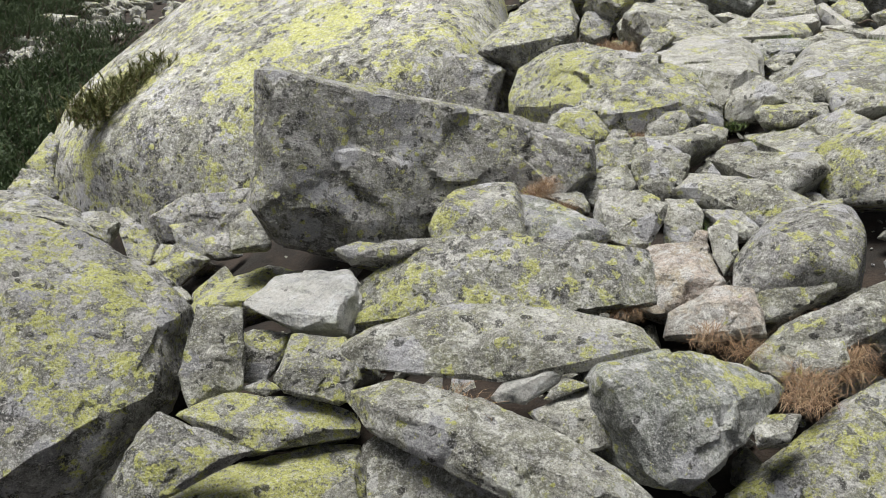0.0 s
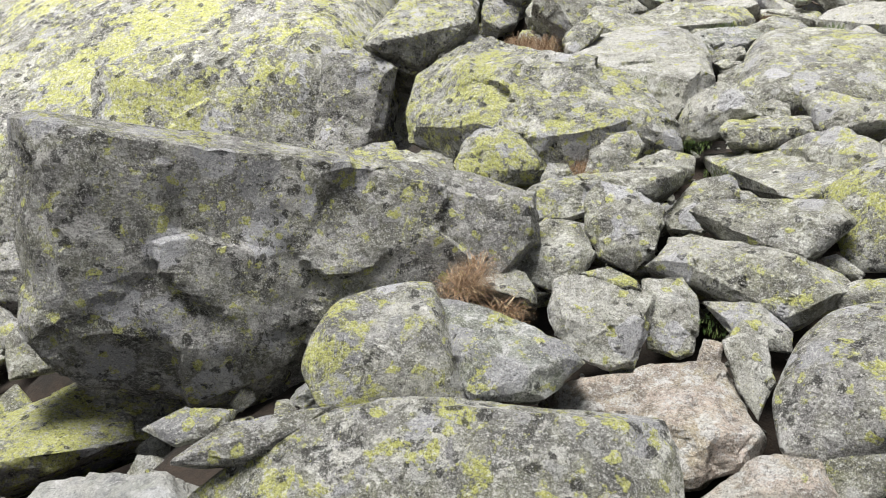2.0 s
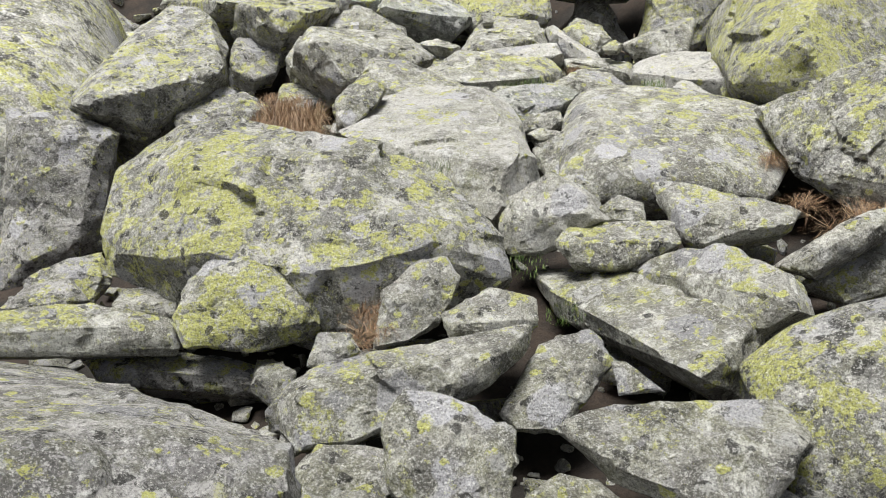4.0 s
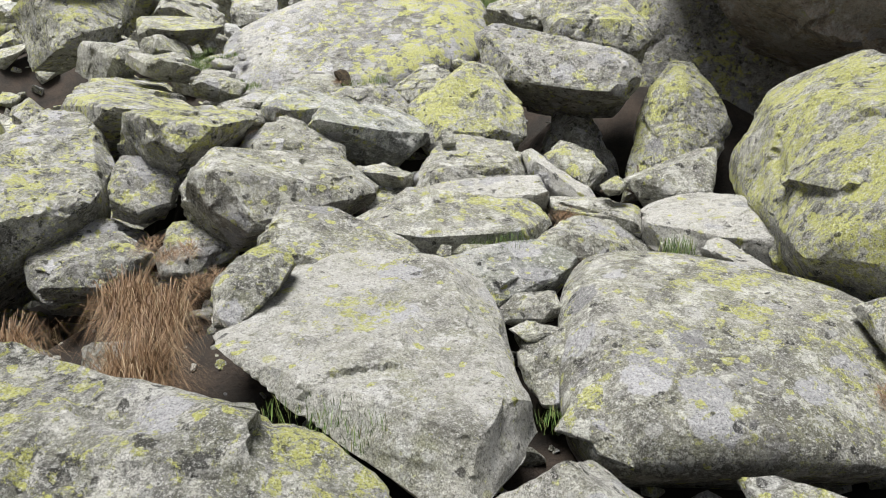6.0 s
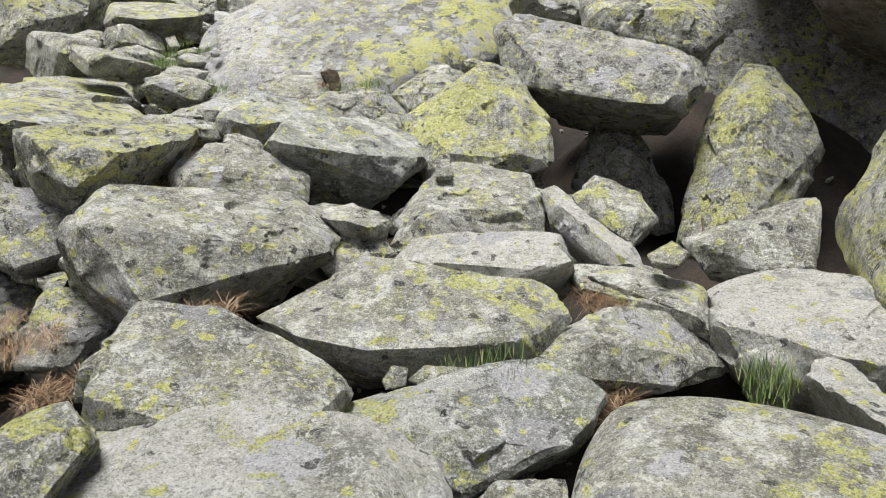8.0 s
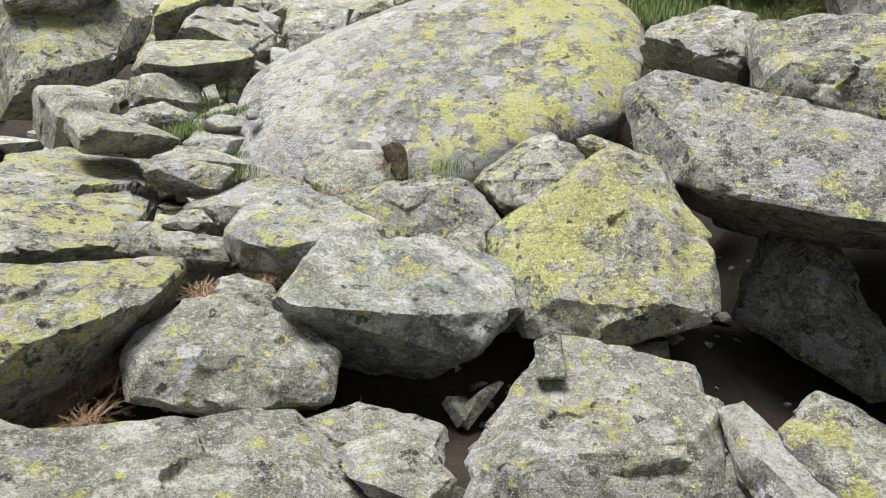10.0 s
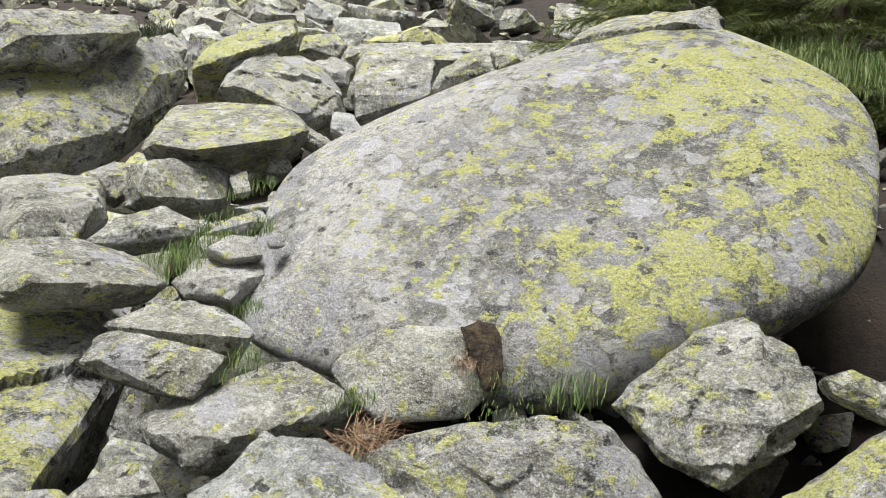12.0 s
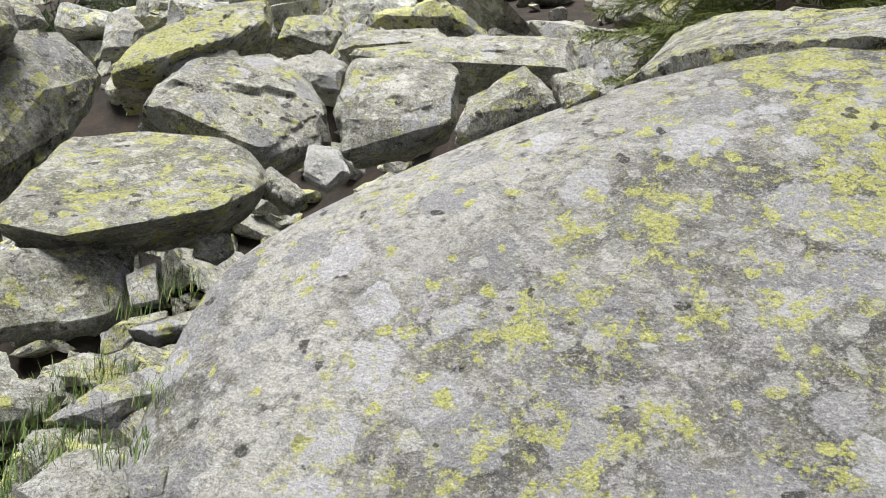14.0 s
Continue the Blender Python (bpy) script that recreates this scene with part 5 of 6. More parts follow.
stone("stone", "small weathered grey-green granite stone with thin lichen", grey_rock, (3.15, 14.27, 5.00), 3, 35,
      [(-0.11, 0.07), (-0.06, 0.14), (0.11, -0.06), (0.05, -0.13), (-0.05, -0.04)],
      [(-0.05, -0.01), (0.06, -0.12)], 0.04, 0.12, edge=70, fine=4)
stone("stone", "small blue-grey granite stone with patches of yellow lichen", blue_rock, (2.72, 13.23, 4.42), 13, 48,
      [(-0.08, -0.05), (-0.04, 0.04), (0.03, 0.07), (0.08, 0.03), (0.05, -0.03), (-0.03, -0.07)],
      [(-0.03, -0.00), (0.05, 0.01)], 0.02, 0.07, edge=70, fine=4)
stone("stone", "small pale bare granite stone with few lichen spots", pale_rock, (2.85, 12.95, 4.45), 12, 48,
      [(-0.04, -0.02), (0.03, 0.05), (0.05, -0.03), (-0.00, -0.05)],
      [(-0.01, -0.01), (0.03, -0.00)], 0.02, 0.05, edge=70, fine=4)
stone("stone", "small grey granite stone speckled with dull lichen", grey_rock, (2.79, 12.81, 4.41), 14, 48,
      [(-0.06, -0.01), (-0.02, 0.04), (0.06, 0.03), (0.05, -0.04), (-0.03, -0.04)],
      [(-0.02, 0.00), (0.04, -0.01)], 0.02, 0.05, edge=70, fine=4)
stone("stone", "small pale bare granite stone with few lichen spots", pale_rock, (2.57, 12.91, 4.41), 19, 35,
      [(-0.11, 0.04), (0.09, 0.07), (0.11, 0.01), (0.03, -0.07), (-0.10, -0.05)],
      [(-0.05, -0.03), (0.08, -0.01)], 0.03, 0.09, edge=70, fine=4)
stone("stone", "small grey granite stone speckled with dull lichen", grey_rock, (2.69, 12.71, 4.35), 17, 48,
      [(-0.05, -0.00), (-0.03, 0.05), (0.04, 0.05), (0.05, -0.01), (-0.01, -0.05)],
      [(-0.03, 0.01), (0.04, 0.00)], 0.02, 0.05, edge=70, fine=4)
stone("stone", "small pale bare granite stone with few lichen spots", pale_rock, (2.82, 12.49, 4.35), 15, 35,
      [(-0.11, -0.01), (-0.00, 0.09), (0.10, 0.08), (0.12, -0.05), (-0.03, -0.08)],
      [(-0.05, -0.01), (0.08, 0.01)], 0.03, 0.10, edge=70, fine=4)
stone("stone", "small flat grey granite stone speckled with dull lichen", grey_rock, (2.83, 13.42, 4.53), 10, 30,
      [(-0.11, -0.03), (0.11, 0.08), (0.12, -0.01), (-0.02, -0.07)],
      [(-0.07, -0.06), (0.10, -0.02)], 0.03, 0.09, edge=70, fine=4)
stone("stone", "small grey granite stone speckled with dull lichen", grey_rock, (3.00, 12.39, 4.40), 11, 48,
      [(-0.04, 0.00), (-0.01, 0.04), (0.04, 0.03), (0.03, -0.03), (-0.03, -0.04)],
      [(-0.02, 0.01), (0.03, 0.00)], 0.01, 0.04, edge=70, fine=4)
stone("stone", "small grey granite stone speckled with dull lichen", grey_rock, (2.97, 8.05, 2.67), -16, 48,
      [(-0.04, -0.01), (-0.01, 0.04), (0.04, 0.03), (0.03, -0.03), (-0.03, -0.04)],
      [(-0.01, 0.00), (0.02, -0.00)], 0.01, 0.04, edge=70, fine=4)
stone("stone", "small grey granite stone speckled with dull lichen", grey_rock, (3.08, 8.01, 2.67), -20, 48,
      [(-0.08, -0.01), (-0.03, 0.04), (0.09, 0.03), (0.07, -0.03), (-0.03, -0.04)],
      [(-0.05, -0.00), (0.06, -0.00)], 0.02, 0.05, edge=70, fine=4)
stone("stone", "flat weathered grey-green granite stone with thin lichen", grey_rock, (3.26, 9.77, 3.12), -13, 30,
      [(-0.23, 0.05), (-0.06, 0.15), (0.23, 0.03), (0.21, -0.14), (-0.01, -0.12), (-0.16, -0.07)],
      [(-0.13, -0.07), (0.17, -0.14)], 0.06, 0.18, edge=70, fine=4)
stone("stone", "small rough granite stone patched with yellow-green map lichen", lichen_rock, (3.26, 9.36, 2.95), -15, 48,
      [(-0.18, -0.06), (-0.10, 0.12), (0.12, 0.10), (0.19, -0.00), (0.07, -0.09), (-0.11, -0.11)],
      [(-0.09, -0.02), (0.12, -0.02)], 0.05, 0.15, edge=70, fine=4)
stone("stone", "small upright weathered grey-green granite stone with thin lichen", grey_rock, (3.77, 9.58, 3.39), -22, 48,
      [(-0.05, 0.06), (0.03, 0.09), (0.05, -0.07), (-0.04, -0.08)],
      [(-0.03, -0.00), (0.04, -0.04)], 0.02, 0.07, edge=70, fine=4)
stone("stone", "small grey granite stone speckled with dull lichen", grey_rock, (4.16, 8.29, 3.01), -39, 48,
      [(-0.08, -0.01), (0.01, 0.06), (0.08, -0.00), (0.03, -0.06), (-0.06, -0.05)],
      [(-0.03, -0.02), (0.04, -0.02)], 0.02, 0.07, edge=70, fine=4)
stone("rock", "flat weathered grey-green granite rock with thin lichen", grey_rock, (4.09, 8.34, 2.81), -39, 29,
      [(-0.28, 0.18), (-0.11, 0.23), (0.08, 0.20), (0.19, 0.08), (0.24, -0.18), (0.13, -0.15), (0.08, 0.01), (-0.16, 0.11)],
      [(-0.19, 0.05), (0.08, -0.03), (0.20, -0.18)], 0.08, 0.22, edge=70, fine=4)
stone("stone", "small long grey granite stone speckled with dull lichen", grey_rock, (2.66, 10.93, 3.67), 5, 57,
      [(-0.18, 0.00), (-0.12, 0.06), (0.19, 0.02), (0.18, -0.06), (-0.04, -0.07)],
      [(-0.10, -0.03), (0.12, -0.04)], 0.03, 0.09, edge=70, fine=4)
stone("stone", "small flat weathered grey-green granite stone with thin lichen", grey_rock, (3.25, 9.46, 3.12), -21, 30,
      [(-0.18, 0.05), (-0.01, 0.14), (0.18, -0.03), (0.12, -0.14), (-0.04, -0.10)],
      [(-0.09, -0.09), (0.10, -0.16)], 0.05, 0.16, edge=70, fine=4)
stone("rock", "grey granite rock speckled with dull lichen", grey_rock, (3.90, 9.51, 3.21), -18, 38,
      [(-0.26, 0.10), (-0.08, 0.33), (0.35, 0.19), (0.34, -0.16), (0.09, -0.25), (-0.34, -0.30), (-0.38, -0.15)],
      [(-0.27, -0.19), (0.22, -0.20)], 0.11, 0.33, edge=70, fine=5)
stone("stone", "small weathered grey-green granite stone with thin lichen", grey_rock, (2.88, 10.29, 3.48), 2, 48,
      [(-0.14, 0.02), (-0.09, 0.10), (-0.00, 0.12), (0.11, 0.08), (0.14, -0.05), (0.03, -0.11), (-0.11, -0.07)],
      [(-0.08, 0.02), (0.08, 0.01)], 0.04, 0.13, edge=70, fine=4)
stone("stone", "small rough granite stone patched with yellow-green map lichen", lichen_rock, (4.08, 10.31, 3.38), -29, 48,
      [(-0.06, 0.01), (-0.00, 0.05), (0.06, 0.03), (0.06, -0.04), (-0.04, -0.06)],
      [(-0.03, -0.00), (0.05, -0.00)], 0.02, 0.06, edge=70, fine=4)
stone("stone", "small upright pale bare granite stone with few lichen spots", pale_rock, (2.75, 13.44, 4.66), 2, 48,
      [(-0.06, 0.03), (0.03, 0.09), (0.06, -0.06), (-0.02, -0.09)],
      [(-0.02, -0.02), (0.02, -0.04)], 0.02, 0.07, edge=70, fine=4)
stone("stone", "small grey granite stone speckled with dull lichen", grey_rock, (2.80, 12.83, 4.45), 2, 48,
      [(-0.14, -0.08), (-0.02, 0.03), (0.10, 0.09), (0.15, 0.02), (0.01, -0.08)],
      [(-0.05, -0.07), (0.07, -0.02)], 0.04, 0.11, edge=70, fine=4)
stone("stone", "small long weathered grey-green granite stone with thin lichen", grey_rock, (1.18, 4.66, 1.33), -22, 45,
      [(-0.12, 0.02), (-0.02, 0.06), (0.10, 0.00), (0.12, -0.05), (0.01, -0.05)],
      [(-0.06, -0.00), (0.08, -0.04)], 0.02, 0.07, edge=70, fine=4)
stone("stone", "small grey granite stone speckled with dull lichen", grey_rock, (1.63, 4.58, 1.26), -32, 48,
      [(-0.06, 0.03), (-0.02, 0.07), (0.06, -0.04), (0.04, -0.06), (-0.03, -0.01)],
      [(-0.02, 0.02), (0.03, -0.04)], 0.02, 0.06, edge=70, fine=4)
stone("stone", "small weathered grey-green granite stone with thin lichen", grey_rock, (2.23, 4.69, 1.34), -40, 48,
      [(-0.09, 0.04), (-0.03, 0.07), (0.09, -0.02), (0.07, -0.06), (-0.04, -0.02)],
      [(-0.04, 0.01), (0.05, -0.04)], 0.03, 0.08, edge=70, fine=4)
stone("stone", "small grey granite stone speckled with dull lichen", grey_rock, (2.06, 4.32, 1.31), -43, 48,
      [(-0.13, -0.03), (-0.03, 0.06), (0.10, 0.09), (0.13, -0.03), (-0.05, -0.08)],
      [(-0.07, -0.03), (0.08, 0.00)], 0.04, 0.11, edge=70, fine=4)
stone("stone", "small weathered grey-green granite stone with thin lichen", grey_rock, (1.15, 5.36, 1.41), -15, 40,
      [(-0.16, 0.00), (-0.06, 0.10), (0.02, 0.10), (0.15, 0.07), (0.16, -0.08), (-0.00, -0.10), (-0.15, -0.07)],
      [(-0.09, 0.01), (0.11, -0.01)], 0.04, 0.13, edge=70, fine=4)
stone("stone", "small grey granite stone speckled with dull lichen", grey_rock, (1.69, 4.94, 1.41), -32, 48,
      [(-0.14, -0.01), (-0.05, 0.06), (0.06, 0.04), (0.13, -0.02), (-0.09, -0.06)],
      [(-0.07, 0.00), (0.06, 0.00)], 0.03, 0.08, edge=70, fine=4)
stone("stone", "small weathered grey-green granite stone with thin lichen", grey_rock, (2.15, 5.29, 1.57), -37, 48,
      [(-0.09, 0.06), (-0.04, 0.06), (0.08, -0.04), (-0.06, -0.06)],
      [(-0.06, -0.00), (0.03, -0.04)], 0.02, 0.07, edge=70, fine=4)
stone("stone", "small rough granite stone patched with yellow-green map lichen", lichen_rock, (1.25, 5.73, 1.68), -15, 48,
      [(-0.09, -0.05), (-0.05, 0.07), (0.06, 0.06), (0.09, -0.01), (-0.02, -0.06)],
      [(-0.05, -0.01), (0.06, 0.00)], 0.03, 0.08, edge=70, fine=4)
stone("rock", "grey granite rock blotched with yellow-green map lichen", lichen_rock, (2.05, 9.42, 2.67), -13, 48,
      [(-0.22, -0.07), (-0.13, 0.14), (0.10, 0.20), (0.22, 0.00), (0.04, -0.20), (-0.18, -0.19)],
      [(-0.09, -0.09), (0.13, -0.06)], 0.07, 0.21, edge=70, fine=4)
stone("rock", "dark grey granite rock with black and grey lichen", dark_rock, (1.55, 9.59, 2.60), -9, 48,
      [(-0.30, -0.21), (-0.12, 0.14), (0.10, 0.23), (0.30, 0.04), (0.12, -0.20), (-0.09, -0.13)],
      [(-0.12, -0.09), (0.17, -0.07)], 0.09, 0.26, edge=70, fine=4)
stone("rock", "upright dark grey granite rock with black and grey lichen", dark_rock, (0.90, 10.44, 1.67), -3, 60,
      [(-0.29, -0.36), (-0.32, -0.05), (-0.10, 0.52), (0.23, 0.56), (0.32, 0.00), (0.28, -0.52), (-0.08, -0.53)],
      [(-0.13, -0.03), (0.19, 0.00), (0.11, -0.41)], 0.14, 0.41, edge=70, fine=5)
stone("turf_clod", "small upright crumbling dark brown turf clod of peat and dead roots", rotten_wood, (3.71, 11.54, 4.09), -15, 60,
      [(-0.08, 0.09), (-0.04, 0.11), (-0.01, 0.12), (0.03, 0.11), (0.05, 0.08), (0.06, 0.03), (0.06, -0.02), (0.07, -0.11), (0.02, -0.12), (0.01, -0.03), (-0.01, -0.00), (-0.04, 0.04)],
      [(-0.03, 0.07), (0.02, 0.08), (0.03, 0.02), (0.04, -0.08)], 0.03, 0.09, edge=70, fine=6)
# upper bulge and long back, out of view, are added to shade the hollow
stone("boulder", "huge overhanging pinkish granite boulder roofing a dark hollow", pink_rock, (7.85, 8.89, 5.56), -50, 85,
      [(-2.30, 0.3), (-1.72, -0.54), (-1.55, -0.86), (-1.31, -1.04), (-1.0, -1.21), (-0.37, -1.37), (0.9, -1.62), (2.3, -1.5), (2.7, 0.4), (1.6, 1.7), (-0.6, 1.8), (-2.2, 1.2)],
      [(-1.95, -0.2), (-0.9, -0.42), (0.4, -0.48), (1.9, -0.4), (1.2, 0.9), (-1.5, 0.9)], 1.35, 4.6, edge=70, fine=5, bedded=False)
# added back wall, itself unseen: closes the hollow so that it stays dark
stone("boulder", "large steep-faced dark grey granite boulder with black and grey lichen", dark_rock, (9.36, 10.64, 4.04), -54, 80,
      [(-3.04, 2.12), (0.40, 1.85), (2.24, 0.36), (1.32, -1.80), (-1.87, -1.73)],
      [(-1.79, 0.88), (0.37, 0.59), (-0.12, -1.08)], 0.77, 2.28, edge=70, fine=5, bedded=False)
stone("boulder", "large steep-faced rough granite boulder patched with yellow-green map lichen", slab_rock, (-1.20, 10.27, 2.00), -5, 71,
      [(-1.21, 0.56), (-0.35, 0.71), (0.49, 0.93), (1.15, 0.70), (1.27, 0.14), (1.04, -0.67), (-0.15, -0.89), (-1.17, -0.84)],
      [(-0.82, 0.25), (0.49, 0.54), (1.13, 0.32), (1.01, -0.47), (-0.81, -0.61)], 0.25, 1.04, edge=70, fine=5)
stone("boulder", "large upright dark grey granite boulder with black and grey lichen", dark_rock, (0.29, 9.82, 1.97), -0, 75,
      [(-0.30, 0.73), (0.09, 0.71), (0.46, 0.55), (0.36, 0.15), (0.23, -0.37), (-0.08, -0.54), (-0.45, -0.70), (-0.40, -0.09)],
      [(-0.16, 0.47), (0.27, 0.36), (0.08, -0.30), (-0.26, -0.44)], 0.17, 0.57, edge=70, fine=5)
stone("stone", "small dark grey granite stone with black and grey lichen", dark_rock, (0.28, 7.33, 1.65), -1, 48,
      [(-0.20, -0.01), (-0.06, 0.11), (0.14, 0.13), (0.20, -0.01), (0.03, -0.13)],
      [(-0.10, -0.04), (0.12, -0.03)], 0.06, 0.16, edge=70, fine=4)
stone("stone", "flat weathered grey-green granite stone with thin lichen", grey_rock, (-0.16, 7.06, 1.66), 5, 30,
      [(-0.21, 0.03), (-0.12, 0.16), (0.10, 0.09), (0.21, -0.06), (-0.01, -0.15)],
      [(-0.12, -0.06), (0.12, -0.14)], 0.06, 0.18, edge=70, fine=4)
stone("rock", "upright weathered grey-green granite rock with thin lichen", grey_rock, (0.97, 10.50, 1.77), -5, 60,
      [(-0.37, -0.24), (-0.21, 0.59), (0.28, 0.48), (0.34, -0.45), (0.12, -0.56), (-0.32, -0.55)],
      [(-0.13, 0.18), (0.21, 0.17), (0.12, -0.45)], 0.15, 0.45, edge=70, fine=5)
stone("boulder", "large upright dark grey granite boulder with black and grey lichen", dark_rock, (-4.12, 10.85, 0.02), 23, 48,
      [(-0.38, 0.63), (-0.03, 0.68), (0.20, 0.50), (0.42, -0.00), (0.28, -0.30), (-0.09, -0.63), (-0.41, -0.37)],
      [(-0.10, 0.17), (0.24, 0.07), (0.10, -0.38)], 0.17, 0.51, edge=70, fine=5)
stone("rock", "grey granite rock blotched with yellow-green map lichen", lichen_rock, (-2.08, 6.23, 0.51), 23, 48,
      [(-0.25, 0.01), (0.10, 0.22), (0.27, 0.09), (0.08, -0.08), (-0.11, -0.20), (-0.25, -0.18)],
      [(-0.10, -0.05), (0.15, 0.05)], 0.08, 0.23, edge=70, fine=4)
stone("stone", "small upright dark grey granite stone with black and grey lichen", dark_rock, (-1.65, 4.94, 0.39), 24, 48,
      [(-0.10, 0.22), (0.10, 0.11), (0.11, -0.09), (-0.01, -0.19), (-0.12, -0.16)],
      [(-0.02, 0.05), (0.08, 0.00)], 0.05, 0.15, edge=70, fine=4)
stone("stone", "small grey granite stone blotched with yellow-green map lichen", lichen_rock, (-1.22, 4.58, 0.51), 21, 48,
      [(-0.06, -0.01), (0.01, 0.06), (0.07, 0.03), (-0.01, -0.06)],
      [(-0.02, -0.01), (0.03, 0.00)], 0.02, 0.06, edge=70, fine=4)
stone("stone", "small dark grey granite stone with black and grey lichen", dark_rock, (-1.80, 6.56, 0.67), 19, 48,
      [(-0.15, 0.09), (-0.01, 0.14), (0.14, 0.08), (0.15, -0.09), (-0.06, -0.13), (-0.15, -0.06)],
      [(-0.08, -0.01), (0.10, -0.03)], 0.05, 0.14, edge=70, fine=4)
stone("stone", "small weathered grey-green granite stone with thin lichen", grey_rock, (-2.30, 6.69, 0.55), 23, 48,
      [(-0.06, 0.13), (0.07, 0.11), (0.14, 0.02), (-0.04, -0.11), (-0.13, -0.04)],
      [(-0.03, 0.01), (0.09, 0.02)], 0.04, 0.13, edge=70, fine=4)
stone("stone", "small flat grey granite stone blotched with yellow-green map lichen", lichen_rock, (-1.87, 5.47, 0.43), 24, 30,
      [(-0.15, 0.15), (0.09, 0.14), (0.16, 0.00), (0.05, -0.13), (-0.16, -0.12)],
      [(-0.05, -0.03), (0.10, -0.05)], 0.05, 0.15, edge=70, fine=4)
stone("stone", "upright grey granite stone blotched with yellow-green map lichen", lichen_rock, (-1.57, 5.50, 0.51), 16, 48,
      [(-0.15, -0.02), (0.08, 0.21), (0.16, 0.07), (0.07, -0.21), (-0.11, -0.20)],
      [(-0.06, -0.06), (0.08, -0.02)], 0.06, 0.18, edge=70, fine=4)
stone("stone", "small rough granite stone patched with yellow-green map lichen", lichen_rock, (-1.94, 5.21, 0.63), 20, 48,
      [(-0.16, 0.12), (0.11, 0.06), (0.18, -0.05), (-0.00, -0.11), (-0.17, -0.02)],
      [(-0.07, 0.02), (0.11, -0.05)], 0.05, 0.14, edge=70, fine=4)
# extra dark stone, stands for the deep shade below the big steep boulder
stone("stone", "small long dark grey lichened granite stone, added to stand for deep shade", dark_rock, (-0.18, 3.74, 1.11), 5, 30,
      [(-0.22, -0.07), (-0.10, 0.02), (0.06, 0.06), (0.23, 0.08), (0.15, -0.02), (-0.04, -0.09)],
      [(-0.13, -0.07), (0.13, -0.02)], 0.04, 0.11, edge=70, fine=4)
stone("stone", "small long grey granite stone speckled with dull lichen", grey_rock, (-0.39, 3.98, 1.05), 9, 35,
      [(-0.14, 0.01), (-0.01, 0.07), (0.15, 0.04), (0.09, -0.04), (-0.05, -0.06)],
      [(-0.07, -0.02), (0.07, -0.02)], 0.03, 0.08, edge=70, fine=4)
stone("rock", "long dark grey granite rock with black and grey lichen", dark_rock, (0.83, 6.49, 1.46), -4, 35,
      [(-0.37, 0.12), (-0.16, 0.14), (0.02, 0.09), (0.21, 0.03), (0.38, -0.07), (0.33, -0.16), (-0.06, -0.07), (-0.31, -0.00)],
      [(-0.22, 0.00), (0.22, -0.10)], 0.07, 0.19, edge=70, fine=4)
stone("stone", "small grey granite stone speckled with dull lichen", grey_rock, (1.06, 5.54, 1.45), -11, 40,
      [(-0.02, -0.05), (-0.03, -0.02), (0.07, 0.01), (-0.03, 0.06), (-0.07, -0.01)],
      [(-0.02, -0.01), (0.02, -0.01)], 0.02, 0.06, edge=70, fine=4)


# ---- the ground: one sheet under the stones, out to the mountain sides ----
def slope(x, y):
    """The lie of the mountain side: rising ahead and to the right, falling off into a gully on the left."""
    z = -1.25 + 0.24 * np.clip(x, -3, 12) + 0.335 * np.clip(y, -40, 400) + 0.12 * np.clip(x - 12, 0, 200)
    z = z - 0.3 * np.clip(-0.5 - x, 0, 2.5) - 0.62 * np.clip(-3 - x, 0, 3) + 0.35 * np.clip(-28 - x, 0, 300)
    z = z - 0.6 * np.clip((-0.3 - x) / 1.5, 0, 1) * np.clip((y - 4.5) / 2, 0, 1)
    z = z - 1.3 * np.exp(-((x - 6.8) ** 2 + (y - 8.9) ** 2) / 2.2) - 0.7 * np.exp(-((x - 5.6) ** 2 + (y - 10.3) ** 2) / 1.2) - 0.8 * np.exp(-((x - 5.3) ** 2 + (y - 11.7) ** 2) / 0.5)
    z = z + 0.55 * np.exp(-((y - 1.25) / 0.7) ** 2) * np.exp(-(x / 2.0) ** 2)
    return z + 1.15 * np.clip((2.4 - y) / 2.4, 0, 1)


def spaced(low, high, fine_low, fine_high, step, grow=1.22):
    mid = list(np.arange(fine_low, fine_high, step))
    up, d = [mid[-1]], step
    while up[-1] < high:
        d *= grow
        up.append(up[-1] + d)
    down, d = [mid[0]], step
    while down[-1] > low:
        d *= grow
        down.append(down[-1] - d)
    return np.array(down[:0:-1] + mid + up[1:])


def ground_height(x, y):
    stones = np.array(PLACED)
    z = slope(x, y)
    total, weight = np.zeros_like(z), np.full_like(z, 0.03)
    for sx, sy, sz, size in stones:
        reach = 0.22 + 0.22 * min(size, 1.2)
        w = np.exp(-((x - sx) ** 2 + (y - sy) ** 2) / (2 * reach * reach)) / reach
        total += w * (sz - slope(sx, sy))
        weight += w
    z = z + np.clip(total / weight, -1.2, 1.5) - 0.26
    for sx, sy, sz, size in stones:
        away = np.hypot(x - sx, y - sy)
        z = np.minimum(z, np.where(away < size + 0.6, sz + 0.9 * np.clip(away - 0.42 * size, 0, None), 1e9))
    return z


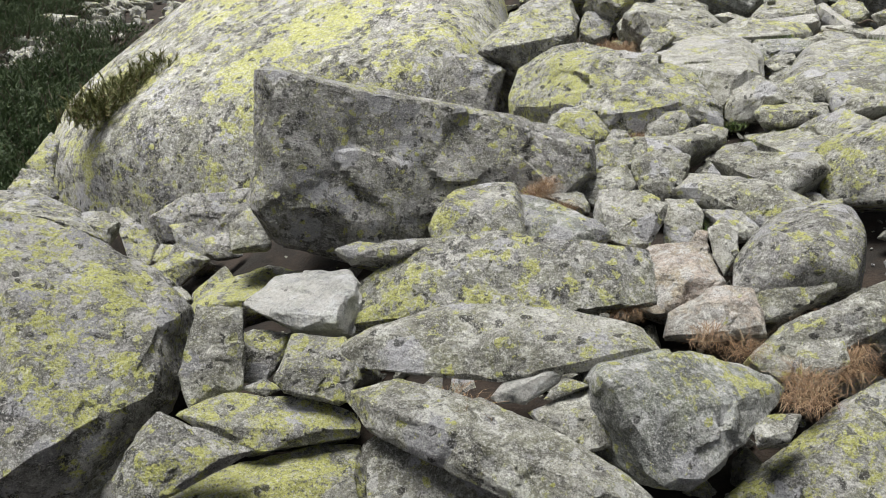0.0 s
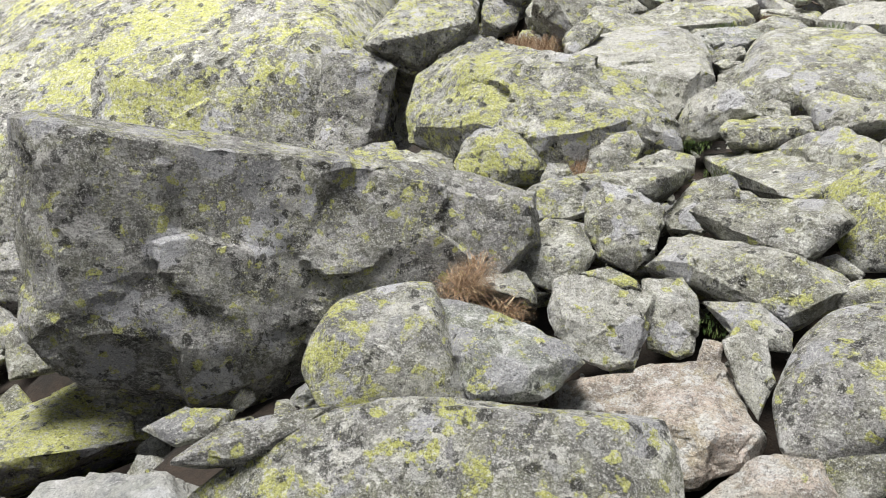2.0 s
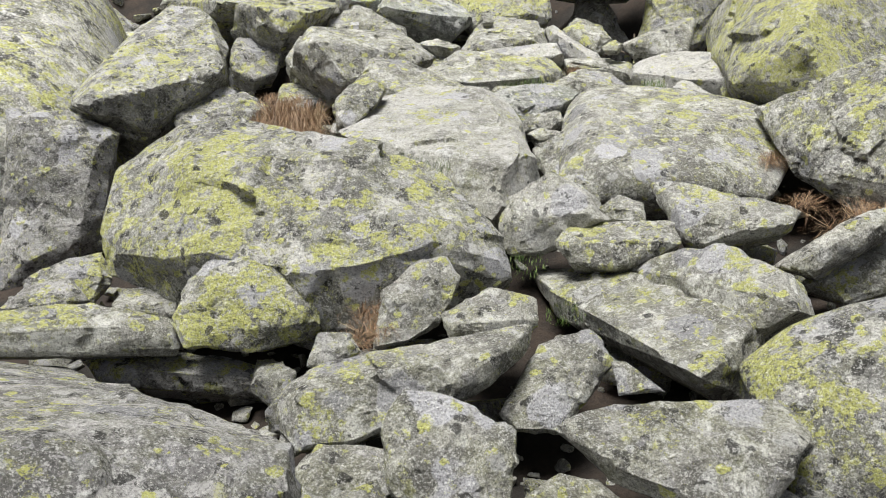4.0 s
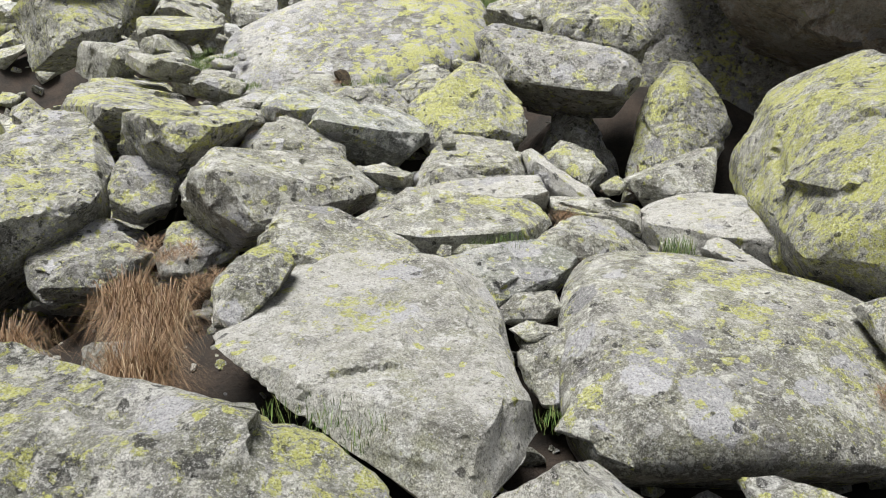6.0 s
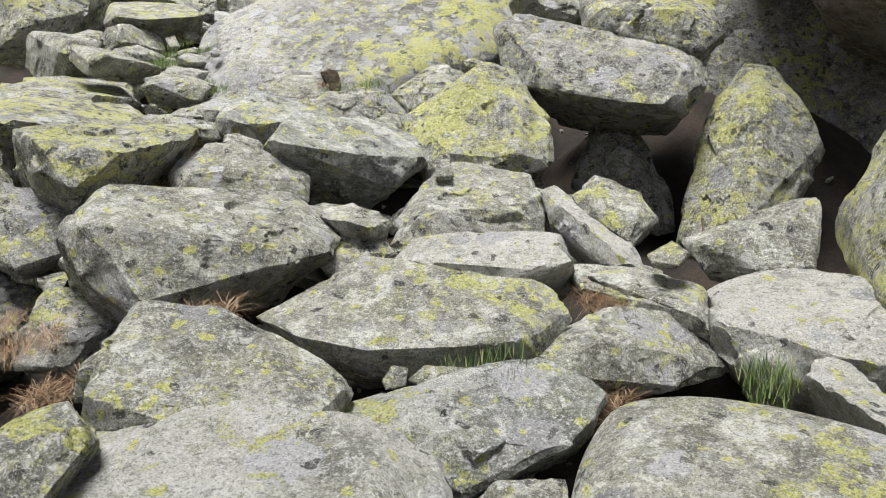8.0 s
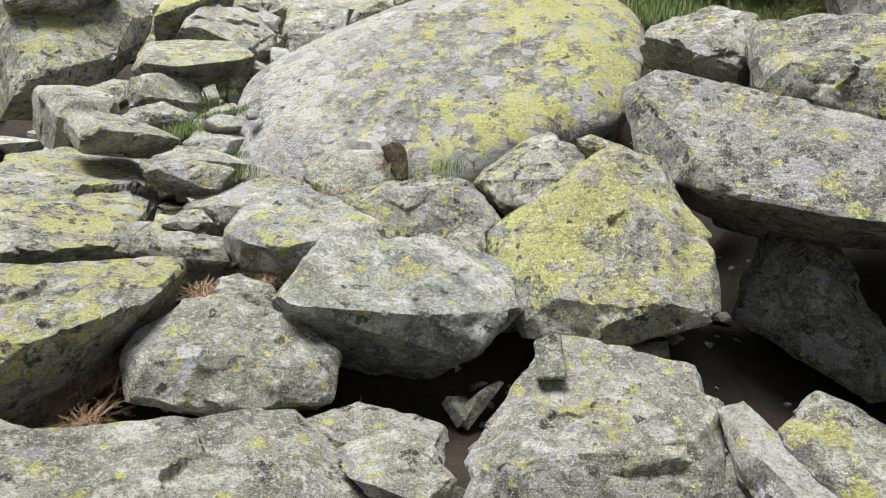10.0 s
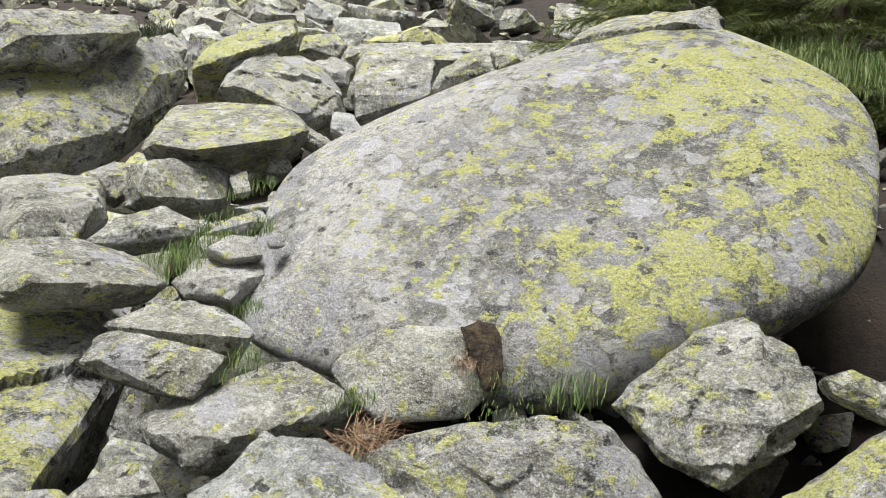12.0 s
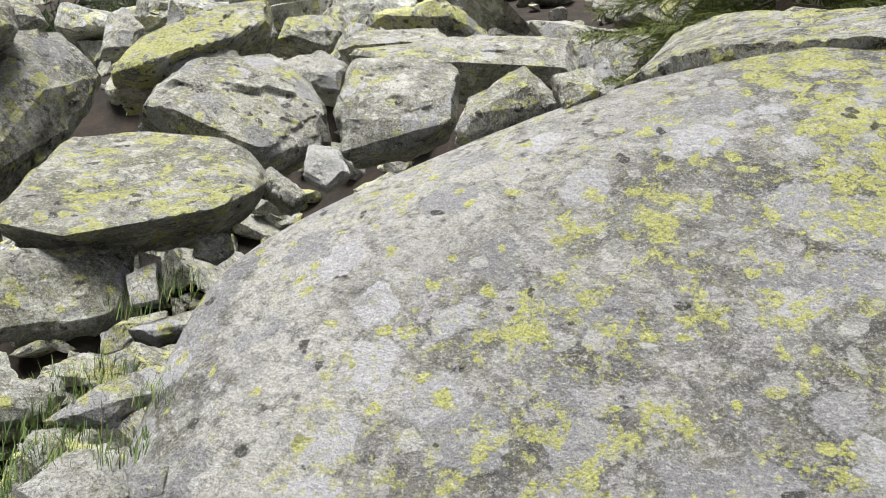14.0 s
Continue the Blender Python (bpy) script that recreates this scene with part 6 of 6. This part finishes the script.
xs, ys = spaced(-300, 300, -6, 8, 0.14), spaced(-120, 500, -1, 18, 0.14)
gx, gy = np.meshgrid(xs, ys)
gz = ground_height(gx, gy)
flat = np.c_[gx.ravel(), gy.ravel(), np.zeros(gx.size)]
gz = gz + (0.035 * lumps(flat / 0.4, 5) + 0.02 * lumps(flat / 0.17, 6)).reshape(gz.shape)
gz += np.clip(np.hypot(gx - 2, gy - 8) / 30 - 0.6, 0, 1.5) * (lumps(flat / 7, 8) * 1.5).reshape(gz.shape)
across = len(xs)
ground = new("ground", bpy.data.meshes.new("ground"))
ground.data.from_pydata(np.c_[gx.ravel(), gy.ravel(), gz.ravel()].tolist(), [],
                        [(j * across + i, j * across + i + 1, (j + 1) * across + i + 1, (j + 1) * across + i) for j in range(len(ys) - 1) for i in range(across - 1)])
ground.data.polygons.foreach_set("use_smooth", [True] * len(ground.data.polygons))
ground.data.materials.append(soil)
tagged(ground, "stony brown mountain soil between boulders on a slope", "ground", kind="structure")


def height_at(x, y):
    """The ground's height at a place, from its sheet."""
    i = int(np.clip(np.searchsorted(xs, x) - 1, 0, len(xs) - 2))
    j = int(np.clip(np.searchsorted(ys, y) - 1, 0, len(ys) - 2))
    u, v = (x - xs[i]) / (xs[i + 1] - xs[i]), (y - ys[j]) / (ys[j + 1] - ys[j])
    return float((gz[j, i] * (1 - u) + gz[j, i + 1] * u) * (1 - v) + (gz[j + 1, i] * (1 - u) + gz[j + 1, i + 1] * u) * v)
LEDGE = [(-5.18, 11.35, 1.76), (-4.91, 11.48, 1.93), (-4.72, 11.81, 2.15), (-4.47, 12.04, 2.38), (-4.21, 12.27, 2.58)]


# ---- rubble wedged between the boulders, and the scree above ----
def rubble_mesh(seed, wide, deep, high, fine=3):
    rng = random.Random(seed)
    corners = []
    for k in range(11):
        a, e = rng.uniform(0, 2 * math.pi), rng.uniform(-1, 1)
        s = math.sqrt(1 - e * e) * 0.3 + 0.7
        corners.append((wide / 2 * math.cos(a) * s, deep / 2 * math.sin(a) * s, high / 2 * e))
    return stone_mesh("stone", corners, 60, fine, seed)


rubble = random.Random(11)
FINISHES = (grey_rock, lichen_rock, lichen_rock, dark_rock, grey_rock, blue_rock)
SHAPES = [rubble_mesh(40 + k, 1.0, rubble.uniform(0.6, 0.9), rubble.uniform(0.35, 0.7)) for k in range(12)]
BIG = [rubble_mesh(80 + k, 1.0, rubble.uniform(0.65, 1.0), rubble.uniform(0.35, 0.75), 4) for k in range(14)]
for k, me in enumerate(SHAPES + BIG):
    me.materials.append(FINISHES[k % 6])


def scatter(name, label, group, shapes, x, y, size, sink):
    ob = new(name, rubble.choice(shapes))
    ob.matrix_world = pose(x, y, height_at(x, y) + size * sink + 0.04, rubble.gauss(16, 12), rubble.gauss(0, 12), rubble.uniform(0, 360)) @ Matrix.Diagonal((size, size, size, 1))
    return tagged(ob, label, "stone", group)


for k in range(290):
    y = rubble.uniform(1.8, 14.5)
    x = 0.30 * y - 0.3 + rubble.gauss(0, 1.5)
    scatter("stone", "small angular grey stone wedged between boulders", "rubble between the boulders", SHAPES, x, y, rubble.uniform(0.14, 0.4), 0.2)
for k in range(400):
    y = 14.8 + 24 * rubble.random() ** 1.5
    x = 3.0 + rubble.gauss(-0.5, 1.0) * (2.2 + 0.16 * (y - 14))
    big = rubble.random() < 0.35
    scatter("boulder" if big else "rock", "lichen-grown boulder on the upper scree" if big else "angular lichened rock on the upper scree", "scree above the path", BIG, x, y, rubble.uniform(1.0, 2.0) if big else rubble.uniform(0.4, 1.0), 0.18)


def joined(name, shapes, places, finish, label, category):
    """Many small pieces that nobody could count, as one object."""
    verts, faces = [], []
    for me, m in places:
        base = len(verts)
        verts += [m @ v.co for v in me.vertices]
        faces += [tuple(base + i for i in f.vertices) for f in me.polygons]
    ob = new(name, bpy.data.meshes.new(name))
    ob.data.from_pydata(verts, [], faces)
    ob.data.materials.append(finish)
    return tagged(ob, label, category, kind="stuff")


PEBBLES = [rubble_mesh(130 + k, 1.0, 0.8, 0.6, 2) for k in range(6)]
places = []
for k in range(2600):
    y = rubble.uniform(1.5, 15)
    x = 0.30 * y - 0.3 + rubble.gauss(0, 1.6)
    s = rubble.uniform(0.015, 0.06)
    places.append((rubble.choice(PEBBLES), pose(x, y, height_at(x, y) + s * 0.1, rubble.uniform(0, 360), 0, rubble.uniform(0, 360)) @ Matrix.Diagonal((s, s, s, 1))))
for k in range(900):
    y = rubble.uniform(1.5, 15)
    x = 0.30 * y - 0.3 + rubble.gauss(0, 1.7)
    s = rubble.uniform(0.06, 0.2)
    places.append((rubble.choice(PEBBLES), pose(x, y, height_at(x, y) + s * 0.15, rubble.uniform(0, 360), 0, rubble.uniform(0, 360)) @ Matrix.Diagonal((s, s, s * 0.7, 1))))
joined("gravel", PEBBLES, places, grey_rock, "loose grey gravel in the gaps between boulders", "gravel")
places = []
for k in range(1500):
    y = 36 + 90 * rubble.random()
    x = -4 + rubble.gauss(0, 0.28) * y
    s = rubble.uniform(0.4, 1.7)
    places.append((rubble.choice(PEBBLES), pose(x, y, height_at(x, y) + s * 0.15, rubble.uniform(0, 360), 0, rubble.uniform(0, 360)) @ Matrix.Diagonal((s, s, s * 0.7, 1))))
for k in range(1500):
    y = 14.4 + 26 * rubble.random() ** 1.3
    x = 3.0 + rubble.gauss(-0.5, 1.0) * (2.4 + 0.2 * (y - 14))
    s = rubble.uniform(0.12, 0.55)
    places.append((rubble.choice(PEBBLES), pose(x, y, height_at(x, y) + s * 0.2, rubble.uniform(0, 360), 0, rubble.uniform(0, 360)) @ Matrix.Diagonal((s, s, s * 0.7, 1))))
joined("scree", PEBBLES, places, lichen_rock, "far slope of pale broken scree", "scree")
places = []
for k in range(320):
    y = rubble.uniform(22, 46)
    x = -13.8 - 0.12 * (y - 25.5) + rubble.gauss(0, 0.75)
    s = rubble.uniform(0.3, 0.9)
    places.append((rubble.choice(PEBBLES), pose(x, y, height_at(x, y) + s * 0.22, rubble.uniform(0, 360), 0, rubble.uniform(0, 360)) @ Matrix.Diagonal((s, s, s * 0.7, 1))))
joined("talus", PEBBLES, places, grey_rock, "band of pale broken boulders running down through dwarf pines", "scree")


# ---- grass ----
blades = random.Random(5)


def tuft(green, at, radius, height, count):
    """A tuft of grass: green and upright, or dry, long and lying over downhill."""
    verts, faces = [], []
    height *= 0.45
    radius *= 1.0 if green else 0.8
    flow = blades.uniform(-2.4, -0.7)
    clumps = [(blades.gauss(0, 0.5) * radius, blades.gauss(0, 0.5) * radius, blades.uniform(-2.8, -0.3)) for _ in range(1 + int(radius / 0.06))]
    for k in range(count if green else int(count * (2.8 if height > 0.1 else 1.7))):
        a, r = blades.uniform(0, 2 * math.pi), radius * math.sqrt(blades.random())
        root = Vector((r * math.cos(a), r * math.sin(a), 0.24 * r * math.cos(a) + 0.33 * r * math.sin(a) - 0.03))
        if green:
            lean_a, lean = blades.uniform(0, 2 * math.pi), blades.uniform(0.15, 0.8)
            tip = Vector((math.cos(lean_a) * lean, math.sin(lean_a) * lean, 1.0)) * height * blades.uniform(0.5, 1.3)
            mid = root + tip * 0.55 + Vector((0, 0, height * 0.12))
        else:
            cx, cy, flow = blades.choice(clumps)
            r = 0.05 * math.sqrt(blades.random())
            rx, ry = cx + r * math.cos(a), cy + r * math.sin(a)
            root = Vector((rx, ry, 0.24 * rx + 0.33 * ry - 0.02))
            lean_a = a + blades.gauss(0, 0.6) if blades.random() < 0.5 else flow + blades.gauss(0, 0.55)
            long = (0.05 + 0.40 * radius) * blades.uniform(0.35, 1.3)
            lift = (0.4 * height + 0.02 if height > 0.1 else 0.22 * height + 0.012) * blades.uniform(0.3, 1.8)
            tip = Vector((math.cos(lean_a) * long, math.sin(lean_a) * long, (0.24 * math.cos(lean_a) + 0.33 * math.sin(lean_a)) * long - height * 0.25 * blades.random()))
            mid = root + tip * blades.uniform(0.3, 0.55) + Vector((blades.gauss(0, 0.025), blades.gauss(0, 0.025), lift))
        wide = blades.uniform(0.0007, 0.0017)
        side = Vector((-math.sin(lean_a), math.cos(lean_a), 0)) * wide
        end = root + tip
        base = len(verts)
        verts += [root - side, root + side, mid - side * 0.8, mid + side * 0.8, end]
        faces += [(base, base + 1, base + 3, base + 2), (base + 2, base + 3, base + 4)]
    name = "grass_tuft" if green else "dry_grass"
    ob = new(name, bpy.data.meshes.new(name))
    ob.data.from_pydata(verts, [], faces)
    ob.data.materials.append(green_grass if green else dry_grass)
    ob.location = at
    return tagged(ob, "green mountain grass tuft growing between rocks" if green else "dry reddish-brown dead grass lying between rocks", "grass", kind="stuff")


tuft(False, (1.55, 7.66, 2.43), 0.42, 0.34, 1500)
tuft(False, (1.76, 8.67, 2.44), 0.28, 0.26, 800)
tuft(False, (2.04, 9.03, 2.56), 0.16, 0.08, 250)
tuft(False, (2.71, 8.19, 2.54), 0.12, 0.05, 160)
tuft(False, (0.54, 4.55, 1.33), 0.20, 0.09, 500)
tuft(False, (0.68, 4.41, 1.29), 0.12, 0.06, 250)
tuft(False, (1.39, 5.84, 1.69), 0.06, 0.06, 90)
tuft(False, (1.95, 9.15, 2.67), 0.18, 0.12, 300)
tuft(False, (3.96, 6.39, 2.24), 0.22, 0.10, 400)
tuft(False, (3.73, 6.00, 2.03), 0.25, 0.06, 400)
tuft(False, (1.48, 6.14, 1.69), 0.10, 0.12, 180)
tuft(False, (1.61, 3.25, 0.88), 0.22, 0.06, 450)
tuft(False, (1.63, 2.97, 0.84), 0.20, 0.07, 400)
tuft(False, (1.37, 2.81, 0.75), 0.15, 0.06, 300)
tuft(False, (1.17, 3.16, 0.86), 0.12, 0.05, 220)
tuft(False, (0.12, 2.70, 0.75), 0.10, 0.03, 120)
tuft(False, (0.76, 3.40, 0.94), 0.16, 0.04, 260)
tuft(False, (2.39, 10.14, 3.26), 0.22, 0.05, 400)
tuft(False, (3.38, 9.08, 2.89), 0.14, 0.04, 220)
tuft(False, (3.91, 8.34, 2.83), 0.22, 0.05, 350)
tuft(False, (2.57, 8.82, 2.82), 0.20, 0.05, 260)
tuft(False, (3.73, 8.01, 2.58), 0.16, 0.05, 200)
tuft(False, (2.80, 10.74, 3.51), 0.20, 0.06, 450)
tuft(False, (2.62, 10.51, 3.45), 0.22, 0.06, 400)
tuft(False, (3.30, 11.30, 3.91), 0.12, 0.04, 150)
tuft(True, (2.54, 12.42, 4.28), 0.18, 0.11, 600)
tuft(True, (2.90, 12.20, 4.14), 0.08, 0.08, 160)
tuft(True, (2.91, 11.70, 4.02), 0.10, 0.10, 180)
tuft(True, (2.92, 12.50, 4.45), 0.06, 0.08, 120)
tuft(True, (2.75, 12.57, 4.41), 0.09, 0.09, 150)
tuft(True, (3.28, 11.56, 3.96), 0.10, 0.08, 220)
tuft(True, (3.93, 11.22, 4.06), 0.09, 0.14, 140)
tuft(True, (3.72, 11.23, 4.04), 0.14, 0.04, 200)
tuft(True, (2.79, 13.45, 4.65), 0.16, 0.12, 260)
tuft(True, (6.96, 14.18, 5.77), 0.35, 0.24, 700)
tuft(True, (7.33, 13.88, 5.65), 0.40, 0.26, 800)
tuft(True, (7.92, 13.96, 5.78), 0.40, 0.26, 700)
tuft(True, (6.92, 14.44, 5.85), 0.35, 0.34, 600)
tuft(True, (6.93, 14.85, 6.05), 0.40, 0.30, 600)
tuft(True, (2.95, 12.80, 4.50), 0.08, 0.08, 150)
tuft(True, (2.70, 12.89, 4.45), 0.16, 0.12, 350)
tuft(True, (2.66, 12.70, 4.36), 0.18, 0.12, 350)
tuft(True, (3.26, 8.01, 2.71), 0.14, 0.13, 240)
tuft(True, (4.05, 7.67, 2.67), 0.09, 0.16, 140)
tuft(True, (3.92, 7.54, 2.65), 0.06, 0.09, 80)
tuft(True, (2.02, 6.93, 2.26), 0.20, 0.10, 400)
tuft(True, (2.83, 6.94, 2.14), 0.06, 0.08, 90)
tuft(True, (2.74, 7.90, 2.62), 0.05, 0.06, 80)
tuft(True, (1.51, 4.35, 1.23), 0.08, 0.04, 150)
tuft(True, (2.26, 6.28, 1.83), 0.12, 0.04, 220)
tuft(True, (2.23, 5.87, 1.69), 0.08, 0.04, 150)
tuft(True, (6.42, 13.28, 5.51), 0.60, 0.30, 600)
tuft(False, (3.72, 11.59, 4.11), 0.06, 0.07, 140)
tuft(False, (3.70, 11.66, 4.14), 0.05, 0.05, 90)


# ---- dwarf pines on the slope beside the boulder field, and spruces above it ----
def part(name, verts, faces, finish, parent, label=""):
    ob = new(name, bpy.data.meshes.new(name))
    ob.data.from_pydata(verts, [], faces)
    ob.data.materials.append(finish)
    ob.parent = parent
    return tagged(ob, label)


def limb(verts, faces, a, b, ra, rb, sides=6):
    """A tapered round stick from a to b."""
    way = (b - a).normalized()
    u = way.orthogonal().normalized()
    v = way.cross(u)
    base = len(verts)
    for point, r in ((a, ra), (b, rb)):
        for k in range(sides):
            t = 2 * math.pi * k / sides
            verts.append(point + (u * math.cos(t) + v * math.sin(t)) * r)
    for k in range(sides):
        faces.append((base + k, base + (k + 1) % sides, base + sides + (k + 1) % sides, base + sides + k))


def needles(verts, faces, at, way, length, count, wide, rng):
    """A bottle-brush of needles along a twig."""
    for k in range(count):
        root = at + way * (length * rng.random())
        out = Vector((rng.gauss(0, 1), rng.gauss(0, 1), rng.gauss(0, 1))).normalized()
        tip = root + (out * 0.8 + way * 0.7) * length * 0.32
        side = way.cross(out).normalized() * wide if way.cross(out).length > 0.01 else Vector((wide, 0, 0))
        base = len(verts)
        verts += [root - side, root + side, tip]
        faces.append((base, base + 1, base + 2))


def dwarf_pine(seed):
    rng = random.Random(seed)
    bush = new("dwarf_pine_bush")
    wood_v, wood_f, leaf_v, leaf_f = [], [], [], []
    for k in range(26):
        a = rng.uniform(0, 2 * math.pi)
        r = rng.uniform(0.3, 1.15)
        foot, bend = Vector((0.15 * math.cos(a), 0.15 * math.sin(a), -0.2)), Vector((r * math.cos(a), r * math.sin(a), rng.uniform(0.1, 0.35)))
        top = bend + Vector((rng.gauss(0, 0.15) + 0.25 * math.cos(a), rng.gauss(0, 0.15) + 0.25 * math.sin(a), rng.uniform(0.3, 0.75) * (1.3 - r * 0.6)))
        limb(wood_v, wood_f, foot, bend, 0.03, 0.02, 5)
        limb(wood_v, wood_f, bend, top, 0.02, 0.008, 5)
        for j in range(9):
            at = bend.lerp(top, rng.uniform(0.2, 1)) + Vector((rng.gauss(0, 0.13), rng.gauss(0, 0.13), rng.gauss(0, 0.07)))
            way = Vector((rng.gauss(0, 0.6), rng.gauss(0, 0.6), 1.0)).normalized()
            needles(leaf_v, leaf_f, at, way, rng.uniform(0.16, 0.3), 24, 0.010, rng)
    part("trunk", wood_v, wood_f, bark, bush)
    part("crown", leaf_v, leaf_f, pine_needles, bush)
    return tagged(bush, "dense dark green dwarf mountain pine bush on slope", "bush", "dwarf pine thicket")


pines = random.Random(21)
kinds = [dwarf_pine(300 + k) for k in range(4)]
spots = []
for k in range(300):
    y = 13 + 34 * pines.random()
    x = -0.40 * y + 0.1 - abs(pines.gauss(0, 4.5)) - 0.6
    if abs(x + 13.8 + 0.12 * (y - 25.5)) < 1.5 or (x > -6.5 and y < 16):
        continue
    spots.append((x, y))
for k in range(90):
    y = pines.uniform(25, 50)
    spots.append((-13.8 - 0.12 * (y - 25.5) - pines.uniform(1.6, 8), y))
for k in range(34):
    spots.append((pines.uniform(-9, -2.0), pines.uniform(27, 44)))
for k, (x, y) in enumerate(spots):
    s = pines.uniform(0.75, 1.35)
    m = pose(x, y, height_at(x, y) - 0.05, 10, 0, pines.uniform(0, 360))
    ob = kinds[k] if k < 4 else copy_thing(kinds[k % 4], m)
    ob.matrix_basis = m @ Matrix.Diagonal((s, s, s, 1))


def spruce(seed, height):
    rng = random.Random(seed)
    tree = new("spruce_tree")
    wood_v, wood_f = [], []
    limb(wood_v, wood_f, Vector((0, 0, -0.3)), Vector((0, 0, height)), 0.09, 0.01, 9)
    part("trunk", wood_v, wood_f, bark, tree)
    wood_v, wood_f, leaf_v, leaf_f = [], [], [], []
    for k in range(64):
        z = 0.12 + (height - 0.25) * (k / 64) ** 1.1
        reach = (1.0 - z / height) * height * 0.42 + 0.1
        a = k * 2.4 + rng.uniform(-0.3, 0.3)
        out = Vector((math.cos(a), math.sin(a), 0))
        tip = Vector((0, 0, z)) + out * reach * rng.uniform(0.8, 1.1) + Vector((0, 0, -0.18 * reach))
        wood_v, wood_f = [], []
        limb(wood_v, wood_f, Vector((0, 0, z)), tip, 0.014, 0.004, 5)
        part("branch", wood_v, wood_f, bark, tree)
        twigs = int(5 + reach * 12)
        for j in range(twigs):
            f = 0.15 + 0.85 * (j + rng.random()) / twigs
            at = Vector((0, 0, z)).lerp(tip, f)
            for hand in (-1, 1):
                way = (out * 0.75 + Vector((-out.y, out.x, 0)) * hand * 0.8 + Vector((0, 0, rng.uniform(-0.35, 0.05)))).normalized()
                long = (0.10 + 0.22 * (1 - f) * reach + 0.05) * rng.uniform(0.8, 1.3)
                needles(leaf_v, leaf_f, at, way, long, int(16 + 70 * long), 0.0035, rng)
    part("crown", leaf_v, leaf_f, spruce_needles, tree, "yellow-green spruce needle sprays")
    return tagged(tree, "young green spruce with drooping branches behind boulders", "tree", "spruces above the boulders")


spruces = [spruce(500 + k, h) for k, h in enumerate((4.4, 4.0, 4.2, 4.4, 4.4))]
for ob, (x, y) in zip(spruces, ((6.5, 16.1), (7.7, 15.5), (8.8, 14.9), (7.4, 17.6), (9.6, 16.8))):
    ob.location = (x, y, height_at(x, y) - 0.05)

# a mat of low heath on the ledge of the big boulder
heath_leaves = leaf_material("heath_leaves", (0.07, 0.09, 0.022), (0.13, 0.14, 0.04), (0.17, 0.115, 0.06))
heath = random.Random(77)
verts, faces = [], []
for k in range(520):
    f = heath.random() * (len(LEDGE) - 1)
    i = int(f)
    root = Vector(LEDGE[i]).lerp(Vector(LEDGE[i + 1]), f - i) + Vector((heath.gauss(0, 0.16), heath.gauss(0, 0.16), heath.uniform(-0.25, 0.0)))
    way = Vector((heath.gauss(0, 0.5), heath.gauss(-0.1, 0.5), 1.0)).normalized()
    needles(verts, faces, root, way, heath.uniform(0.14, 0.30), 30, 0.007, heath)
mat = new("heath_mat", bpy.data.meshes.new("heath_mat"))
mat.data.from_pydata(verts, [], faces)
mat.data.materials.append(heath_leaves)
tagged(mat, "low yellow-green heath and moss on the boulder's ledge", "heath", kind="stuff")


# ---- a dead branch among the stones ----
def dead_branch(points, thick):
    verts, faces = [], []
    for k in range(len(points) - 1):
        f = k / (len(points) - 1)
        limb(verts, faces, Vector(points[k]), Vector(points[k + 1]), thick * (1 - 0.6 * f), thick * (1 - 0.6 * (f + 0.2)), 6)
    ob = new("dead_branch", bpy.data.meshes.new("dead_branch"))
    ob.data.from_pydata(verts, [], faces)
    ob.data.materials.append(bark)
    return tagged(ob, "thin dark dead branch lying among the stones", "branch", "dead branches")


dead_branch([(4.34, 8.65, 2.98), (4.44, 8.62, 3.02), (4.50, 8.54, 2.97), (4.59, 8.46, 2.94), (4.76, 8.39, 2.90)], 0.011)
dead_branch([(4.54, 8.52, 2.94), (4.54, 8.53, 3.02), (4.57, 8.58, 3.14)], 0.011)
dead_branch([(4.59, 8.51, 2.96), (4.71, 8.47, 2.96), (4.78, 8.38, 2.89), (4.90, 8.34, 2.87)], 0.011)
